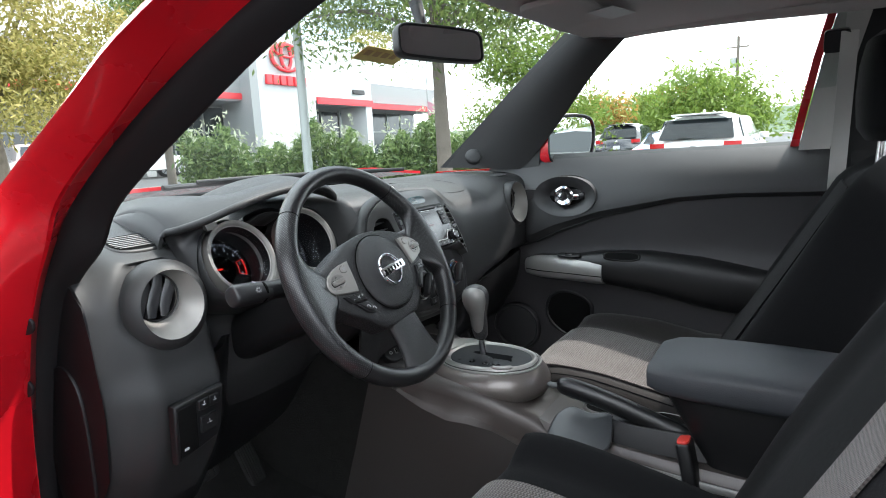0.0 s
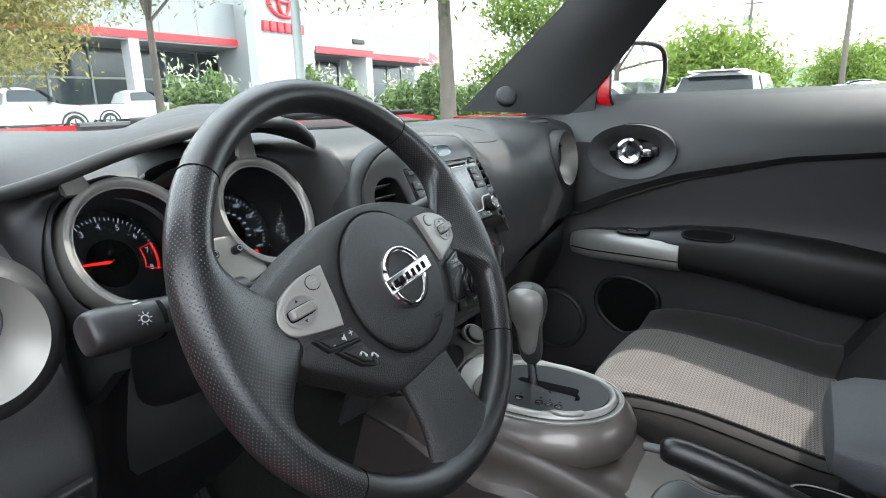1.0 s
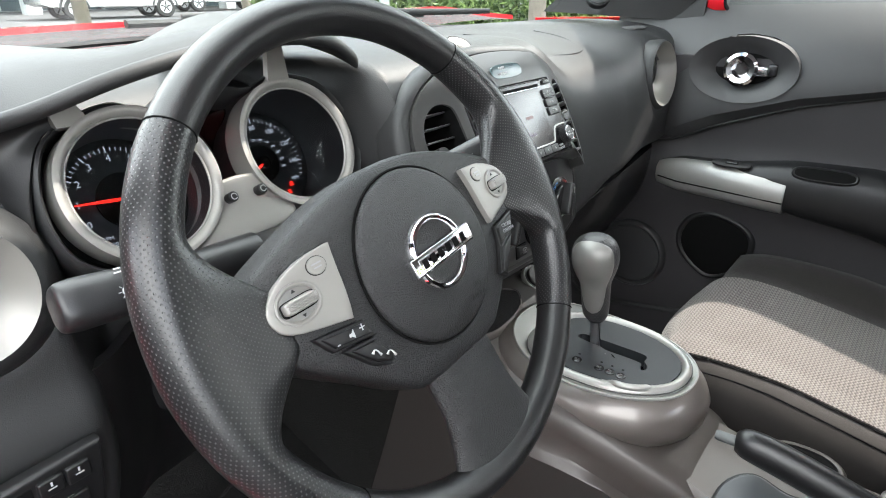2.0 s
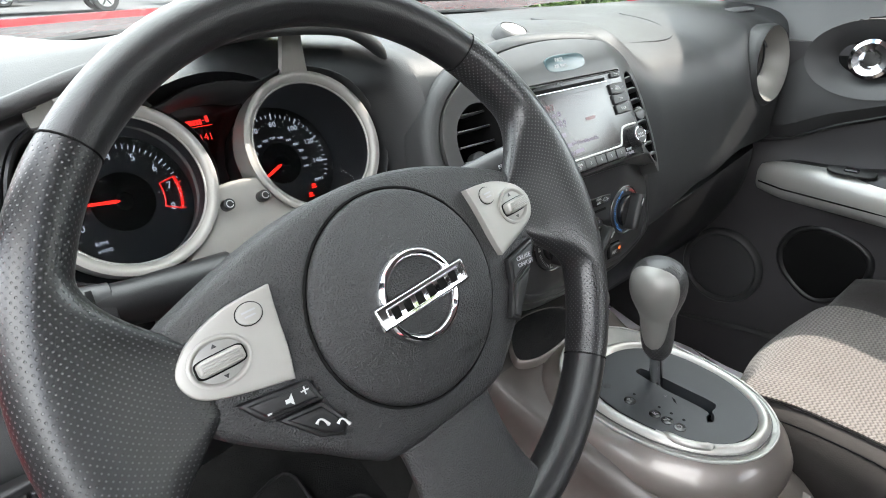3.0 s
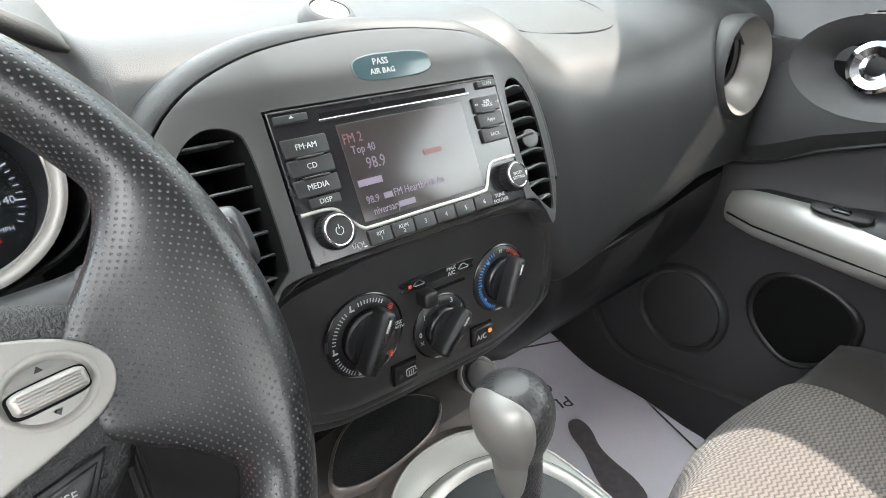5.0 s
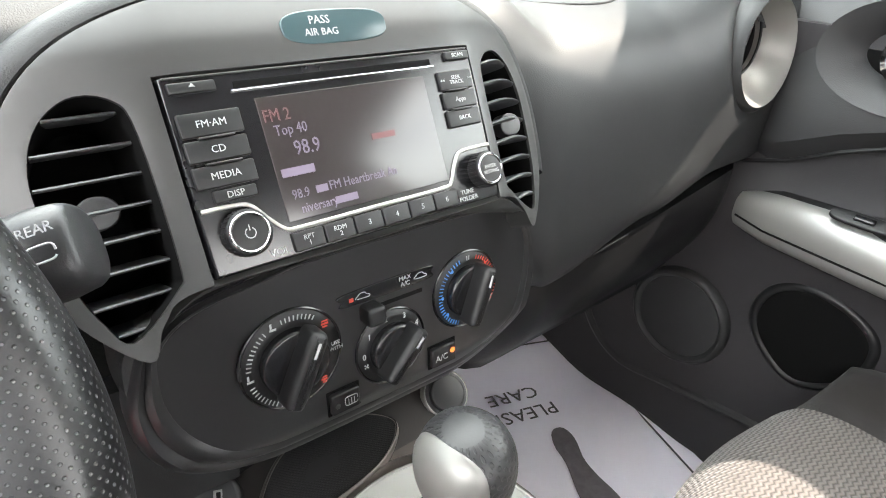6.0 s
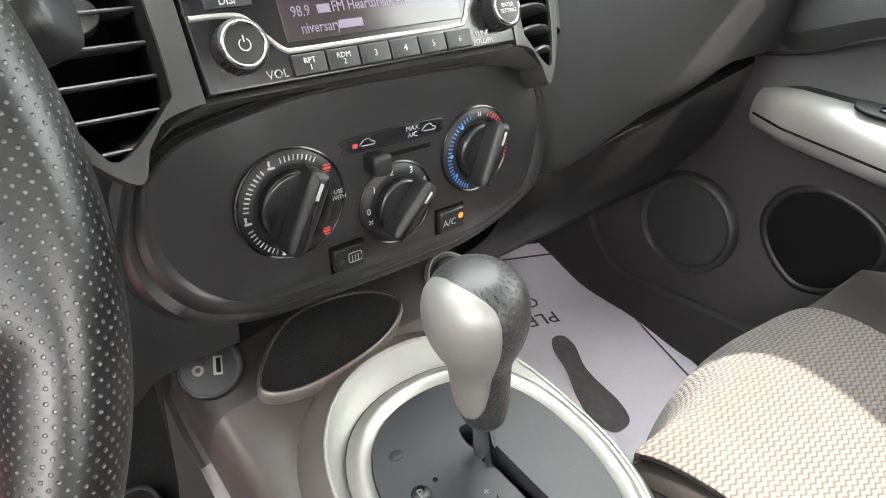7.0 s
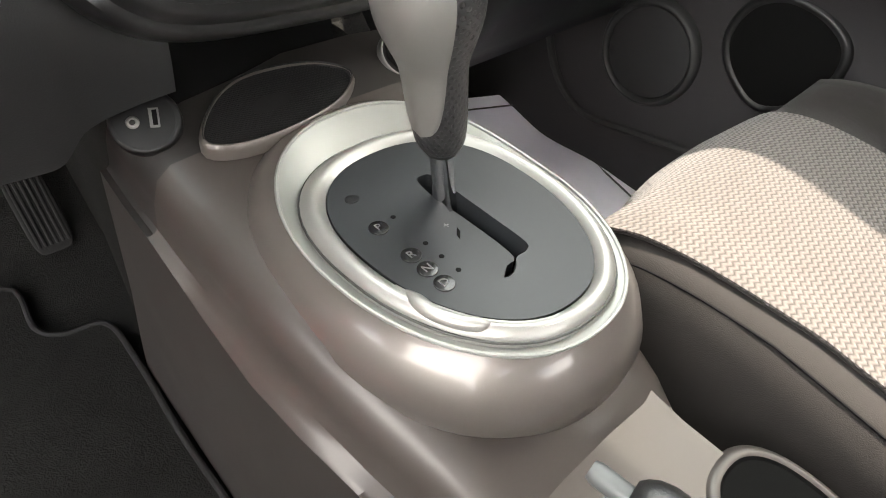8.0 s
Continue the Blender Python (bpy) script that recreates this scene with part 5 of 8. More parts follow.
# domed housing: from the ring out over the shoulder and in to the waist
DX, DY = .008, -.113
dome = []
for w_, f_, r_, dz, k_ in ((.090, .123, .114, .004, 1), (.096, .130, .120, .008, 1), (.105, .141, .129, .019, .95), (.110, .149, .135, .034, .85), (.110, .153, .134, .048, .7), (.106, .153, .128, .058, .55), (.098, .150, .120, .064, .4)):
    dome.append([Vector((x, y, GZ - dz + k_ * lip_rise(y))) for x, y in (lip_o if dz == .004 else egg(DX, DY, w_, f_, r_))])
part("dome", loft(dome, cap0=False), GUNMETAL, console, "glossy domed gear housing")
def tunnel_rings(rows, slant):
    out = []
    for k, (y, zt, wt, wb) in enumerate(rows):
        half = [(wb, .350), (wb * .985, .42), (wb * .6 + wt * .4, .52), (wb * .25 + wt * .75 + .003, .622), (wb * .22 + wt * .78 - .001, .634), (wt, zt - .055), (wt * .985, zt - .030), (wt * .945, zt - .012), (wt * .86, zt - .003), (wt * .6, zt), (wt * .25, zt)]
        rise = (.078 if slant else 0) * max(0, 1 - k / 5)
        half = [(x, min(z + rise, zt - .058) if 3 <= i <= 4 else z) for i, (x, z) in enumerate(half)]
        g = slant * max(0, 1 - k / 5)
        out.append([Vector((-x, y + g * max(0, .74 - z), min(z, zt))) for x, z in half] + [Vector((x, y + g * max(0, .74 - z), min(z, zt))) for x, z in half[::-1]])
    return out


carpet_rows = [(.62, .74, .080, .094), (.46, .74, .084, .096), (.30, .738, .100, .119), (.16, .732, .115, .134), (.09, .726, .119, .138), (.03, .70, .115, .138)]
tagged(part("tunnel", loft(tunnel_rings(carpet_rows, 0), closed=False), CARPET), "dark carpeted tunnel ahead of the console", "floor", kind="structure")
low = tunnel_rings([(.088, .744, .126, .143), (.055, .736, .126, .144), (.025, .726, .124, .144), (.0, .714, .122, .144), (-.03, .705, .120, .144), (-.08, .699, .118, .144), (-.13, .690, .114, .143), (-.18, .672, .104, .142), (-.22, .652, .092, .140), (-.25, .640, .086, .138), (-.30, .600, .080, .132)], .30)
# first rows of the same body, darkened in colour for the dashboard's shade
part("front_body", loft([q[3:-3] for q in low[:3]], closed=False), mat("shaded_console_front", (.018, .016, .015), .5, vary=.12, vscale=9), console, "front end coloured dark for the shade under the dashboard")
part("lower_body", loft([q[3:-3] for q in low[2:]], closed=False), LOWERP, console, "brownish grey lower body")
for side in (slice(0, 4), slice(-4, None)):
    part("side_panel", loft([q[side] for q in low], closed=False), mat("console_side", (.022, .019, .0175), .55, bump=((900, .15, .0005),), vary=.15, vscale=9), console, "dark side panel towards the footwell")
tray_m = Matrix.Translation((-.027, .042, .7365)) @ pose(0, 0, 0, 11, 0, 4)
tray_o = spline([(-.058, -.013), (-.040, -.028), (0, -.031), (.045, -.024), (.073, -.004), (.064, .015), (.040, .027), (0, .031), (-.032, .017)], 48, True)
tray_o = [(v[0], v[1]) for v in tray_o]
tray = thing("storage_tray", "black rubber-lined storage tray ahead of the gear lever", "tray")
part("rim", ring_band(inset(ccw(tray_o), .001), inset(ccw(tray_o), -.0022), tray_m, .001, -.003, .0013, back=.008), GUNMETAL, tray, "rounded rim")
MESHRUB = dotted("ribbed_rubber", (0.006, 0.006, 0.0065), .6, .0030, .24, .0009, (.012, .012, .0125))
MESHRUB.node_tree.nodes["Principled BSDF"].inputs["Specular IOR Level"].default_value = .3
so = ccw(tray_o)


def tray_uv(i, j):
    r = [1, 1, .6, .25][i]
    p = so[j % len(so)]
    return (p[0] * r, p[1] * r)


part("liner", loft([[tray_m @ Vector((x * s, y * s, z)) for x, y in so] for s, z in ((1, .002), (.97, -.001), (.6, -.002), (.25, -.002))], cap0=False, uv=tray_uv), MESHRUB, tray)

# added black sheet that paints the shadowed gap between tray and climate panel
part("back_wall", sheet(lambda u, v: Vector((-.092 + .165 * u, .076 - .010 * (1 - u) ** 2 + .030 * u * u + .012 * v, .728 + .125 * v)), 12, 6, .004), VOID, tray, "black sheet for the shaded gap behind the tray")

# silver ring, black gate plate
selector = thing("gear_selector", "automatic gear selector with silver ring and black gate plate", "gear selector")
GM = Matrix.Translation((0, 0, GZ))
ring = part("ring", ring_band(plate_o, ring_o, GM, .002, .001, .0055, 7, back=.01), SILVER, selector, "satin silver oval ring")
apron = []
for k in range(9):
    f = k / 8
    apron.append([Vector((a[0] + (b[0] - a[0]) * f, a[1] + (b[1] - a[1]) * f, GZ - .0035 + (.0020 + lip_rise(b[1])) * f ** 1.35)) for a, b in zip(ring_o, lip_o)])
apron.append([Vector((x, y, GZ - .008 + lip_rise(y))) for x, y in lip_o])
part("apron", loft(apron, cap0=False, cap1=False), APRON, ring, "silver apron rising to the front")
part("outer_edge", tube([Vector((x, y, GZ - .0012 + lip_rise(y))) for x, y in lip_o] + [Vector((*lip_o[0], GZ - .0012 + lip_rise(lip_o[0][1])))], .0013, 8), APRON, ring, "bright outer edge")
part("ring_seam", tube([Vector((x, y, GZ + .0002)) for x, y in ring_o] + [Vector((*ring_o[0], GZ + .0002))], .0011, 6), BEZEL, ring)
step = [plate_o[k] for k in range(34, 47)]
part("ring_step", loft([[Vector((.008 + (x - .008) * q, -.119 + (y + .119) * q, GZ + h)) for x, y in step] for q, h in ((1.02, .001), (1.03, .0060), (1.09, .0064), (1.12, .003))], closed=False), SILVER, ring, "raised step on the ring")
gate = [(.012, -.075), (.018, -.073), (.023, -.076), (.0245, -.090), (.0245, -.130), (.0240, -.160), (.0185, -.166), (.0095, -.1665), (.003, -.172), (-.006, -.1745), (-.0125, -.168), (-.0115, -.158), (-.007, -.145), (-.002, -.131), (.008, -.108), (.009, -.090)]
pl_bm = carve(prism(inset(ccw(plate_o), .0006), GM, -.006, .0035), [prism([(v[0], v[1]) for v in spline(gate, 90, True)], GM, -.02, .02)])
part("gate_plate", pl_bm, GATEP, selector, "black gate plate with stepped slot")
slit = [(v[0], v[1]) for v in spline([(.013, -.072), (.0195, -.0705), (.0245, -.078), (.0258, -.120), (.0255, -.163), (.016, -.169), (.006, -.177), (-.006, -.178), (-.003, -.170), (.0065, -.163), (.0165, -.158), (.0175, -.120), (.0160, -.092)], 80, True)]
part("gate_floor", carve(prism(inset(ccw(plate_o), .004), GM, -.016, -.0050), [prism(slit, GM, -.03, .02)]), GATEP, selector, "sliding cover under the slot")
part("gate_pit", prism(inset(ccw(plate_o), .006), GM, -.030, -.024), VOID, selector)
for txt, px_, py_ in (("P", -.038, -.098), ("R", -.038, -.128), ("N", -.038, -.142), ("D", -.038, -.156)):
    wb = part("position_window", disc(px_, py_, .0062, GM @ pose(0, 0, .0034), .0010, .0004, 24), GLOSSBLACK, selector)
    lettering(txt, .0080, GM @ pose(px_, py_, .0046, 0, 0, -2), DIMINK, wb)
    part("lamp_hole", disc(px_ + .0135, py_ + .003, .0017, GM @ pose(0, 0, .0034), .0003, .0001, 12), VOID, selector)
catch = spline([(-.0585, -.148, GZ + .0050), (-.0600, -.158, GZ + .0066), (-.0590, -.170, GZ + .0072), (-.0535, -.182, GZ + .0072), (-.0460, -.190, GZ + .0066), (-.0390, -.193, GZ + .0050)], 24)
part("thumb_catch", tube(catch, [.0008 + .0034 * min(1, 5 * k / 23, 5 * (23 - k) / 23) for k in range(24)], 10), SILVER, ring, "raised thumb catch")
lettering("+", .008, GM @ pose(-.004, -.121, .0037), DIMINK, selector)
part("release_slot", prism([(-.006, -.135), (-.001, -.130), (.0, -.126), (-.005, -.131)], GM, .0034, .0038), VOID, selector)
part("shift_lock", pad(oval(-.034, -.066, .005, .004, 20), GM @ pose(0, 0, .0034), .0008, .0003), BLACK, selector)
# lever: chrome shaft, silver and dimpled rubber knob
lean = Vector((-.16, .02, 1)).normalized()
foot = Vector((.018, -.098, GZ - .012))
shaft = part("shaft", tube([foot + lean * f for f in (0, .03, .06)], [.0078, .0075, .0072], 20), CHROME, selector, "chrome shaft")
KM = Matrix.Translation(foot + lean * .056) @ Vector((0, 0, 1)).rotation_difference(lean).to_matrix().to_4x4()
prof = [(0, .0112, .0128), (.006, .0140, .0158), (.020, .0158, .0176), (.042, .0166, .0186), (.056, .0178, .0196), (.067, .0218, .0232), (.079, .0262, .0270), (.092, .0280, .0287), (.104, .0262, .0270), (.113, .0205, .0215), (.1185, .0110, .0120)]
prof_s = spline([(a, b, c) for a, b, c in prof], 34)


def knob_ring(h, rx, ry, grow=0.0, off=0.0):
    o = []
    for k in range(48):
        a = 2 * math.pi * k / 48
        o.append(KM @ Vector(((rx + grow) * math.cos(a), (ry + grow) * math.sin(a) + off, h)))
    return o


knob = part("knob", loft([knob_ring(v.x, v.y, v.z) for v in prof_s], uv=lambda i, j: (j / 48 * .15, prof_s[min(i, 33)].x)), KNOBRUBBER, selector, "dimpled black knob with silver face")


def face_patch(u, v):
    a0 = radians(190)
    kk = 6.0 + 26.5 * v
    k, f = int(kk), kk - int(kk)
    q0, q1 = prof_s[min(32, k)], prof_s[min(33, k + 1)]
    h = q0.x + (q1.x - q0.x) * f
    rx, ry = q0.y + (q1.y - q0.y) * f, q0.z + (q1.z - q0.z) * f
    sl = (q1.y - q0.y) / max(1e-6, q1.x - q0.x)
    nr, nh = 1 / math.hypot(1, sl), -sl / math.hypot(1, sl)
    half = radians(74) * (max(0.0, 1 - abs(2 * v - 1) ** 6)) ** .5 * (.70 + .30 * v) + .02
    a = a0 + (u * 2 - 1) * half
    up_ = .0013 - .0018 * max(0, abs(u * 2 - 1) - .82) / .18
    return KM @ Vector(((rx + nr * up_) * math.cos(a), (ry + nr * up_) * math.sin(a), h + nh * up_))


part("knob_face", sheet(face_patch, 24, 62, .0012), KNOBSILVER, knob, "smooth silver face of the knob")
part("knob_collar", loft([knob_ring(h, a, b) for h, a, b in ((-.003, .0095, .0110), (.002, .0122, .0138), (.008, .0142, .0160), (.010, .0138, .0156))]), BLACK, knob)

# power socket and audio jacks
for cx, cy, cz, name, label in ((-.107, .055, .742, "audio_socket", "round black panel with audio and charging jacks"), (.102, .046, .738, "power_socket", "capped power outlet with chrome ring")):
    m = face_pose(cx, cy, cz, 48, -25 if cx < 0 else -10)
    t = thing(name, label, "socket")
    part("plate", disc(0, 0, .021, m @ pose(0, 0, -.004), .005, .0015, 32, depth=.03), BLACK, t)
    part("ring", ring_band(oval(0, 0, .0185 if cx < 0 else .0200, .0185 if cx < 0 else .0200, 32), oval(0, 0, .0222, .0222, 32), m, .001, -.001, .0010, back=.006), BLACK if cx < 0 else KNOBSILVER, t)
    if cx < 0:
        part("jack", ring_band(oval(-.007, -.001, .0020, .0020, 18), oval(-.007, -.001, .0042, .0042, 18), m, .0022, .0012, .0006, back=.002), KNOBSILVER, t)
        part("usb_port", block(.006, .013, .0008, m @ pose(.006, .001, .001), .0006), KNOBSILVER, t)
        part("usb_hole", block(.003, .010, .0004, m @ pose(.0065, .001, .0018), .0003), VOID, t)
    else:
        part("cap", disc(0, 0, .0165, m, .006, .002, 28), BLACK, t)

# spine behind the gear housing: bin, brake gaiter, cup holder, rear tray
spine = []
for y, w, zt in ((-.19, .078, .662), (-.22, .081, .647), (-.25, .084, .636), (-.28, .087, .628), (-.33, .092, .622), (-.40, .098, .616), (-.50, .104, .610), (-.62, .108, .606), (-.78, .110, .606)):
    spine.append([Vector((.0 + a * w * .88, y, b)) for a, b in ((-1.12, .40), (-1.06, .54), (-1.0, zt - .03), (-.95, zt - .010), (-.85, zt), (-.4, zt + .001), (.2, zt + .001), (.85, zt), (.95, zt - .010), (1.0, zt - .03), (1.06, .54), (1.12, .40))])
part("spine", loft(spine, closed=False), LOWERP, console, "grey spine between the seats")
part("edge_strip", tube(spline([(-.083, -.36, .598), (-.094, -.44, .592), (-.099, -.56, .586), (-.101, -.74, .584)], 20), .0085, 10, flat=(.5, 1.2)), KNOBSILVER, console, "silver strip along the spine")
bin_o = [(v[0], v[1]) for v in spline([(-.122, -.300), (-.105, -.280), (-.055, -.283), (-.030, -.308), (-.036, -.345), (-.030, -.382), (-.060, -.392), (-.104, -.392), (-.120, -.350)], 48, True)]
pocket_m = Matrix.Translation((-.072, -.006, .628)) @ pose(0, 0, 0, 0, -32, 0) @ pose(.078, 0, 0)
pocket = part("knee_pocket", pad(bin_o, pocket_m, .005, .003, dome=.005), mat("smooth_grey_insert", (.036, .039, .042), .40, .1, vary=.08), console, "smooth grey insert beside the handbrake")
part("pocket_seam", tube([pocket_m @ Vector((x, y, .0015)) for x, y in bin_o] + [pocket_m @ Vector((*bin_o[0], .0015))], .0018, 6), BLACK, pocket)
for cx, cy, cz, ra, rb, wide in ((.058, -.352, .6235, .031, .037, .009), (.066, -.486, .6150, .026, .050, .006)):
    cup = thing("cup_holder", "silver-edged cup holder sunk into the console", "cup holder", group="cup holders")
    cm = Matrix.Translation((cx, cy, cz)) @ pose(0, 0, 0, 0, 0, -10 if wide < .008 else 0)
    part("rim", ring_band(oval(0, 0, ra, rb, 40, 2.4), oval(0, 0, ra + wide, rb + wide, 40, 2.4), cm, .003, -.001, .0025, back=.006), KNOBSILVER if wide < .008 else LOWERP, cup, "smooth rounded rim")
    # almost flat black dish; its colour stands for the shade down the cup well
    part("well", loft([[cm @ Vector((x, y, z)) for x, y in oval(0, 0, ra * f, rb * f, 36, 2.4)] for f, z in ((1, .003), (.95, .0012))], cap0=False), VOID, cup)
tm = Matrix.Translation((.015, -.560, .6115))
coin = thing("console_tray", "shallow black tray in the rear of the console", "tray")
part("rim", ring_band(oval(0, 0, .062, .050, 40, 5), oval(0, 0, .067, .055, 40, 5), tm, .002, .001, .002, back=.005), KNOBSILVER, coin)
part("floor", pad(oval(0, 0, .062, .050, 40, 5), tm, .0012, .0005), BLACK, coin)
# handbrake
brake = thing("handbrake", "black handbrake lever with grained grip", "handbrake")
hp = [(-.051, -.292, .703), (-.048, -.318, .702), (-.043, -.39, .684), (-.036, -.46, .659), (-.030, -.54, .632), (-.026, -.60, .612)]
part("grip", tube(spline(hp, 24), [.0095, .0125, .0150, .0165, .0172, .0176] + [.0178] * 10 + [.0172, .0165, .0158, .015, .0145, .014, .0135, .013], 20, flat=(.9, 1.05)), LEATHER, brake)
d = (Vector(hp[0]) - Vector(hp[1])).normalized()
part("button", tube([Vector(hp[0]) + d * f for f in (-.004, .017, .020)], [.0058, .0058, .0045], 16), mat("grey_button_plastic", (.075, .080, .080), .45, vary=.08), brake, "grey release button")
part("gaiter", loft([[Vector((-.032 + a, -.47 + b, z)) for a, b in oval(0, 0, w, l, 28, 3)] for w, l, z in ((.036, .12, .612), (.030, .10, .632), (.022, .08, .652))]), BLACK, brake, "black brake gaiter")

# ---- seats ----
def cushion_point(u, v, w, front, rear, lift=0.0):
    """The seat cushion's top: u across (-1 to 1), v from the front edge (0) to the back (1)."""
    y = front + (rear - front) * v
    zc = (.571 if front > -.15 else .552) + .091 * (1 - math.exp(-v / .075)) - .060 * min(1, v / .75) ** 1.3
    side = max(0, abs(u) - .60) / .40
    z = zc + ((.005 if u < 0 else .008 + .026 * min(1, v / .5)) if front > -.15 else .030) * math.sin(min(1, side * 1.25) * math.pi * .62) - .055 * max(0, side - .72) ** 2 / .08 * .6
    fr = max(0, 1 - v / .10)
    y -= .070 * u * u * fr
    return Vector((u * w, y, z + lift))


def car_seat(x, front, rear, w, label, backlean, bx):
    s = thing("bucket_seat", label, "car seat", group="front seats", at=Matrix.Translation((x, (front + rear) / 2, .36)))
    inv = s.matrix_world.inverted()
    P = lambda p: inv @ (Vector((x, 0, 0)) + p)
    rings = []
    for i in range(29):
        v = i / 28
        top = [cushion_point(-1 + 2 * j / 32, v, w, front, rear) for j in range(33)]
        l, r = top[0], top[-1]
        under = [Vector((r.x * 1.01, r.y, r.z - .02)), Vector((r.x * 1.0, r.y, r.z - .07)), Vector((r.x * .94, r.y - .0, r.z - .13)), Vector((0, r.y, r.z - .15)), Vector((l.x * .94, l.y, l.z - .13)), Vector((l.x, l.y, l.z - .07)), Vector((l.x * 1.01, l.y, l.z - .02))]
        if i == 0:
            under = [Vector((p.x, p.y - .02, p.z + .03)) for p in under]
        rings.append([P(p) for p in top + under])
    # same cloth on both seats; the passenger cushion's colour is raised as if lit
    part("cushion", loft(rings), LITCLOTH if x > 0 else CLOTH, s, "black cloth seat cushion")
    s0, s1 = (-.945, .42) if x > 0 else (-.62, .30)
    edge_at = lambda c, b: c + (.15 * min(1, b / .45) if x > 0 and c < 0 else 0)
    part("insert", sheet(lambda a, b: P(cushion_point(edge_at(s0, b) + (s1 - edge_at(s0, b)) * a, .012 + .95 * b, w, front, rear, .0035)), 24, 44, .003, uv=lambda a, b: (a * (s1 - s0) * w, b * (front - rear))), WAVE, s, "light grey zigzag woven insert")
    for sg in (s0, s1):
        line = [P(cushion_point(edge_at(sg, k / 30), .012 + .95 * k / 30, w, front, rear, .0035)) for k in range(31)]
        part("piping", tube(line, .0013, 6), LITCLOTH, s)
    line = [P(cushion_point(edge_at(s0, .36) + (s1 - edge_at(s0, .36)) * k / 20, .36, w, front, rear, .0042)) for k in range(21)]
    part("cross_seam", tube(line, .0012, 6), mat("seam_thread", (.14, .13, .13), .9), s)
    edge = [P(cushion_point(-.985 + .07 * min(1, k / 12) * (x > 0), k / 30, w, front, rear, -.0006 if x > 0 else -.004)) for k in range(31)]
    part("side_seam", tube(edge, .0012 if x > 0 else .0022, 6), CLOTH, s)
    base = prism([(-w * .9, front - .05), (w * .9, front - .05), (w * .9, rear), (-w * .9, rear)], inv @ Matrix.Translation((x, 0, 0)), .40, .50)
    part("base", base, BLACK, s)
    # backrest: a padded slab leaning back
    B = inv @ Matrix.Translation((x, bx, .58)) @ pose(0, 0, 0, backlean, 0, 0)
    rg = []
    for i in range(25):
        h = -.06 + (.63 if x > 0 else .70) * i / 24
        f = i / 24
        ww = w * (1.05 - .30 * max(0, f - .55) / .45)
        ww *= 1 + (.24 * math.exp(-((f - .30) / .22) ** 2) if x < 0 else 0)
        th = .105 - .035 * f
        cap = 1 - max(0, f - .90) / .10 * .6
        rg.append([B @ Vector((a * ww * cap, b * th * cap + .035 * (abs(a) > .62) * min(1, (abs(a) - .62) / .3) * (b > 0), h)) for a, b in ((q[0], q[1]) for q in oval(0, 0, 1, 1, 44, 3.2))])
    part("backrest", loft(rg), CLOTH, s, "black cloth backrest")

    def back_face(a, b):
        u, f = -.55 + (1.1 if x > 0 else .34) * a, .1 + .78 * b
        ww = w * (1.05 - .30 * max(0, f - .55) / .45)
        return B @ Vector((u * ww, (.105 - .035 * f) * (1 - abs(u) ** 3.2) ** (1 / 3.2) + .004, -.06 + (.63 if x > 0 else .70) * f))
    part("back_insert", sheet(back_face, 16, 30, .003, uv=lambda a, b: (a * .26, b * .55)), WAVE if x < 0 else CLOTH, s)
    H = B @ (pose(0, .062, .60, -24) if x > 0 else pose(0, 0, .70, 4))
    part("headrest", loft([[H @ Vector((a, b, z)) for a, b in oval(0, 0, wx, ty, 40, 2.8)] for wx, ty, z in ((.08, .03, -.005), (.125, .048, .02), (.138, .055, .08), (.135, .055, .14), (.118, .048, .185), (.08, .03, .20))]), CLOTH, s, "black cloth headrest")
    for sg in (-1, 1):
        part("headrest_post", tube([H @ Vector((sg * .055, 0, z)) for z in (-.10, 0, .02)], .006, 10), STEEL, s)
    return s


car_seat(.388, -.086, -.60, .248, "black cloth passenger seat with light zigzag insert", 27, -.60)
car_seat(-.352, -.215, -.70, .225, "black cloth driver's seat with zigzag woven insert", 25, -.715)

# centre armrest
arm = thing("armrest", "dark grey vinyl centre armrest between the seats", "armrest")
rg = []
for y, zt, zb, w, cx in ((-.458, .768, .744, .060, .005), (-.464, .778, .734, .086, .006), (-.490, .786, .727, .101, .008), (-.55, .789, .722, .108, .010), (-.66, .788, .720, .110, .012), (-.76, .784, .720, .110, .012), (-.82, .768, .726, .104, .012)):
    rg.append([Vector((cx + a * w, y, (zt + zb) / 2 + b * (zt - zb) / 2)) for a, b in oval(0, 0, 1, 1, 40, 4.2)])
part("lid", loft(rg), ARMCLOTH, arm, "padded vinyl lid")
rg = []
for z, w, y0, y1 in ((.732, .092, -.485, -.82), (.705, .092, -.498, -.82), (.66, .089, -.525, -.82), (.62, .085, -.545, -.82), (.600, .083, -.55, -.82)):
    rg.append([Vector((.010 + a * w, (y0 + y1) / 2 + b * (y0 - y1) / 2, z)) for a, b in oval(0, 0, 1, 1, 40, 5)])
part("box", loft(rg), BLACK, arm, "black storage box")
# buckles
for bx, by, bz, tilt in ((-.095, -.545, .650, 16), (.166, -.530, .640, -6)):
    b = thing("seat_belt_buckle", "black seat belt buckle with red button beside the seat", "buckle", group="seat belt buckles")
    m = Matrix.Translation((bx, by, bz - .075)) @ pose(0, 0, 0, -12, tilt * .4, 0)
    part("case", pad(oval(0, 0, .023, .013, 28, 4), m, .085, .004), BLACK, b)
    part("red_button", pad(oval(0, 0, .020, .0100, 28, 4), m @ pose(0, 0, .0848), .004, .0015), REDBTN, b, "red release button")

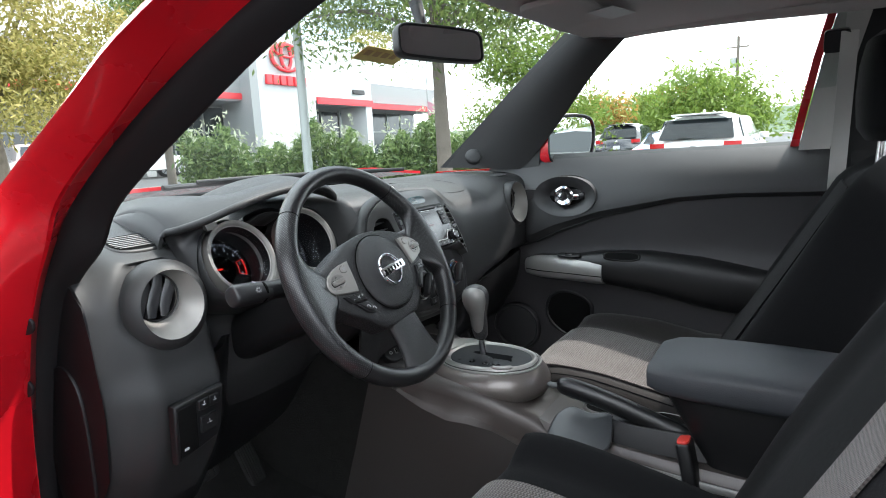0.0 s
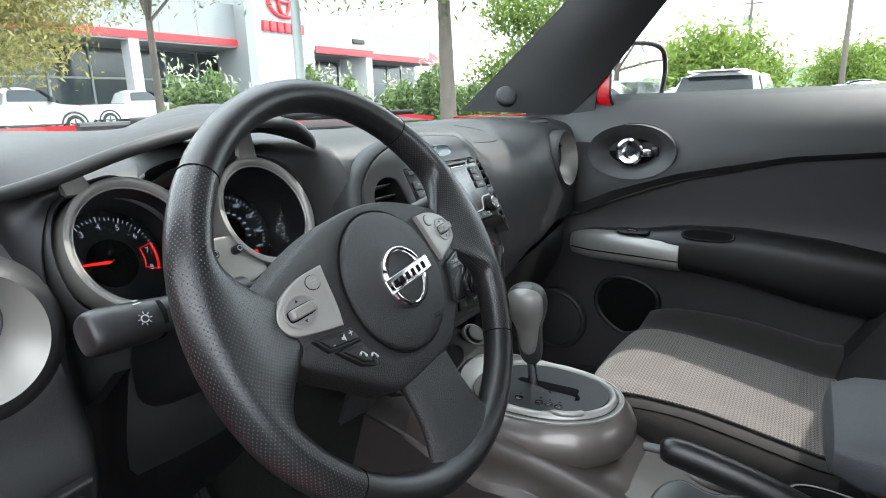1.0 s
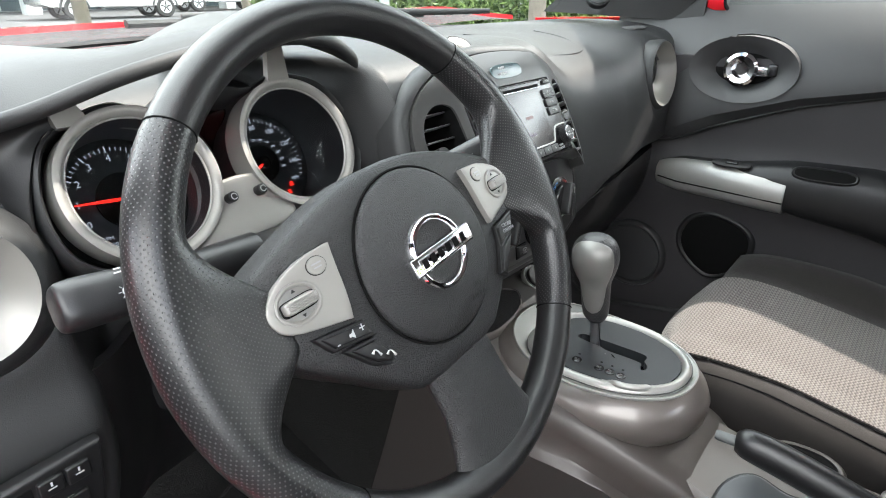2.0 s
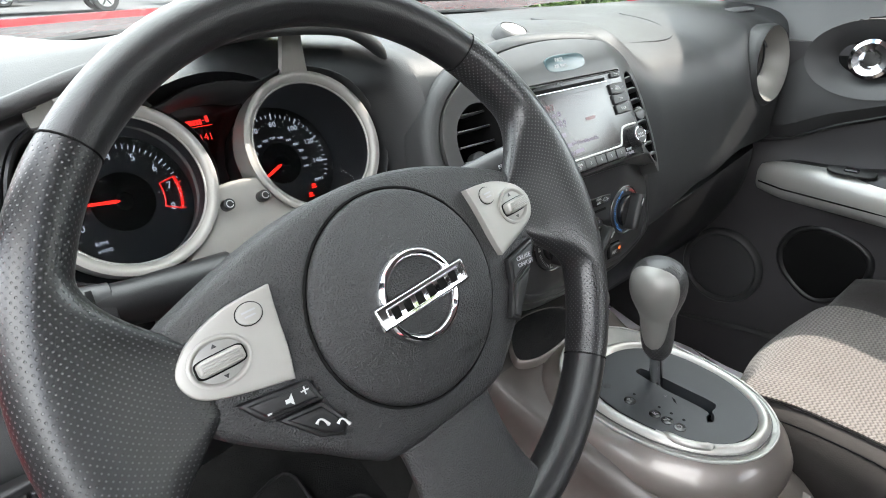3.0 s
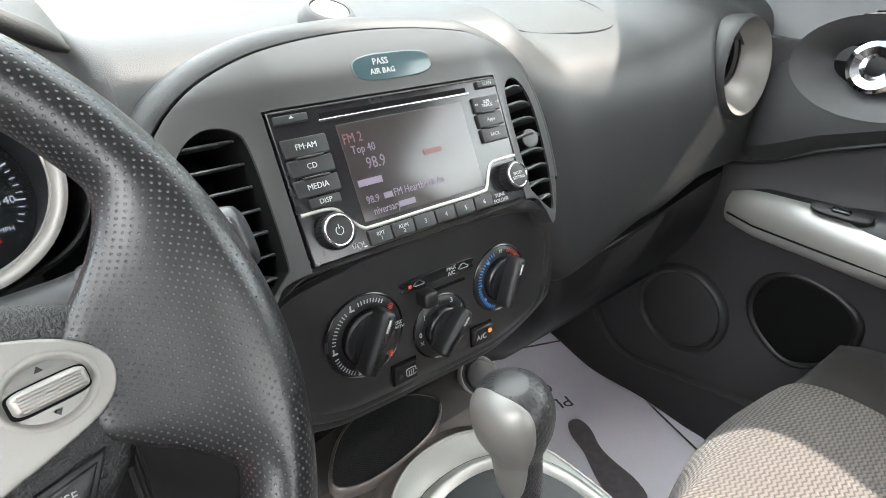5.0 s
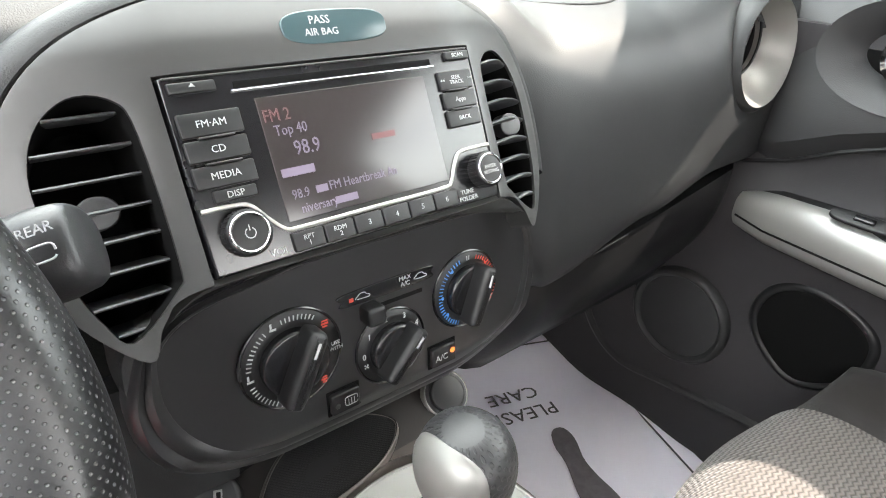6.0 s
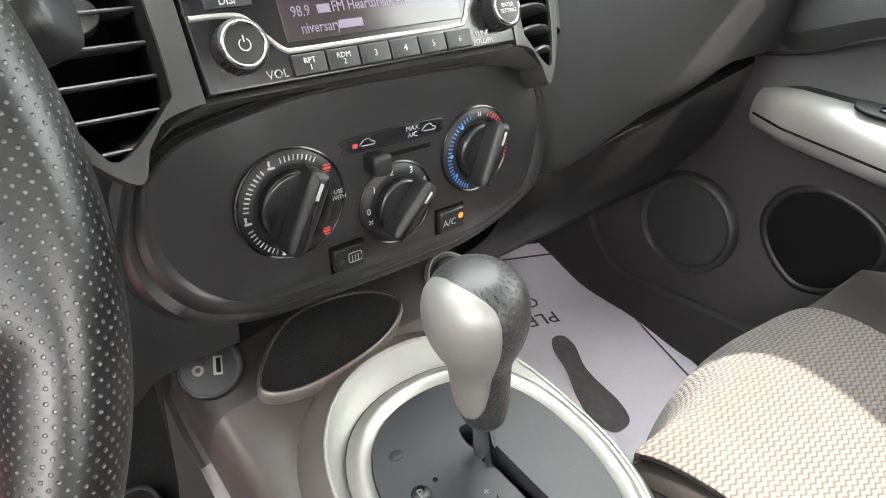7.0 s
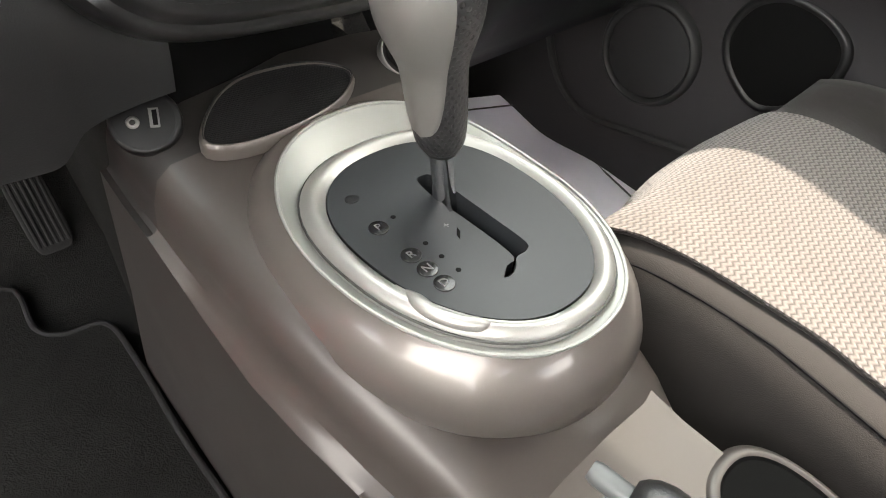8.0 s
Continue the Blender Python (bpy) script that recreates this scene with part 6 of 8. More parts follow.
# ---- cabin shell and passenger door ----
def lerp_table(tab, s):
    k = max(i for i in range(len(tab) - 1) if tab[i][0] <= s) if s >= tab[0][0] else 0
    f = (s - tab[k][0]) / (tab[k + 1][0] - tab[k][0])
    f = max(0, min(1, f))
    return tab[k][1] + (tab[k + 1][1] - tab[k][1]) * f


belt_z = lambda y: lerp_table([(-.95, 1.126), (-.69, 1.120), (-.38, 1.114), (.06, 1.100), (.45, 1.092)], y)
crease_z = lambda y: lerp_table([(-.95, 1.028), (-.533, 1.021), (-.387, 1.008), (-.182, .962), (-.04, .910), (.024, .876), (.16, .855), (.45, .84)], y)

door = thing("passenger_door", "closed passenger door with dark plastic trim panel", "car door")


def upper(u, v):
    y = .19 - (.19 + .76) * u
    zt, zb = belt_z(y), crease_z(y) - .012
    z = zt + (zb - zt) * v
    x = .668 - .068 * math.sin(min(1, v * 1.15) * math.pi / 2) ** .95 + .026 * max(0, v - .86) / .14 + .03 * max(0, y - .15) + .05 * (lambda q: q * q * (3 - 2 * q))(min(1, max(0, (y - .005) / .14))) * min(1, v * 2)
    return Vector((x, y, z - .012 * (v == 0)))


def base_panel(u, v):
    y = .46 - (.46 + .82) * u
    z = 1.03 - v * .66
    x = .628 + .012 * math.sin(v * 3.0) + .03 * max(0, y - .2)
    arm_line = .018 * math.exp(-((z - .79) / .05) ** 2) * (1 if y < .1 else max(0, 1 - (y - .1) / .1))
    return Vector((x - arm_line, y, z))


up_bm = sheet(upper, 240, 100)
bmesh.ops.delete(up_bm, geom=[f for f in up_bm.faces if ((f.calc_center_median().y + .084) / .088) ** 2 + ((f.calc_center_median().z - 1.010) / .0535) ** 2 < 1], context="FACES")
up_bm.normal_update()
bmesh.ops.solidify(up_bm, geom=up_bm.faces[:], thickness=.012)
part("upper_panel", up_bm, DOORP, door, "grained grey upper panel")
part("lower_panel", sheet(base_panel, 60, 50, .02), DOORLOW, door, "dark grained lower panel")
# armrest with silver pull and pocket slot
rg = []
for y, zc, h, out in ((.065, .790, .010, .004), (.045, .795, .030, .022), (.0, .797, .038, .040), (-.09, .796, .041, .050), (-.20, .804, .050, .055), (-.32, .798, .060, .058), (-.46, .776, .070, .056), (-.60, .755, .068, .048), (-.72, .75, .06, .030)):
    rg.append([Vector((.625 - out * max(0, a), y, zc + b * h)) for a, b in oval(0, 0, 1, 1, 28, 2.8)])
part("armrest", loft(rg), BLACK, door, "black padded armrest")
pull = []
for y, zc, h, out in ((.068, .790, .008, .004), (.048, .794, .028, .026), (.0, .796, .037, .045), (-.09, .796, .040, .055), (-.160, .793, .041, .058), (-.198, .791, .040, .058)):
    pull.append([Vector((.622 - out * max(0, a), y, zc + b * h)) for a, b in oval(0, 0, 1, 1, 28, 2.6)])
part("silver_pull", loft(pull), SILVER, door, "satin silver armrest front")
part("pull_groove", tube([Vector((.622 - o, y, z)) for y, z, o in ((.045, .787, .0265), (.0, .786, .0440), (-.09, .785, .0540), (-.198, .781, .0570))], .0016, 6), VOID, door)
wsw = Matrix.Translation((.583, -.098, .836)) @ pose(0, 0, 0, 0, -30, 0)
part("window_switch", pad(oval(0, 0, .010, .036, 30, 3), wsw, .004, .002), BLACK, door, "black window switch in a chrome frame")
part("switch_rocker", block(.008, .022, .007, wsw, .002), GLOSSBLACK, door)
slot = Matrix.Translation((.5755, -.253, .842)) @ pose(0, 0, 0, 90, 0, -90) @ pose(0, 0, 0, -30, 0, 0)
part("slot_rim", ring_band(oval(0, 0, .047, .010, 36, 3), oval(0, 0, .052, .014, 36, 3), slot, .001, -.001, .002, back=.006), BLACK, door)
# no hollow here: a black pad paints the shaded slot
part("slot", pad(oval(0, 0, .048, .0105, 36, 3), slot, .0006, .0003), VOID, door)
# handle in its oval dish
hb = Matrix.Translation((.596, -.084, 1.010)) @ pose(0, 0, 0, 90, 0, -90)
dish = part("handle_dish", ring_band(oval(0, 0, .052, .028, 44), oval(0, 0, .094, .059, 44), hb, -.012, .012, .003, back=.03), DOORP, door, "oval dish round the handle")
part("dish_floor", pad(oval(0, 0, .053, .029, 44), hb @ pose(0, 0, -.014), .001, .0005), VOID, door)
part("handle", loft([[hb @ Vector((-.004 + a * r0 * 1.1 - f * .0, b * r0 * 1.1, z)) for a, b in oval(0, 0, 1, 1, 32)] for r0, z, f in ((.024, -.012, 0), (.0275, -.002, 0), (.0270, .003, 0), (.022, .0055, 0), (.014, .003, 0), (.010, -.004, 0))]), CHROME, door, "chrome door handle")
part("handle_arm", block(.030, .018, .010, hb @ pose(.028, -.002, -.008), .004), CHROME, door)
part("lock_slide", block(.016, .022, .008, hb @ pose(.048, .0, -.012), .003), GLOSSBLACK, door)
# speaker and bottle pocket
sp = Matrix.Translation((.615, .090, .590)) @ pose(0, 0, 0, 90, 0, -90)
part("speaker_ring", ring_band(oval(0, 0, .066, .066, 56), oval(0, 0, .080, .080, 56), sp, .004, .002, .007, back=.01), DASH, door, "raised round speaker ring")
part("speaker_grille", disc(0, 0, .067, sp, .003, .001, 48, dome=.004), dotted("speaker_mesh", (.016, .016, .017), .7, .004, .25, .0006), door, "dark speaker grille")
pk = Matrix.Translation((.618, -.070, .645)) @ pose(0, 0, 0, 90, 0, -90)
pko = [(v[0], v[1]) for v in spline([(-.058, .005), (-.036, -.036), (.015, -.064), (.070, -.030), (.082, .030), (.050, .062), (-.005, .072), (-.045, .050)], 48, True)]
part("pocket_rim", ring_band(inset(ccw(pko), .004), inset(ccw(pko), -.008), pk, .002, -.002, .004, back=.006), BLACK, door, "rim of the door pocket")
# flat pad on the panel, its black colour painting the pocket's inner shade
part("pocket", pad(pko, pk, .0008, .0004), VOID, door, "flat black patch for the shade in the door pocket")
part("panel_edge", tube(spline([Vector((.615, y, z)) for y, z in ((.29, .70), (.285, .60), (.247, .502), (.176, .452), (.076, .462), (-.05, .480), (-.25, .50), (-.50, .51))], 48), .007, 8), DOORP, door, "raised edge of the lower panel")
ls = [Vector((.600, y, crease_z(y) - .013)) + Vector((.008, 0, 0)) for y in [.30 - k * .05 for k in range(20)]]
part("crease_bead", tube(spline(ls, 40), .003, 6), BLACK, door)
crest = [(-.175, .850), (-.228, .868), (-.295, .909), (-.392, .953), (-.481, .978), (-.56, .984), (-.70, .980)]
part("armrest_crest", tube(spline([Vector((.634 - .008 * math.sin(math.pi * k / 6), y, z)) for k, (y, z) in enumerate(crest)], 30), [.004 + .008 * math.sin(math.pi * k / 29) for k in range(30)], 10), DOORLOW, door, "soft crease above the armrest")
# outside of the door and its mirror
part("outer_skin", sheet(lambda u, v: Vector((.70 + .06 * math.sin(v * 3), .42 - 1.2 * u, belt_z(.42 - 1.2 * u) - .004 - v * .72)), 20, 10, .004), RED, door, "red painted outer skin")
part("window_pane", sheet(lambda u, v: Vector((.675 - .11 * v, .10 - .85 * u - .10 * v * (1 - u), belt_z(.1 - .85 * u) - .02 + v * (.335 - .0 * u))), 12, 8), WINDOW, door).visible_shadow = False
part("sill_seal", tube([Vector((.672, y, belt_z(y) + .001)) for y in [.12 - k * .05 for k in range(18)]], .006, 8, flat=(1.4, .6)), RUBBER, door)

mir = thing("wing_mirror", "red wing mirror with black frame on the passenger door", "wing mirror")
mm = Matrix.Translation((.742, -.057, 1.175)) @ pose(0, 0, 0, 90, 0, -23) @ pose(0, 0, 0, 0, 0, 0)
mo = [(v[0], v[1]) for v in spline([(-.098, -.062), (-.105, .0), (-.096, .055), (-.05, .074), (.05, .076), (.098, .058), (.110, .01), (.096, -.048), (.06, -.068), (-.04, -.072)], 44, True)]
part("housing", loft([[mm @ Vector((x * s, y * s, z)) for x, y in ccw(mo)] for s, z in ((1.0, .0), (1.04, -.02), (1.02, -.06), (.85, -.10), (.5, -.125))], cap0=False), RED, mir, "red housing")
part("frame", ring_band(inset(ccw(mo), .010), ccw(mo), mm, -.002, .002, .003, back=.01), GLOSSBLACK, mir, "black frame")
part("mirror_glass", prism(inset(ccw(mo), .0095), mm @ pose(0, 0, -.006), 0, .003), MIRROR, mir)
part("foot", tube([Vector((.67, .03, 1.11)), Vector((.70, .02, 1.125)), Vector((.73, .0, 1.14))], [.035, .03, .03], 14, flat=(1.2, .7)), RED, mir)

# ---- pillars, roof, windscreen ----
def band(a, b, n, bulge, thick):
    """A strip between two guide lines, bulged inwards."""
    A, B = spline(a, n), spline(b, n)
    c = Vector((0, -.4, 1.1))

    def fn(u, v):
        i = round(u * (n - 1))
        p = A[i].lerp(B[i], v)
        return p + (c - p).normalized() * (bulge * math.sin(math.pi * v))
    return sheet(fn, n - 1, 8, thick)


tagged(part("windscreen_pillar", band([(.66, .37, 1.105), (.63, .24, 1.20), (.585, .05, 1.34), (.545, -.115, 1.458)], [(.665, .075, 1.095), (.645, -.028, 1.20), (.595, -.165, 1.35), (.560, -.265, 1.436)], 24, .022, .012), DOORP), "dark grey windscreen pillar trim beside the passenger window", "pillar", kind="structure")
tw = Matrix.Translation((.582, .208, 1.137)) @ pose(0, 0, 0, 62, 0, -52)
tweeter = thing("tweeter", "small round black tweeter at the foot of the pillar", "speaker")
part("grille", disc(0, 0, .021, tw, .006, .002, 32, dome=.002), dotted("tweeter_mesh", (.012, .012, .013), .6, .003, .25, .0004), tweeter)
part("ring", ring_band(oval(0, 0, .021, .021, 32), oval(0, 0, .025, .025, 32), tw, .004, .001, .001, back=.01), BLACK, tweeter)
tagged(part("mirror_sail", prism([(.165, 1.090), (.018, 1.095), (.005, 1.232), (-.010, 1.242)], Matrix(((0, 0, 1, .652), (1, 0, 0, 0), (0, 1, 0, 0), (0, 0, 0, 1))), 0, .012), BLACK), "black triangular panel behind the wing mirror", "trim", kind="structure")

def roof_z(x, y):
    return 1.478 - .11 * x * x - .03 * (y + .75) ** 2 + .0


tagged(part("headlining", sheet(lambda u, v: Vector((-.565 + 1.13 * u, -.085 + .10 * (2 * u - 1) ** 2 * -1 - 1.55 * v, roof_z(-.565 + 1.13 * u, -.085 - 1.55 * v))), 24, 24, .03), LINER), "light grey cloth headlining", "ceiling", kind="structure")
tagged(part("roof_rail", tube(spline([(.560, -.20, 1.438), (.566, -.33, 1.447), (.570, -.53, 1.446), (.572, -.75, 1.438), (.570, -1.2, 1.43)], 24), .022, 12, flat=(1.2, .8)), LINER), "grey cloth roof rail over the passenger window", "trim", kind="structure")
tagged(part("roof_skin", sheet(lambda u, v: Vector((-.60 + 1.20 * u, -.06 + .05 * -(2 * u - 1) ** 2 - 1.75 * v, roof_z((-.60 + 1.20 * u) * .9, -.085 - 1.55 * v) + .045)), 16, 16, .004), RED), "red painted roof", "roof", kind="structure")
ov = thing("map_lamp", "grey overhead console with a pale lamp lens", "lamp")
om = Matrix.Translation((.03, -.235, 1.478)) @ pose(0, 0, 0, 182, 0, 0)
part("console", pad(oval(0, 0, .10, .085, 40, 3.4), om, .022, .008), LINER, ov)
part("lens", pad(oval(.012, .02, .035, .022, 24, 5), om @ pose(0, 0, .0215), .002, .001), TRIMGREY, ov, "pale lamp lens")
for sx in (-.30, .32):
    vis = thing("sun_visor", "folded grey cloth sun visor under the headlining", "sun visor", group="sun visors")
    part("panel", pad(oval(0, 0, .175, .075, 44, 5), Matrix.Translation((sx, -.205, 1.468 - .02 * abs(sx))) @ pose(0, 0, 0, 176, 0, 0), .012, .005), LINER, vis)
    if sx > 0:
        part("label", block(.110, .060, .001, Matrix.Translation((.31, -.300, 1.4455)) @ pose(0, 0, 0, -4, 0, -12), .0004), WHITEINK, vis, "pale warning label")

# windscreen
def screen_pt(u, v):
    x = (-.66 + 1.32 * u) * (1 - .14 * v)
    s = (2 * u - 1) ** 2
    return Vector((x, (.79 - .42 * s) * (1 - v) + (-.09 - .06 * s) * v, 1.075 * (1 - v) + (1.475 - .03 * s) * v + .02 * math.sin(math.pi * v)))


ws = part("windscreen", sheet(screen_pt, 20, 12), WINDOW)
ws.visible_shadow = False
tagged(ws, "clear curved windscreen", "windscreen", kind="structure")
tagged(part("windscreen_seal", tube([screen_pt(k / 30, 0) + Vector((0, .01, -.004)) for k in range(31)], .008, 8, flat=(1.6, .7)), RUBBER), "black seal at the foot of the windscreen", "seal", kind="structure")
wipe = thing("wiper", "black wiper arm lying along the windscreen's foot", "wiper")
part("arm", tube([screen_pt(u, .03) + Vector((0, .03, .010)) for u in (.42, .55, .70, .86)], [.008, .007, .006, .005], 8), BLACK, wipe)
part("blade", tube([screen_pt(u, .05) + Vector((0, .035, .008)) for u in (.50, .65, .80, .94)], [.005, .006, .006, .004], 8, flat=(.6, 1.4)), BLACK, wipe)
tagged(part("bonnet", sheet(lambda u, v: Vector((-.80 + 1.6 * u, .55 + .28 * (1 - (2 * u - 1) ** 2) + .85 * v, 1.102 - .015 * (2 * u - 1) ** 2 + .020 * math.exp(-((abs(2 * u - 1) - .78) / .14) ** 2) * (1 - v * .7) - .17 * v ** 1.8)), 40, 16, .01), RED), "red painted bonnet with raised wings", "bonnet", kind="structure")

# rear-view mirror with its hanging tag
rv = thing("rear_view_mirror", "black rear-view mirror hung from the windscreen", "mirror")
rm = Matrix.Translation((-.070, -.080, 1.364)) @ pose(0, 0, 0, 84, 0, -20) @ Matrix.Scale(.88, 4)
ro = [(v[0], v[1]) for v in spline([(-.112, -.030), (-.118, 0), (-.108, .030), (-.06, .036), (.06, .036), (.110, .030), (.118, 0), (.110, -.034), (.05, -.038), (-.06, -.036)], 44, True)]
part("housing", loft([[rm @ Vector((x * s, y * s, z)) for x, y in ccw(ro)] for s, z in ((1, .004), (1.02, -.006), (.97, -.022), (.75, -.034), (.3, -.040))], cap0=False), BLACK, rv)
part("frame", ring_band(inset(ccw(ro), .006), ccw(ro), rm, .004, .004, .002, back=.006), BLACK, rv)
part("mirror_glass", prism(inset(ccw(ro), .0055), rm, 0, .0025), MIRROR, rv)
part("stem", tube([rm @ Vector((0, .01, -.035)), rm @ Vector((.0, .05, -.06)), rm @ Vector((0, .11, -.075))], [.012, .010, .014], 12), BLACK, rv)
tag = thing("hanging_tag", "yellow paper tag with faded print at the mirror stem", "paper tag")
tm2 = Matrix(((1, 0, 0, .005), (0, -.912, -.41, .119), (0, .41, -.912, 1.372), (0, 0, 0, 1))) @ pose(0, 0, 0, 0, 0, 0)
part("card", block(.15, .05, .0012, tm2, .001), mat("yellow_card", (.62, .50, .16), .7, vary=.1, vscale=20), tag)
bars([(-.05, .004, .02, .018), (-.02, .004, .02, .018), (.01, .004, .02, .018), (.04, .004, .02, .018)], tm2 @ pose(0, 0, .0013), mat("faded_print", (.42, .28, .12), .8), tag)

# driver's door opening: pillar, seal, red frame, sill
seal_in = [(-.60, -.48, 1.405), (-.64, -.265, 1.304), (-.655, -.130, 1.229), (-.66, .055, 1.122), (-.66, .115, 1.058), (-.66, .205, .985), (-.663, .275, .824), (-.668, .319, .642), (-.668, .34, .42)]
seal_out = [(-.63, -.41, 1.41), (-.675, -.203, 1.300), (-.69, -.045, 1.217), (-.692, .10, 1.125), (-.695, .165, 1.06), (-.70, .228, .961), (-.70, .275, .835), (-.70, .322, .658), (-.70, .335, .42)]
red_mid = [(-.67, -.40, 1.42), (-.71, -.195, 1.303), (-.72, -.060, 1.217), (-.722, .07, 1.136), (-.722, .125, 1.07), (-.725, .18, .99), (-.728, .225, .86), (-.73, .25, .65), (-.73, .26, .42)]
red_out = [(-.70, -.45, 1.435), (-.755, -.185, 1.304), (-.76, -.052, 1.235), (-.765, .123, 1.138), (-.78, .160, 1.07), (-.80, .175, .98), (-.82, .175, .86), (-.82, .17, .65), (-.82, .17, .42)]


def strip_between(a, b, n, crown):
    A, B = spline(a, n), spline(b, n)
    return sheet(lambda u, v: A[round(u * (n - 1))].lerp(B[round(u * (n - 1))], v) + Vector((-crown, -crown, crown * .5)) * math.sin(math.pi * v), n - 1, 8, .006)


tagged(part("pillar_trim_driver", strip_between([(x + .03, y + .10, z + .012) for x, y, z in seal_in], seal_in, 40, .006), BLACK), "black inner trim of the driver's windscreen pillar", "pillar", kind="structure")
tagged(part("door_seal", strip_between(seal_in, seal_out, 40, .010), RUBBER), "black rubber seal round the open doorway", "door seal", kind="structure")
tagged(part("seal_bead", tube(spline([(x * .5 + a * .5, y * .5 + b * .5, z * .5 + c * .5 + .004) for (x, y, z), (a, b, c) in zip(seal_in, seal_out)], 40), .008, 8), RUBBER), "round bead of the door seal", "door seal", kind="structure")
tagged(part("door_frame", strip_between(seal_out, red_mid, 40, .0), RED), "red painted inner doorway frame", "door frame", kind="structure")
tagged(part("door_frame_edge", strip_between(red_mid, red_out, 40, .004), RED), "red painted outer doorway pillar", "door frame", kind="structure")
for k, (yy, zz) in enumerate(((.190, .963), (.222, .870))):
    pl_ = thing("frame_plug", "dark round plug in the red doorway frame", "plug", group="doorway plugs")
    part("plug", disc(0, 0, .013, Matrix.Translation((-.727, yy, zz)) @ pose(0, 0, 0, 90, 0, -68), .004, .0015, 24), BLACK, pl_)

# the driver's door, swung open
dd = thing("driver_door", "open red driver's door with dark inner trim", "car door")
DH = Matrix.Translation((-.81, .17, 0)) @ pose(0, 0, 0, 0, 0, -72)


def door_outline(d):
    return [(-d, .46 + d), (-d, 1.10 - d), (-.30, 1.125 - d), (-.80, 1.13 - d), (-1.08 + d, 1.12 - d), (-1.10 + d, .80), (-1.02 + d, .55), (-.90, .44 + d), (-.4, .42 + d)]


part("outer_skin", loft([[DH @ Vector((x, y, z)) for y, z in door_outline(d)] for x, d in ((.02, .012), (-.01, .0), (-.045, .004), (-.06, .05))]), RED, dd, "red painted outer skin")
part("inner_panel", loft([[DH @ Vector((x, y, z)) for y, z in door_outline(d)] for x, d in ((.018, .03), (.045, .032), (.075, .05), (.085, .09))]), DOORP, dd, "dark plastic inner panel")
part("armrest", loft([[DH @ Vector((.085 + .05 * max(0, a), y, .79 + .05 * b)) for a, b in oval(0, 0, 1, 1, 24, 2.8)] for y in (-.18, -.24, -.5, -.8, -.86)]), BLACK, dd)

# floor, tunnel sides, bulkhead, sills, rear of the cabin
tagged(part("cabin_floor", sheet(lambda u, v: Vector((-.70 + 1.40 * u, .80 - 2.4 * v, .334 + .30 * max(0, (.40 - 2.4 * v + .40 - .46) / .34) ** 1.4 * (2.4 * v < .34))), 20, 60, .02), CARPET), "dark carpeted cabin floor", "floor", kind="structure")
tagged(part("bulkhead", prism([(-.70, .64), (.70, .64), (.70, .66), (-.70, .66)], Matrix.Identity(4), .35, 1.06), CARPET), "dark carpeted bulkhead", "wall", kind="structure")
tagged(part("sill_driver", block(.10, 1.3, .10, Matrix.Translation((-.74, -.35, .33)), .02), RED), "red painted door sill", "sill", kind="structure")
tagged(part("rear_wall", prism([(-.68, -1.62), (.68, -1.62), (.68, -1.58), (-.68, -1.58)], Matrix.Identity(4), .35, 1.08), CLOTH), "dark rear seat back", "wall", kind="structure")
for sg in (-1, 1):
    tagged(part("rear_side_wall", prism([(sg * .66, -.78), (sg * .70, -.78), (sg * .70, -1.6), (sg * .66, -1.6)], Matrix.Identity(4), .35, 1.13), BLACK), "dark plastic rear side panel", "wall", kind="structure")
    tagged(part("middle_pillar", loft([[Vector((sg * x, y + a, z)) for a in (0, -.012, -.058, -.066)] + [Vector((sg * (x + .06), y + a, z)) for a in (-.066, 0)] for x, y, z in ((.66, -.66 - .14 * (sg < 0), .42), (.65, -.665 - .14 * (sg < 0), 1.10), (.61, -.71 - .14 * (sg < 0), 1.33), (.565, -.74 - .14 * (sg < 0), 1.45))]), TRIMGREY), "warm grey middle pillar trim", "pillar", kind="structure")
    tagged(part("pillar_lining", loft([[Vector((sg * (x + .012), y + a, z)) for a in (-.064, -.09, -.17, -.18)] + [Vector((sg * (x + .06), y + a, z)) for a in (-.18, -.064)] for x, y, z in ((.66, -.66 - .14 * (sg < 0), .42), (.65, -.665 - .14 * (sg < 0), 1.10), (.61, -.71 - .14 * (sg < 0), 1.33), (.565, -.74 - .14 * (sg < 0), 1.45))]), BLACK), "black lining behind the middle pillar", "pillar", kind="structure")
tagged(part("door_frame_rear", loft([[Vector((x + dx, y + dy, z)) for dx, dy in ((.004, .002), (.004, .020), (.03, .020), (.03, .002))] for x, y, z in ((.662, -.664, 1.09), (.636, -.688, 1.22), (.61, -.71, 1.33), (.568, -.74, 1.445))]), RED), "red painted rear frame of the passenger window", "door frame", kind="structure")
belt = thing("seat_belt", "pale grey seat belt beside the middle pillar", "seat belt")
part("webbing", sheet(lambda u, v: Vector((.605 - .038 * v + .004 * u, -.722 - .034 * u - .02 * v, .70 + .68 * v)), 4, 14, .0015), TRIMGREY, belt)
part("guide", block(.05, .05, .02, Matrix.Translation((.575, -.735, 1.36)) @ pose(0, 0, 0, 0, 70, 0), .006), BLACK, belt)
kick = part("tunnel_panel", sheet(lambda u, v: Vector((.150 + .09 * v ** 2 - .02 * u, .38 - .45 * u, .62 - .27 * v)), 10, 10, .006), BLACK)
tagged(kick, "black panel at the passenger side of the tunnel", "trim", kind="structure")
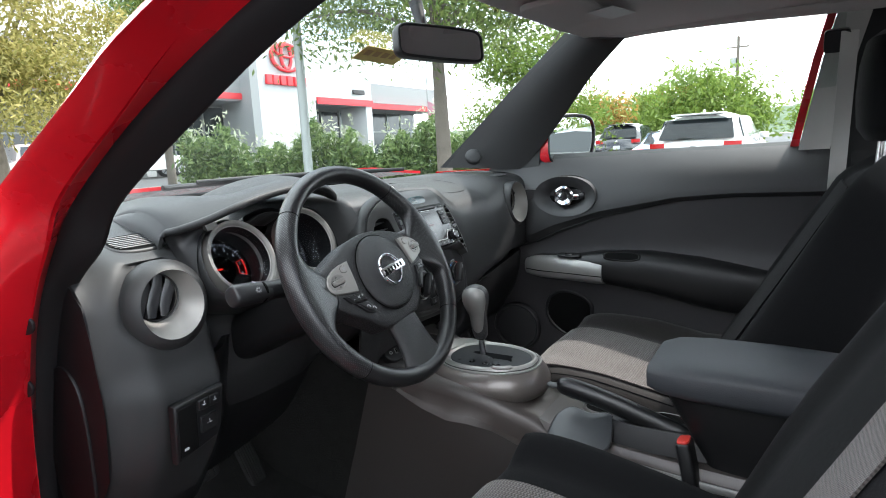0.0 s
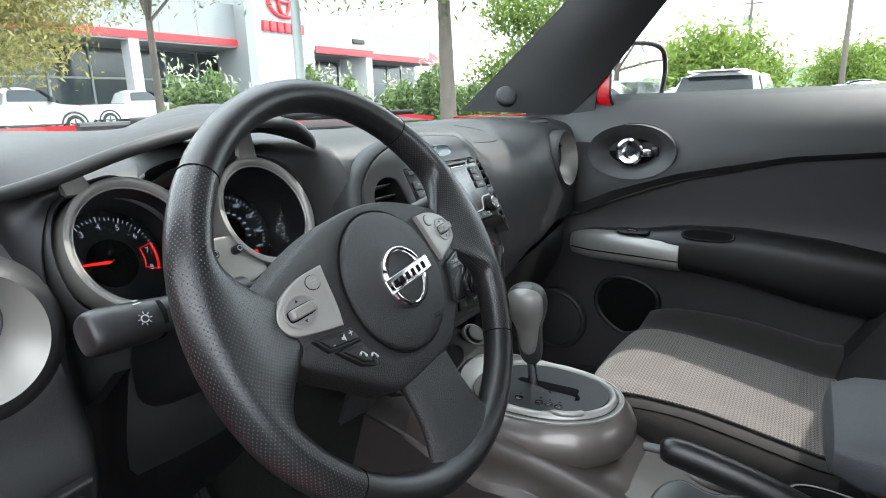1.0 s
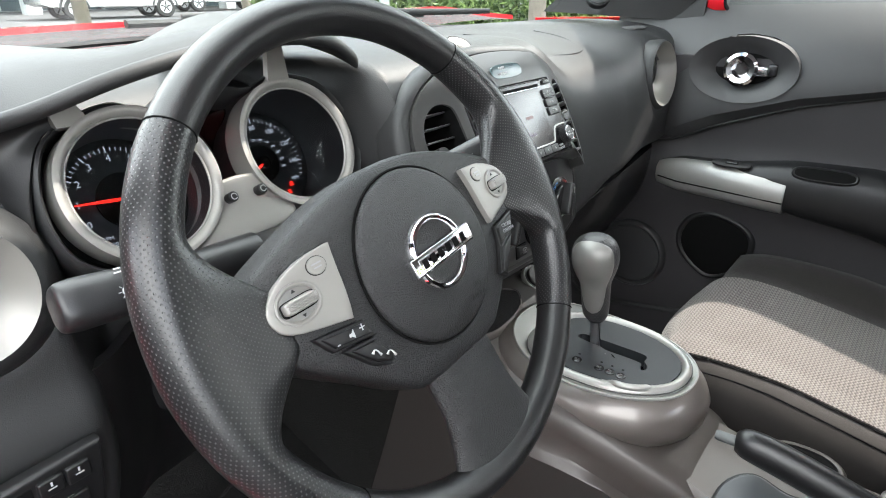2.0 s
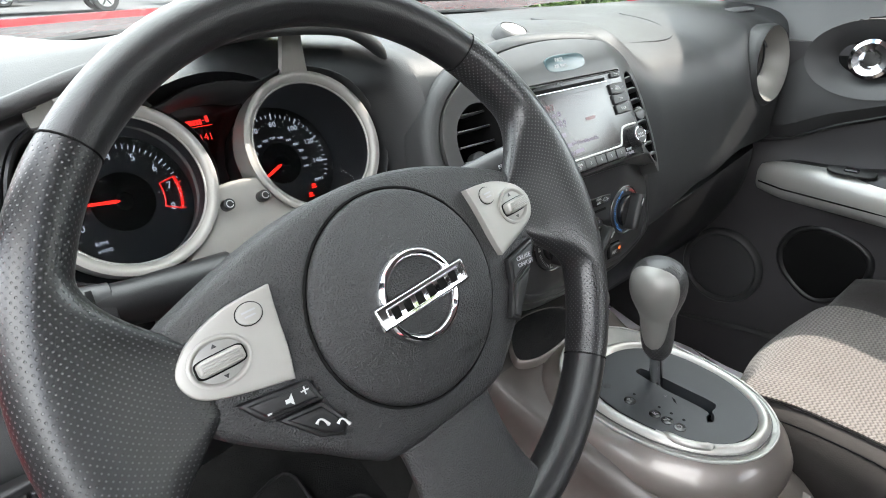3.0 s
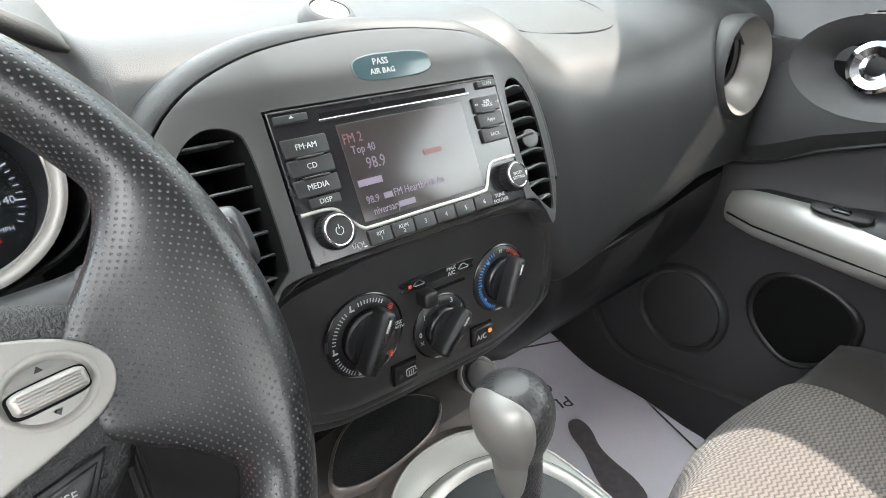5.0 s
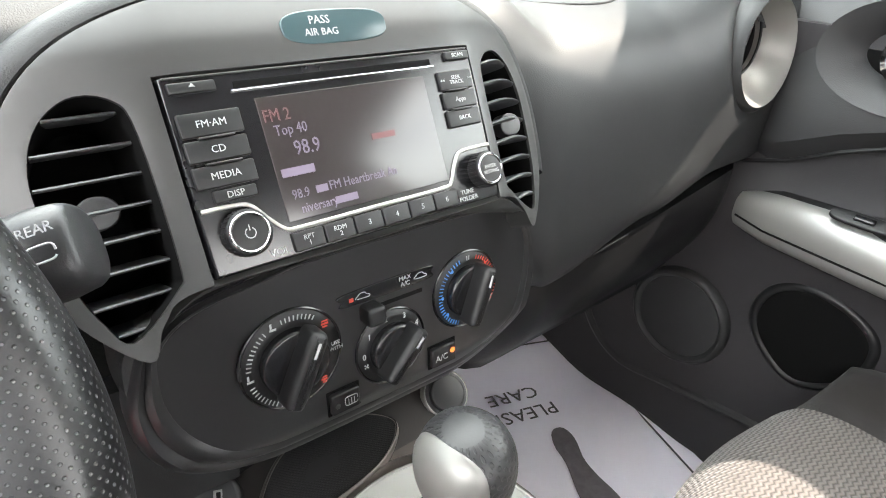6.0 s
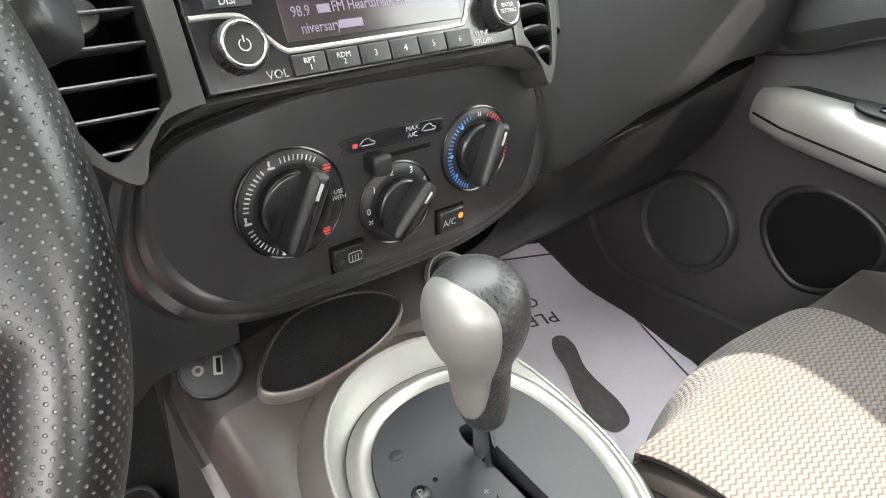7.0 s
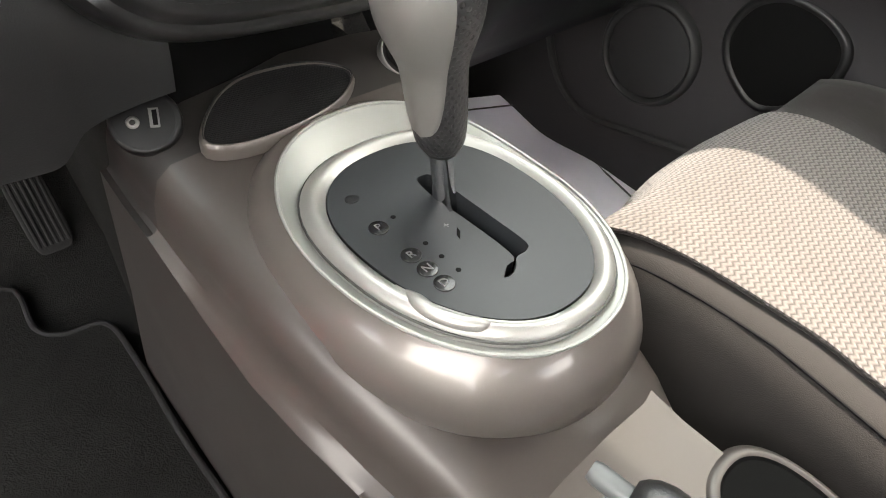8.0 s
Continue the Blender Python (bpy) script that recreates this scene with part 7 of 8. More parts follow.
part_k = part("kick_panel", sheet(lambda u, v: Vector((.645 - .05 * u, .30 + .30 * u, .75 - .40 * v)), 8, 8, .006), BLACK)
tagged(part_k, "black kick panel beside the passenger's feet", "trim", kind="structure")

# pedals, mats, paper
def pedal(x, y, z, w, h, tilt, label):
    p = thing("pedal", label, "pedal", group="pedals")
    m = face_pose(x, y, z, tilt)
    part("pad", pad(oval(0, 0, w / 2, h / 2, 32, 5), m, .010, .003), MATRUB, p)
    for k in range(6):
        part("rib", block(w * .08, h * .8, .003, m @ pose(-w * .36 + w * .144 * k, 0, .0095), .001), MATRUB, p)
    part("arm", tube([m @ Vector((0, h * .2, -.004)), m @ Vector((0, h * .9, -.05)), m @ Vector((0, h * 2.2, -.06))], .008, 8), BLACK, p)


pedal(-.155, .50, .405, .050, .125, 30, "ribbed black rubber accelerator pedal")
pedal(-.330, .46, .480, .095, .065, 35, "ribbed black rubber brake pedal")
mat_o = [(v[0], v[1]) for v in spline([(-.60, .34), (-.40, .36), (-.235, .42), (-.222, .33), (-.20, .300), (-.155, .285), (-.150, .20), (-.153, .08), (-.150, -.10), (-.16, -.26), (-.40, -.28), (-.60, -.26), (-.63, 0)], 70, True)]
fm = thing("floor_mat", "dark carpet floor mat with sewn edge on the driver's side", "floor mat")
part("mat", pad(mat_o, Matrix.Translation((0, 0, .357)), .008, .003), CARPET, fm)
part("edging", tube([Vector((x, y, .364)) for x, y in mat_o] + [Vector((*mat_o[0], .364))], .0038, 8), MATRUB, fm, "sewn edge")
paper = thing("paper_mat", "white printed paper mat with a shoe print on the passenger floor", "paper mat")
pm = Matrix.Translation((.44, .125, .374)) @ pose(0, 0, 0, 2, 0, -18)


def paper_pt(u, v):
    x, y = -.20 + .40 * u, -.28 + .56 * v
    bend = .10 * max(0, y - .16) ** 1.5 * 12 * .35
    return pm @ Vector((x, y, .004 * math.sin(x * 17 + y * 9) + .003 * math.sin(y * 31) + bend))


part("sheet", sheet(paper_pt, 24, 30, .0012), PAPER, paper)


def on_paper(x, y, lift=.0022):
    return paper_pt((x + .20) / .40, (y + .28) / .56) + Vector((0, 0, lift))


part("border", tube([on_paper(a, b) for a, b in oval(0, 0, .165, .245, 60, 9)] + [on_paper(.165, 0)], .0016, 6), INK, paper)
sole = [(v[0], v[1]) for v in spline([(.0, -.12), (.03, -.105), (.036, -.06), (.026, -.01), (.020, .03), (.026, .075), (.016, .105), (-.008, .105), (-.02, .075), (-.018, .03), (-.030, -.03), (-.034, -.08), (-.02, -.112)], 44, True)]
def shoe(cx, cy, flip):
    o = [(cx + flip * x * .84, cy + y * .84) for x, y in sole]
    c0, c1 = sum(p[0] for p in o) / len(o), sum(p[1] for p in o) / len(o)
    part("shoe_print", loft([[on_paper(c0 + (x - c0) * s, c1 + (y - c1) * s, .0026) for x, y in ccw(o)] for s in (1, .75, .5, .2)], cap0=False), SHOEINK, paper, "printed dark shoe sole")


shoe(.002, -.046, 1)
for txt, y in (("PLEASE", .092), ("CARE", .138)):
    lettering(txt, .040, Matrix.Translation(on_paper(-.03, y, .0028)) @ pose(0, 0, 0, 2, 0, 162), INK, paper)
bars([(0, 0, .12, .008), (-.02, -.016, .08, .008)], Matrix.Translation(on_paper(.02, -.205, .0028)) @ pose(0, 0, 0, 1, 0, 162), INK, paper)

# ---- outside: car park, planting, buildings, vehicles ----
def ground_z(x, y):
    return .0145 * max(0, min(40, y - 5)) + .002 * max(0, min(60, x - 15))


ASPHALT = mat("asphalt", (0.062, 0.062, 0.064), 0.9, bump=((60, .5, .01), (300, .4, .004)), vary=.18, vscale=.6)
CONCRETE = mat("concrete", (0.42, 0.41, 0.39), 0.9, bump=((40, .3, .004),), vary=.12, vscale=2)
WHITEWALL = mat("white_cladding", (0.46, 0.47, 0.47), 0.6, vary=.08, vscale=.4)
GREYWALL = mat("grey_cladding", (0.24, 0.25, 0.25), 0.6, vary=.05, vscale=.4)
SIGNRED = mat("red_sign_enamel", (0.62, 0.02, 0.03), 0.4, vary=.04)
SHOPGLASS = mat("shop_glass", (0.03, 0.045, 0.05), 0.08, vary=.3, vscale=.5)
METALGREY = mat("galvanised_post", (0.30, 0.32, 0.31), 0.55, .5, vary=.1, vscale=3)
GRASS = mat("grass", (0.10, 0.15, 0.035), 0.95, bump=((30, 1, .05),), vary=.35, vscale=3)
BARK = mat("bark", (0.13, 0.11, 0.09), 0.95, bump=((25, .8, .02), (90, .5, .006)), vary=.3, vscale=6)
AUTOGLASS = mat("tinted_auto_glass", (0.018, 0.024, 0.026), 0.05, vary=.2, vscale=3)
TYRE = mat("tyre", (0.02, 0.02, 0.02), 0.85, vary=.1)
RIMS = mat("alloy_rim", (0.45, 0.45, 0.46), 0.35, .8)
TAIL = mat("red_tail_lamp", (0.42, 0.012, 0.015), 0.2)
LAMPCLEAR = mat("clear_lamp", (0.6, 0.62, 0.64), 0.15)
DARKTRIM = mat("dark_bumper", (0.02, 0.02, 0.021), 0.6, vary=.1)


def leaf_mat(name, dark, light):
    m = bpy.data.materials.new(name)
    m.use_nodes = True
    t = m.node_tree
    b = t.nodes["Principled BSDF"]
    g = t.nodes.new("ShaderNodeNewGeometry")
    r = t.nodes.new("ShaderNodeValToRGB")
    r.color_ramp.elements[0].color, r.color_ramp.elements[1].color = (*dark, 1), (*light, 1)
    t.links.new(g.outputs["Random Per Island"], r.inputs["Fac"])
    t.links.new(r.outputs["Color"], b.inputs["Base Color"])
    b.inputs["Roughness"].default_value = .55
    b.inputs["Specular IOR Level"].default_value = .3
    tr = t.nodes.new("ShaderNodeBsdfTranslucent")
    t.links.new(r.outputs["Color"], tr.inputs["Color"])
    mx = t.nodes.new("ShaderNodeMixShader")
    mx.inputs["Fac"].default_value = .4
    t.links.new(b.outputs["BSDF"], mx.inputs[1])
    t.links.new(tr.outputs["BSDF"], mx.inputs[2])
    t.links.new(mx.outputs["Shader"], t.nodes["Material Output"].inputs["Surface"])
    return m


LEAF = leaf_mat("locust_leaves", (.065, .110, .026), (.19, .24, .068))
LEAFY = leaf_mat("yellowing_leaves", (.14, .14, .03), (.34, .30, .098))
LEAFG = leaf_mat("dark_hedge_leaves", (.055, .100, .034), (.20, .27, .10))
LEAFO = leaf_mat("orange_leaves", (.22, .12, .03), (.45, .30, .08))
LEAFB = leaf_mat("bright_leaves", (.09, .15, .022), (.205, .275, .056))
LEAFW = leaf_mat("pale_leaf_tips", (.30, .34, .22), (.55, .58, .45))


def leaf_mesh(name, centres, size, material, seed, droop=.3, long=1.6):
    """Many small folded leaves at the given places, as one mesh."""
    rng = np.random.default_rng(seed)
    c = np.asarray(centres, float)
    n = len(c)
    a = rng.normal(size=(n, 3))
    a[:, 2] -= droop
    a /= np.linalg.norm(a, axis=1, keepdims=True)
    b = np.cross(a, rng.normal(size=(n, 3)))
    b /= np.linalg.norm(b, axis=1, keepdims=True) + 1e-9
    s = size * rng.uniform(.6, 1.35, (n, 1))
    v = np.stack([c - a * s * long, c + b * s * .5, c + a * s * long, c - b * s * .5], 1).reshape(-1, 3)
    me = bpy.data.meshes.new(name)
    me.from_pydata([tuple(p) for p in v], [], [(4 * i, 4 * i + 1, 4 * i + 2, 4 * i + 3) for i in range(n)])
    me.materials.append(material)
    return new(name, me)


def tree(label, x, y, h, fork, spread, trunk_r, n, size, material, seed, crown_low=None, group="", lean=(0, 0), clumps=26, flat=.8):
    z0 = ground_z(x, y)
    t = thing("tree", label, "tree", group=group, at=Matrix.Translation((x, y, z0)))
    rnd = random.Random(seed)
    top = Vector((lean[0], lean[1], h * .8))
    pts = spline([(0, 0, -.05), (lean[0] * .1, lean[1] * .1, fork * .5), (lean[0] * .3, lean[1] * .3, fork), (lean[0] * .6, lean[1] * .6, (fork + h * .8) / 2), tuple(top)], 14)
    part("trunk", tube(pts, [trunk_r * (1.25 - .95 * i / 13) for i in range(14)], 10), BARK, t, "brown bark trunk")
    low = fork if crown_low is None else crown_low
    cs, places = [], []
    for k in range(clumps):
        a = 2 * math.pi * (k * .618 + rnd.random() * .2)
        f = rnd.random() ** .6
        zz = low + (h - low) * rnd.random()
        rr = spread * f * (1 - .45 * ((zz - low) / (h - low) - .35) ** 2)
        e = Vector((rr * math.cos(a) + lean[0] * .7, rr * math.sin(a) + lean[1] * .7, zz))
        s = pts[min(13, 7 + int(6 * rnd.random() * min(1, max(.1, (zz - fork) / (h - fork)))))]
        if k < 18:
            mid = s.lerp(e, .55) + Vector((0, 0, .12 * (e - s).length))
            part("limb", tube(spline([s, mid, e], 7), [trunk_r * .42 * (1 - .13 * i) for i in range(7)], 7), BARK, t)
        cs.append(e)
    rng = np.random.default_rng(seed)
    per = n // clumps
    for e in cs:
        r0 = spread * (.24 + .16 * rng.random())
        q = rng.normal(size=(per, 3)) * (r0 * .62, r0 * .62, r0 * .62 * flat)
        places.append(q + np.array(e))
    crown = leaf_mesh("crown", np.concatenate(places), size, material, seed)
    crown.parent = t
    tagged(crown, "loose crown of small leaves", kind="stuff")
    return t


gr = sheet(lambda u, v: Vector(((u - .5) * abs(u - .5) * 2400 + 5, (v - .5) * abs(v - .5) * 2400 + 5, ground_z((u - .5) * abs(u - .5) * 2400 + 5, (v - .5) * abs(v - .5) * 2400 + 5))), 60, 60)
tagged(part("ground", gr, ASPHALT), "grey asphalt car park ground", "ground", kind="structure")
island = sheet(lambda u, v: (lambda p: Vector((p.x, p.y, ground_z(p.x, p.y) + .16 + .05 * math.sin(u * 9) - .16 * (abs(2 * v - 1) ** 6))))(Vector((4.2, 12.8, 0)).lerp(Vector((12.6, 2.8, 0)), u) + Vector((.76, .65, 0)) * ((v - .5) * 4.2)), 40, 10)
tagged(part("planting_island", island, GRASS), "grassy planting island with a low kerb", "grass", kind="structure")
kerb = [Vector((4.2, 12.8, 0)).lerp(Vector((12.6, 2.8, 0)), k / 20) - Vector((.76, .65, 0)) * 2.15 for k in range(21)]
tagged(part("kerb", tube([Vector((p.x, p.y, ground_z(p.x, p.y) + .07)) for p in kerb], .10, 8), CONCRETE), "pale concrete kerb of the planting island", "kerb", kind="structure")
# bay lines on the asphalt
for k in range(8):
    m = Matrix.Translation((9.5 + 2.75 * k, -3.5, ground_z(9.5 + 2.75 * k, 0) + .005))
    tagged(part("parking_line", prism([(0, 0), (.1, 0), (.1, 5), (0, 5)], m, 0, .004), WHITEINK), "white painted parking bay line on asphalt", "road marking", kind="structure")

# hedge: clumps of leaves on stems
hedge = thing("hedge", "dense dark green hedge with pale shoot tips", "hedge", at=Matrix.Translation((8.6, 7.6, ground_z(8.6, 7.6))))
rng = np.random.default_rng(5)
N = 42000
f = rng.uniform(0, 1, N)
top = 1.45 + .22 * np.sin(f * 23) + .14 * np.sin(f * 61 + 1) + .1 * np.sin(f * 140)
zz = top * rng.uniform(.03, 1, N) ** .6
w = rng.normal(size=N) * .42 * (1.1 - .35 * zz / 1.8)
a0, a1 = np.array((6.75, 10.1)), np.array((12.0, 3.9))
d = (a1 - a0) / np.linalg.norm(a1 - a0)
xy = a0 + (a1 - a0) * f[:, None] + np.stack([-d[1] * w, d[0] * w], 1)
pl3 = np.concatenate([xy - (8.6, 7.6), zz[:, None]], 1)
h1 = leaf_mesh("foliage", pl3, .040, LEAFG, 6, droop=-.3)
h1.parent = hedge
tagged(h1, "dark green leaves", kind="stuff")
f = rng.uniform(0, 1, 1500)
top = 1.50 + .22 * np.sin(f * 23) + .14 * np.sin(f * 61 + 1) + .1 * np.sin(f * 140)
w = rng.normal(size=1500) * .35
xy = a0 + (a1 - a0) * f[:, None] + np.stack([-d[1] * w, d[0] * w], 1) - (8.6, 7.6)
h2 = leaf_mesh("shoot_tips", np.concatenate([xy, (top * rng.uniform(.75, 1.16, 1500))[:, None]], 1), .04, LEAFW, 7, droop=-1)
h2.parent = hedge
tagged(h2, "pale upright shoots", kind="stuff")
for k in range(14):
    p = a0 + (a1 - a0) * (k + .5) / 14 - (8.6, 7.6)
    part("stem", tube([Vector((p[0], p[1], 0)), Vector((p[0] + .1, p[1], .6)), Vector((p[0] + .05, p[1] + .1, 1.2))], [.03, .022, .01], 6), BARK, hedge)

tree("slender locust tree with fine green leaves in the island", 7.33, 4.30, 6.0, 2.75, 2.3, .115, 38000, .033, LEAF, 11, crown_low=2.95, lean=(.2, .3), clumps=30, flat=.5)
tree("locust tree with yellowing drooping leaves", 4.5, 12.4, 6.0, 1.7, 2.3, .13, 36000, .038, LEAFY, 12, crown_low=1.9, lean=(-.2, 0), clumps=34, flat=.5)
tree("small bright green tree beyond the hedge", 14.2, 5.4, 4.4, 1.5, 1.7, .09, 18000, .045, LEAFB, 13, crown_low=1.3)
tree("leafy tree branch above the building's front", 9.5, 14.5, 7.6, 3.0, 2.2, .11, 20000, .042, LEAF, 19, crown_low=4.4)
for x, y, h, sp, mt, sd, lab in ((39, 4.6, 6.0, 4.4, LEAFB, 14, "wide bright green tree across the car park"), (44, 12.5, 5.0, 3.2, LEAFO, 15, "small orange tree across the car park"), (50, 9.5, 6.0, 3.6, LEAFB, 16, "yellow-green tree across the car park"), (58, -3.5, 6.0, 4.5, LEAFB, 17, "green tree at the far side of the car park"), (46, 18.5, 7, 3.5, LEAF, 18, "green tree beside the showroom")):
    tree(lab, x, y, h * .70, 1.0, sp * .85, .16, 9000, .13, mt, sd, crown_low=1.0, group="far trees", clumps=34)

# wooded ridge far off
def ridge(u, v):
    a = radians(-75 + 360 * u)
    d0 = 260 + 60 * v
    n = noise.noise(Vector((u * 96, v * 3, 0))) * 3 + noise.noise(Vector((u * 380, v * 9, 3))) * 2.2
    hgt = (4 + 9 * math.exp(-((u - .208) / .05) ** 2) + 4 * math.sin(u * 26)) * math.sin(math.pi * min(1, v * 1.1) * .55)
    return Vector((d0 * math.cos(a), d0 * math.sin(a), 1 + max(0, hgt + n * (v > .1))))


tagged(part("far_ridge", sheet(ridge, 720, 12), mat("far_woods", (.075, .105, .06), .95, bump=((.35, 1, 2),), vary=.45, vscale=.12)), "low wooded ridge on the horizon", "backdrop", kind="structure")

# showroom
show = thing("showroom", "white car showroom with a red fascia band", "building", at=Matrix.Translation((18.7, 32, .39)))
S = Matrix.Translation((-20, -32, -.39))
part("upper_wall", prism([(-14, 32), (28.9, 32), (28.9, 33), (-14, 33)], S, 5.5, 7.65), GREYWALL, show, "pale grey panelled upper wall")
part("upper_wall", prism([(42.0, 32.4), (56, 32.4), (56, 33.4), (42.0, 33.4)], S, 5.5, 7.2), GREYWALL, show, "pale grey panelled upper wall")
part("fascia", prism([(-14.1, 31.9), (28.9, 31.9), (28.9, 32.02), (-14.1, 32.02)], S, 5.12, 5.52), SIGNRED, show, "red fascia band")
part("fascia", prism([(42.0, 31.9), (56, 31.9), (56, 32.42), (42.0, 32.42)], S, 4.95, 5.4), SIGNRED, show, "red fascia band")
part("fascia", prism([(35.2, 30.9), (42.05, 30.9), (42.05, 31.0), (35.2, 31.0)], S, 5.0, 5.5), SIGNRED, show, "red fascia band")
part("soffit", prism([(-14, 32), (56, 32), (56, 36), (-14, 36)], S, 5.0, 5.12), GREYWALL, show)
part("tower", prism([(28.9, 31), (29.6, 31), (29.6, 34), (28.9, 34)], S, .3, 9.35), GREYWALL, show, "grey edge of the entrance tower")
part("tower_front", prism([(29.6, 31), (42, 31), (42, 33.8), (29.6, 33.8)], S, 5.2, 9.3), WHITEWALL, show, "white entrance tower")
part("tower_leg", prism([(29.6, 31.02), (35.1, 31.02), (35.1, 33.8), (29.6, 33.8)], S, .3, 5.2), WHITEWALL, show)
part("tower_leg", prism([(41.2, 31.02), (42, 31.02), (42, 33.8), (41.2, 33.8)], S, .3, 5.0), WHITEWALL, show)
part("back_wall", prism([(-14, 36), (56, 36), (56, 48), (-14, 48)], S, .2, 7.3), GREYWALL, show)
for k in range(28):
    x0 = -13 + 2.45 * k
    wi = part("window", prism([(x0, 35.9), (x0 + 2.35, 35.9), (x0 + 2.35, 35.98), (x0, 35.98)], S, .5, 4.9), SHOPGLASS, show, "dark shop window")
    part("mullion", prism([(x0 - .06, 35.8), (x0 + .06, 35.8), (x0 + .06, 35.97), (x0 - .06, 35.97)], S, .4, 5.0), METALGREY, wi)
    part("transom", prism([(x0, 35.83), (x0 + 2.4, 35.83), (x0 + 2.4, 35.97), (x0, 35.97)], S, 3.1, 3.22), METALGREY, wi)
for x0 in (-8, 1.5, 11.7, 21.7):
    part("column", prism([(x0 - .3, 31.95), (x0 + .3, 31.95), (x0 + .3, 32.7), (x0 - .3, 32.7)], S, .3, 5.6), WHITEWALL, show, "white column")
for k in range(16):
    part("panel_joint", prism([(-13 + 2.6 * k, 31.98), (-12.97 + 2.6 * k, 31.98), (-12.97 + 2.6 * k, 32.001), (-13 + 2.6 * k, 32.001)], S, 5.55, 7.6), METALGREY, show)
sg = Matrix(((1, 0, 0, -20), (0, 0, -1, -1.05), (0, 1, 0, -.39), (0, 0, 0, 1)))
emb = part("sign_emblem", ring_band(oval(32.25, 8.05, 1.22, .80, 48), oval(32.25, 8.05, 1.50, 1.03, 48), sg, .15, .15, .05, back=.12), SIGNRED, show, "red oval sign")
part("sign_oval", ring_band(oval(32.25, 8.10, .36, .74, 40), oval(32.25, 8.10, .58, .95, 40), sg, .15, .15, .05, back=.12), SIGNRED, emb)
part("sign_oval", ring_band(oval(32.25, 8.45, .86, .30, 40), oval(32.25, 8.45, 1.06, .45, 40), sg, .15, .15, .05, back=.12), SIGNRED, emb)
for k in range(6):
    part("sign_bar", block(.50, .66, .18, sg @ pose(30.45 + .66 * k, 6.45, 0), .03), SIGNRED, show)
part("small_sign", block(1.5, .35, .1, sg @ pose(40.2, 6.1, 0), .03), DARKTRIM, show)


# vehicles
def wheel_at(parent, m, r=.34, w=.22):
    ty = part("wheel", tube([m @ Vector((0, -w / 2, 0)), m @ Vector((0, -w / 2 + .03, 0)), m @ Vector((0, w / 2 - .03, 0)), m @ Vector((0, w / 2, 0))], [r - .03, r, r, r - .03], 24), TYRE, parent, "black tyre")
    part("rim", tube([m @ Vector((0, s * (w / 2 + .006), 0)) for s in (-1, 1)], r * .62, 20), RIMS, ty)
    for k in range(5):
        part("spoke", block(.05, r * .52, .02, m @ pose(0, 0, 0, 90, 0, 0) @ pose(0, 0, w / 2 + .003, 0, 0, 72 * k) @ pose(0, r * .3, 0), .01), DARKTRIM, ty)


def car(label, m, length, width, height, paint, profile, glass, category="car", wheel_r=.34, roofrack=False):
    """A parked car: nose along +x of m, resting on z 0. profile: (x share, z share) round the side; glass: side window outline."""
    c = thing("parked_car", label, category, group="parked cars", at=m)
    L, W, H = length, width, height

    def ring(side, s, zi):
        return [Vector(((px_ - .5) * L * (1 - .02 * abs(s)), side, pz * H)) for px_, pz in profile]
    rings = []
    for k in range(13):
        u = -1 + 2 * k / 12
        row = []
        for px_, pz in profile:
            tum = .24 * max(0, pz - .55) / .45
            row.append(Vector(((px_ - .5) * L * (1 - .02 * u * u - .045 * u ** 6), u * W / 2 * (1 - tum), pz * H * (1 - (.02 * u * u + .085 * u ** 4 * max(0, (pz - .7) / .3))) if pz > .25 else pz * H)))
        rings.append(row)
    part("body", loft(rings), paint, c, "painted body")
    for sgn in (-1, 1):
        gw = []
        for px_, pz in glass:
            tum = .24 * max(0, pz - .55) / .45
            gw.append(Vector(((px_ - .5) * L, sgn * (W / 2 * (1 - tum) + .004), pz * H)))
        inn = [Vector((p.x, p.y - sgn * .03, p.z)) for p in gw]
        part("side_window", loft([gw, inn]), AUTOGLASS, c, "dark side glass")
    return c


def screen_panel(c, L, W, H, x0, z0, x1, z1, w0, w1, name, label, out):
    pts0 = [Vector(((x0 - .5) * L + out, u * W / 2 * w0, z0 * H)) for u in (-1, -.6, 0, .6, 1)]
    pts1 = [Vector(((x1 - .5) * L + out, u * W / 2 * w1, z1 * H - .01 * abs(u))) for u in (-1, -.6, 0, .6, 1)]
    bm = loft([pts0, [a.lerp(b, .5) + Vector((out * .6, 0, .004)) for a, b in zip(pts0, pts1)], pts1], closed=False)
    bmesh.ops.solidify(bm, geom=bm.faces[:], thickness=.012)
    part(name, bm, AUTOGLASS, c, label)


SUV_P = [(0.015, .20), (0.0, .34), (0.01, .50), (0.045, .62), (0.10, .80), (0.14, .94), (0.22, .985), (0.42, 1.0), (0.56, .975), (0.70, .70), (0.74, .655), (0.93, .58), (0.985, .48), (1.0, .34), (0.98, .20), (0.9, .13), (0.1, .13)]
SUV_G = [(0.13, .66), (0.17, .90), (0.30, .93), (0.52, .92), (0.655, .68)]
SED_P = [(0.015, .24), (0.0, .40), (0.01, .60), (0.16, .68), (0.26, .92), (0.36, .99), (0.46, 1.0), (0.54, .97), (0.70, .67), (0.74, .64), (0.94, .54), (0.99, .42), (1.0, .30), (0.97, .18), (0.9, .14), (0.1, .14)]
SED_G = [(0.22, .70), (0.30, .92), (0.45, .945), (0.54, .92), (0.67, .69)]


def paint(name, col, rough=.25, metal=0.0):
    return mat(name, col, rough, metal, vary=.03, coat=1.0)


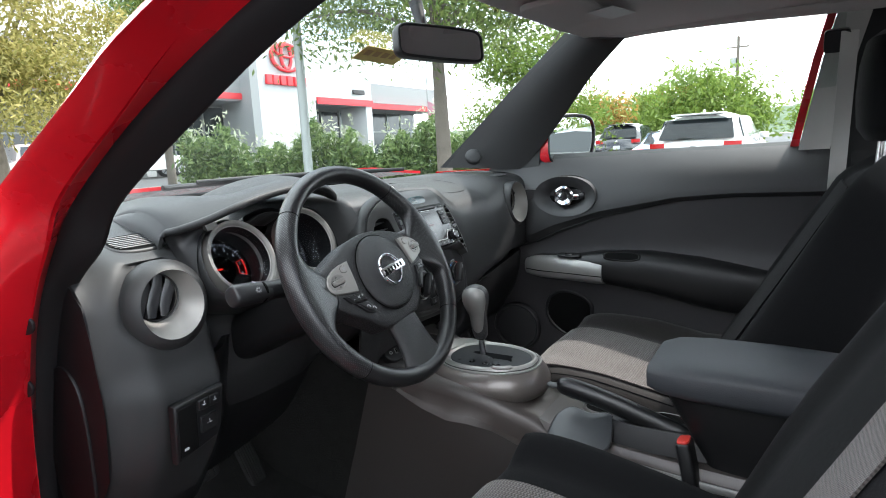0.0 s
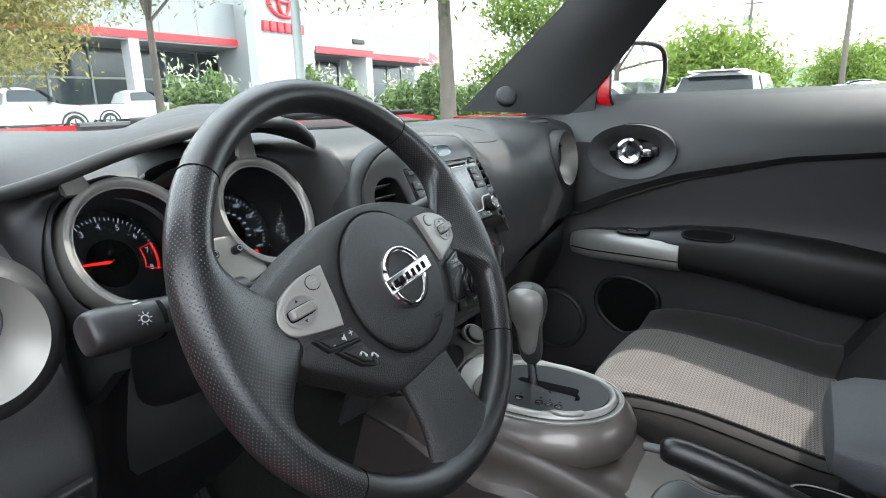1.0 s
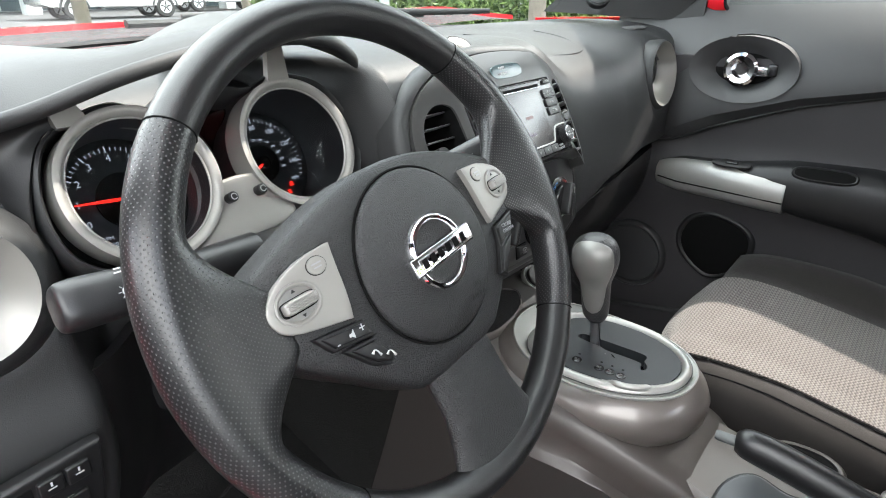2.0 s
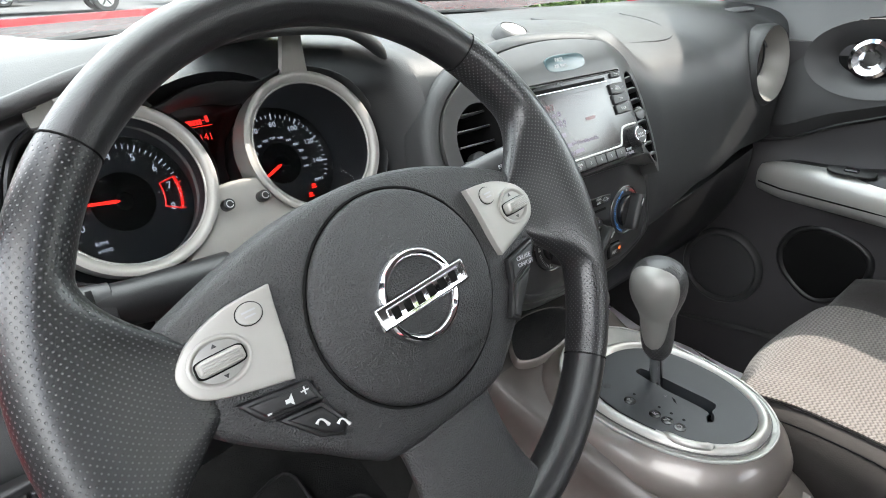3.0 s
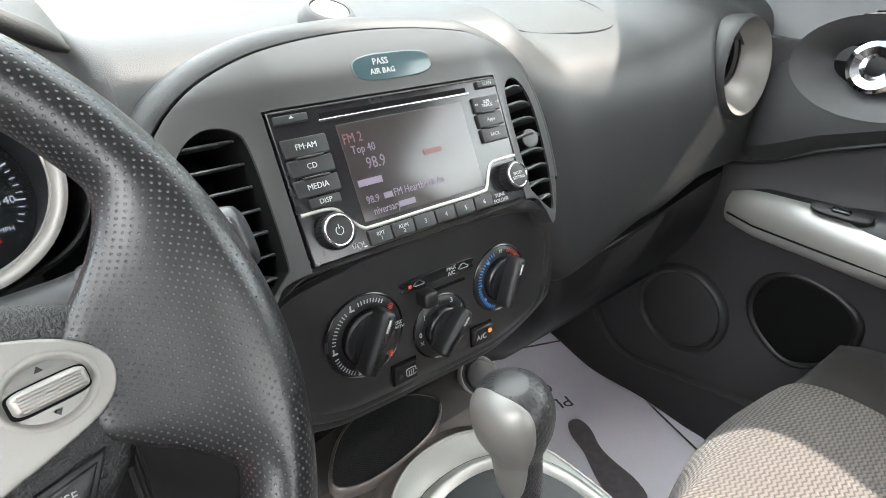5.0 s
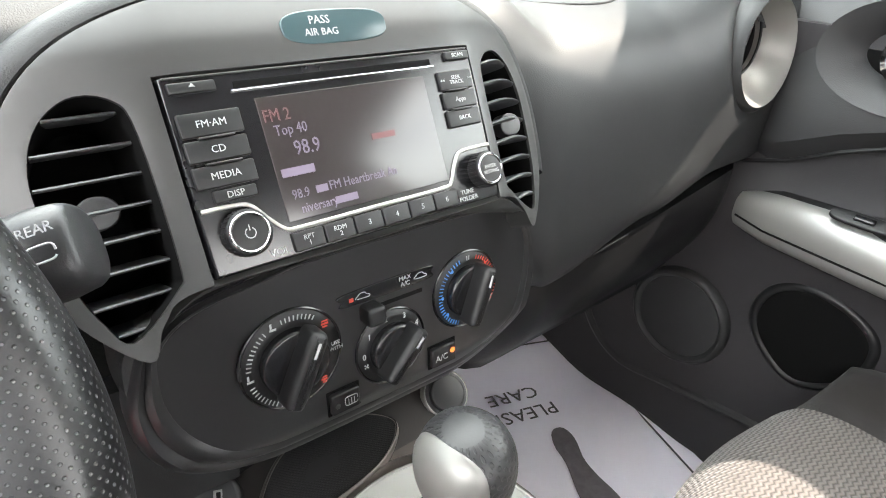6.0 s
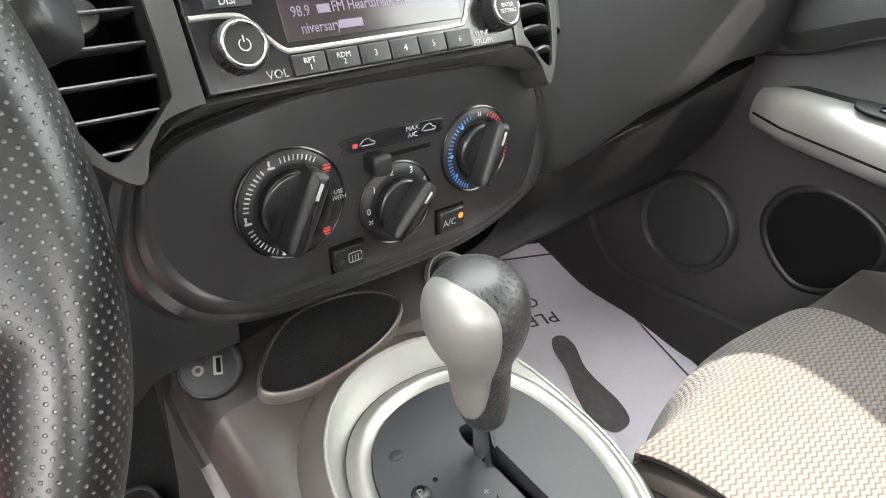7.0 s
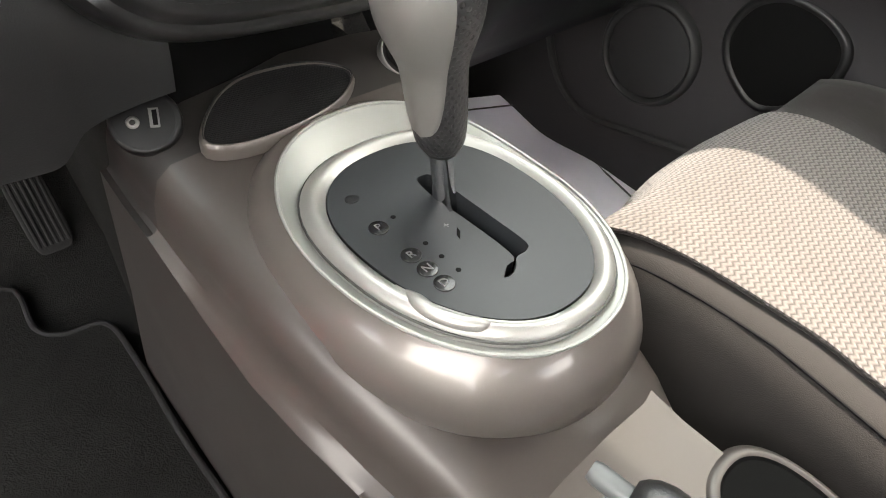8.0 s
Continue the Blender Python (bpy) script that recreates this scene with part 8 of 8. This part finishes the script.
def suv(label, x, y, turn, col, dims=(4.55, 1.84, 1.68)):
    L, W, H = dims
    m = Matrix.Translation((x, y, ground_z(x, y))) @ pose(0, 0, 0, 0, 0, turn)
    c = car(label, m, L, W, H, col, SUV_P, SUV_G)
    screen_panel(c, L, W, H, .050, .655, .128, .905, .80, .70, "rear_window", "dark rear window", -.012)
    screen_panel(c, L, W, H, .735, .675, .585, .945, .82, .72, "windscreen", "dark windscreen", .012)
    part("spoiler", block(.22, W * .60, .028, Matrix.Translation((-.372 * L, 0, .948 * H)) @ pose(0, 0, 0, 0, 8, 0), .013), col, c)
    for sg_ in (-1, 1):
        tl = part("tail_lamp", loft([[Vector((-.5 * L + .035 + .02 * q, sg_ * (W / 2 * f_), zq * H)) for zq in (.54, .565, .595, .62)] for q, f_ in ((.5, .62), (.9, .72), (1.6, .84), (4.5, .965))], closed=False), TAIL, c, "slim red tail lamp")
        part("lamp_glass", block(.02, .09, .05, Matrix.Translation((-.478 * L, sg_ * W * .405, .555 * H)), .01), TAIL, tl)
        wheel_at(c, Matrix.Translation((.31 * L, sg_ * W * .43, .34)))
        wheel_at(c, Matrix.Translation((-.30 * L, sg_ * W * .43, .34)))
        part("door_mirror", block(.12, .20, .14, Matrix.Translation((.16 * L, sg_ * (W / 2 + .06), .63 * H)), .04), col, c)
    part("bumper", block(.10, W * .9, .28, Matrix.Translation((-.497 * L, 0, .20 * H)), .04), DARKTRIM, c)
    part("badge", disc(0, 0, .055, Matrix.Translation((-.497 * L, 0, .575 * H)) @ pose(0, 0, 0, 0, -90, 0), .01, .003, 20), CHROME, c)
    part("plate", block(.012, .30, .15, Matrix.Translation((-.505 * L, 0, .40 * H)), .004), WHITEWALL, c)
    part("rear_wiper", tube([Vector((-.462 * L, 0, .66 * H)), Vector((-.452 * L, .16, .68 * H)), Vector((-.45 * L, .34, .675 * H))], .012, 6), DARKTRIM, c)
    part("antenna", block(.14, .03, .05, Matrix.Translation((-.25 * L, 0, .995 * H)), .012), col, c)
    return c


def sedan(label, x, y, turn, col, dims=(4.7, 1.80, 1.44)):
    L, W, H = dims
    m = Matrix.Translation((x, y, ground_z(x, y))) @ pose(0, 0, 0, 0, 0, turn)
    c = car(label, m, L, W, H, col, SED_P, SED_G)
    screen_panel(c, L, W, H, .165, .69, .30, .955, .78, .68, "rear_window", "dark rear window", -.012)
    screen_panel(c, L, W, H, .735, .66, .565, .965, .80, .70, "windscreen", "dark windscreen", .012)
    for sg_ in (-1, 1):
        part("tail_lamp", block(.05, .36, .14, Matrix.Translation((-.488 * L, sg_ * W * .36, .50 * H)), .02), TAIL, c)
        part("head_lamp", block(.10, .34, .13, Matrix.Translation((.470 * L, sg_ * W * .36, .40 * H)), .03), LAMPCLEAR, c)
        wheel_at(c, Matrix.Translation((.31 * L, sg_ * W * .43, .32)), .32)
        wheel_at(c, Matrix.Translation((-.29 * L, sg_ * W * .43, .32)), .32)
    return c


def pickup(label, x, y, turn, col, dims=(5.7, 1.95, 1.90)):
    L, W, H = dims
    m = Matrix.Translation((x, y, ground_z(x, y))) @ pose(0, 0, 0, 0, 0, turn)
    P = [(0.0, .30), (0.0, .60), (0.02, .625), (0.36, .625), (0.385, .66), (0.41, .93), (0.45, .99), (0.56, 1.0), (0.62, .97), (0.72, .70), (0.76, .655), (0.95, .60), (0.99, .50), (1.0, .34), (0.97, .24), (0.05, .24)]
    G = [(0.425, .70), (0.44, .92), (0.56, .935), (0.615, .91), (0.695, .70)]
    c = car(label, m, L, W, H, col, P, G, "pickup truck")
    screen_panel(c, L, W, H, .752, .675, .638, .945, .80, .70, "windscreen", "dark windscreen", .012)
    part("bed_floor", block(.36 * L, W * .8, .02, Matrix.Translation((-.31 * L, 0, .626 * H)), .005), DARKTRIM, c, "dark open load bed")
    for sg_ in (-1, 1):
        for wx in (.32, -.28):
            wheel_at(c, Matrix.Translation((wx * L, sg_ * W * .44, .39)), .39, .26)
            arch_ = [Vector((wx * L + .50 * math.cos(a), sg_ * (W / 2 - .02), .39 + .50 * math.sin(a))) for a in (radians(18 * k) for k in range(11))]
            part("wheel_arch", tube(arch_, .045, 6), DARKTRIM, c)
        part("head_lamp", block(.12, .36, .2, Matrix.Translation((.470 * L, sg_ * W * .36, .46 * H)), .03), LAMPCLEAR, c)
        part("tail_lamp", block(.05, .14, .36, Matrix.Translation((-.495 * L, sg_ * W * .43, .44 * H)), .02), TAIL, c)
        part("door_mirror", block(.14, .22, .22, Matrix.Translation((.19 * L, sg_ * (W / 2 + .08), .68 * H)), .04), DARKTRIM, c)
        part("sill_step", block(.34 * L, .12, .05, Matrix.Translation((.06 * L, sg_ * W / 2, .40)), .015), DARKTRIM, c)
    return c


WHITEP, SILVERP, BLACKP, BLUEP, REDP = paint("white_paint", (.50, .50, .49)), paint("silver_car_paint", (.24, .24, .23), .3, .4), paint("black_paint", (.012, .013, .016)), paint("blue_paint", (.10, .21, .36), .3, .3), paint("red_paint", (.5, .03, .03))
suv("white SUV parked with its rear to the camera", 14.4, 1.15, -3, WHITEP)
suv("black SUV parked with its rear to the camera", 27.0, 6.1, 0, BLACKP, (4.8, 1.92, 1.84))
sedan("pale blue sedan parked beside the white SUV", 19.4, 2.75, -3, BLUEP)
sedan("white sedan parked in the row", 23.5, -2.0, -3, WHITEP)
sedan("silver sedan parked far along the row", 31, -1.6, -3, SILVERP)
suv("dark SUV parked far along the row", 36, -2.5, -3, BLACKP)
sedan("red sedan parked far along the row", 29, -4.6, -3, REDP)
sedan("white sedan parked far along the row", 41, -3.2, -3, WHITEP)
sedan("silver sedan parked across the lane", 35, 9.5, -3, SILVERP)
pickup("silver pickup truck parked side on", 11.2, 26.3, -4, SILVERP)
pickup("white pickup truck parked side on", 18.6, 30.2, -6, WHITEP)
sedan("silver sedan parked by the showroom", 2.0, 30.5, -4, SILVERP)
pickup("dark blue pickup truck parked side on", 3.6, 24.0, -4, paint("navy_paint", (.03, .04, .09)))
# out of view; added to hold back low sky light from the driver's side
suv("unseen dark SUV added to block sky light at the driver's doorway", -3.5, -.4, 90, BLACKP, (4.8, 1.92, 1.84))
suv("white SUV parked further along the row", -6.4, -.4, 90, WHITEP)
sedan("silver sedan parked behind the row", 5.4, -8.4, 60, SILVERP)
tree("green tree behind the parked row", 7.6, -12.6, 5.6, 1.6, 2.2, .10, 7000, .06, LEAFB, 31, crown_low=1.6)


# posts and lamps
def post(label, x, y, h, r, base=0.0, category="post", arm=False, material=METALGREY):
    z = ground_z(x, y)
    p = thing("lamp_post" if arm else "pole", label, category, at=Matrix.Translation((x, y, z)))
    if base:
        part("base", tube([Vector((0, 0, -.05)), Vector((0, 0, base - .03)), Vector((0, 0, base))], [.30, .30, .27], 20), CONCRETE, p, "round concrete base")
    part("shaft", tube([Vector((0, 0, base)), Vector((0, 0, h))], [r, r * .8], 12), material, p)
    if arm:
        part("arm", block(1.6, .08, .08, Matrix.Translation((0, 0, h)), .02), material, p)
        for s in (-.75, .75):
            part("lamp_head", block(.5, .25, .12, Matrix.Translation((s, 0, h - .02)), .04), material, p)
    return p


post("square grey lamp post on a concrete base in the island", 6.17, 6.19, 8.0, .075, .80, "lamp post", True)
post("slim grey pole behind the trees", 19.2, 8.4, 7.5, .07, 0, "pole")
post("grey twin-arm lamp post across the car park", 58.3, 9.3, 6.7, .08, .6, "lamp post", True)
wood = post("tall wooden utility pole on the horizon", 60, 4.7, 9.6, .16, 0, "utility pole", material=BARK)
part("crossarm", block(.15, 1.8, .15, Matrix.Translation((0, 0, 8.6)), .03), BARK, wood)
part("transformer", tube([Vector((0, .4, 6.9)), Vector((0, .4, 7.8))], .28, 14), METALGREY, wood)
wood2 = post("wooden utility pole at the edge of the car park", 39.1, -1.75, 9.0, .15, 0, "utility pole", material=BARK)
part("crossarm", block(.12, 1.8, .12, Matrix.Translation((0, 0, 8.4)), .03), BARK, wood2)
flag = thing("flag_pole", "flag on a slim pole by the showroom", "flag", at=Matrix.Translation((31.4, 19.6, ground_z(31.4, 19.6))))
part("shaft", tube([Vector((0, 0, 0)), Vector((0, 0, 6))], .04, 8), METALGREY, flag)
part("cloth", sheet(lambda u, v: Vector((-.25 * u, -.75 * u + .1 * math.sin(u * 7), 4.0 - 1.3 * v - .5 * u)), 12, 8, .01), mat("faded_flag_cloth", (.42, .20, .24), .8, vary=.5, vscale=3), flag, "hanging faded flag")
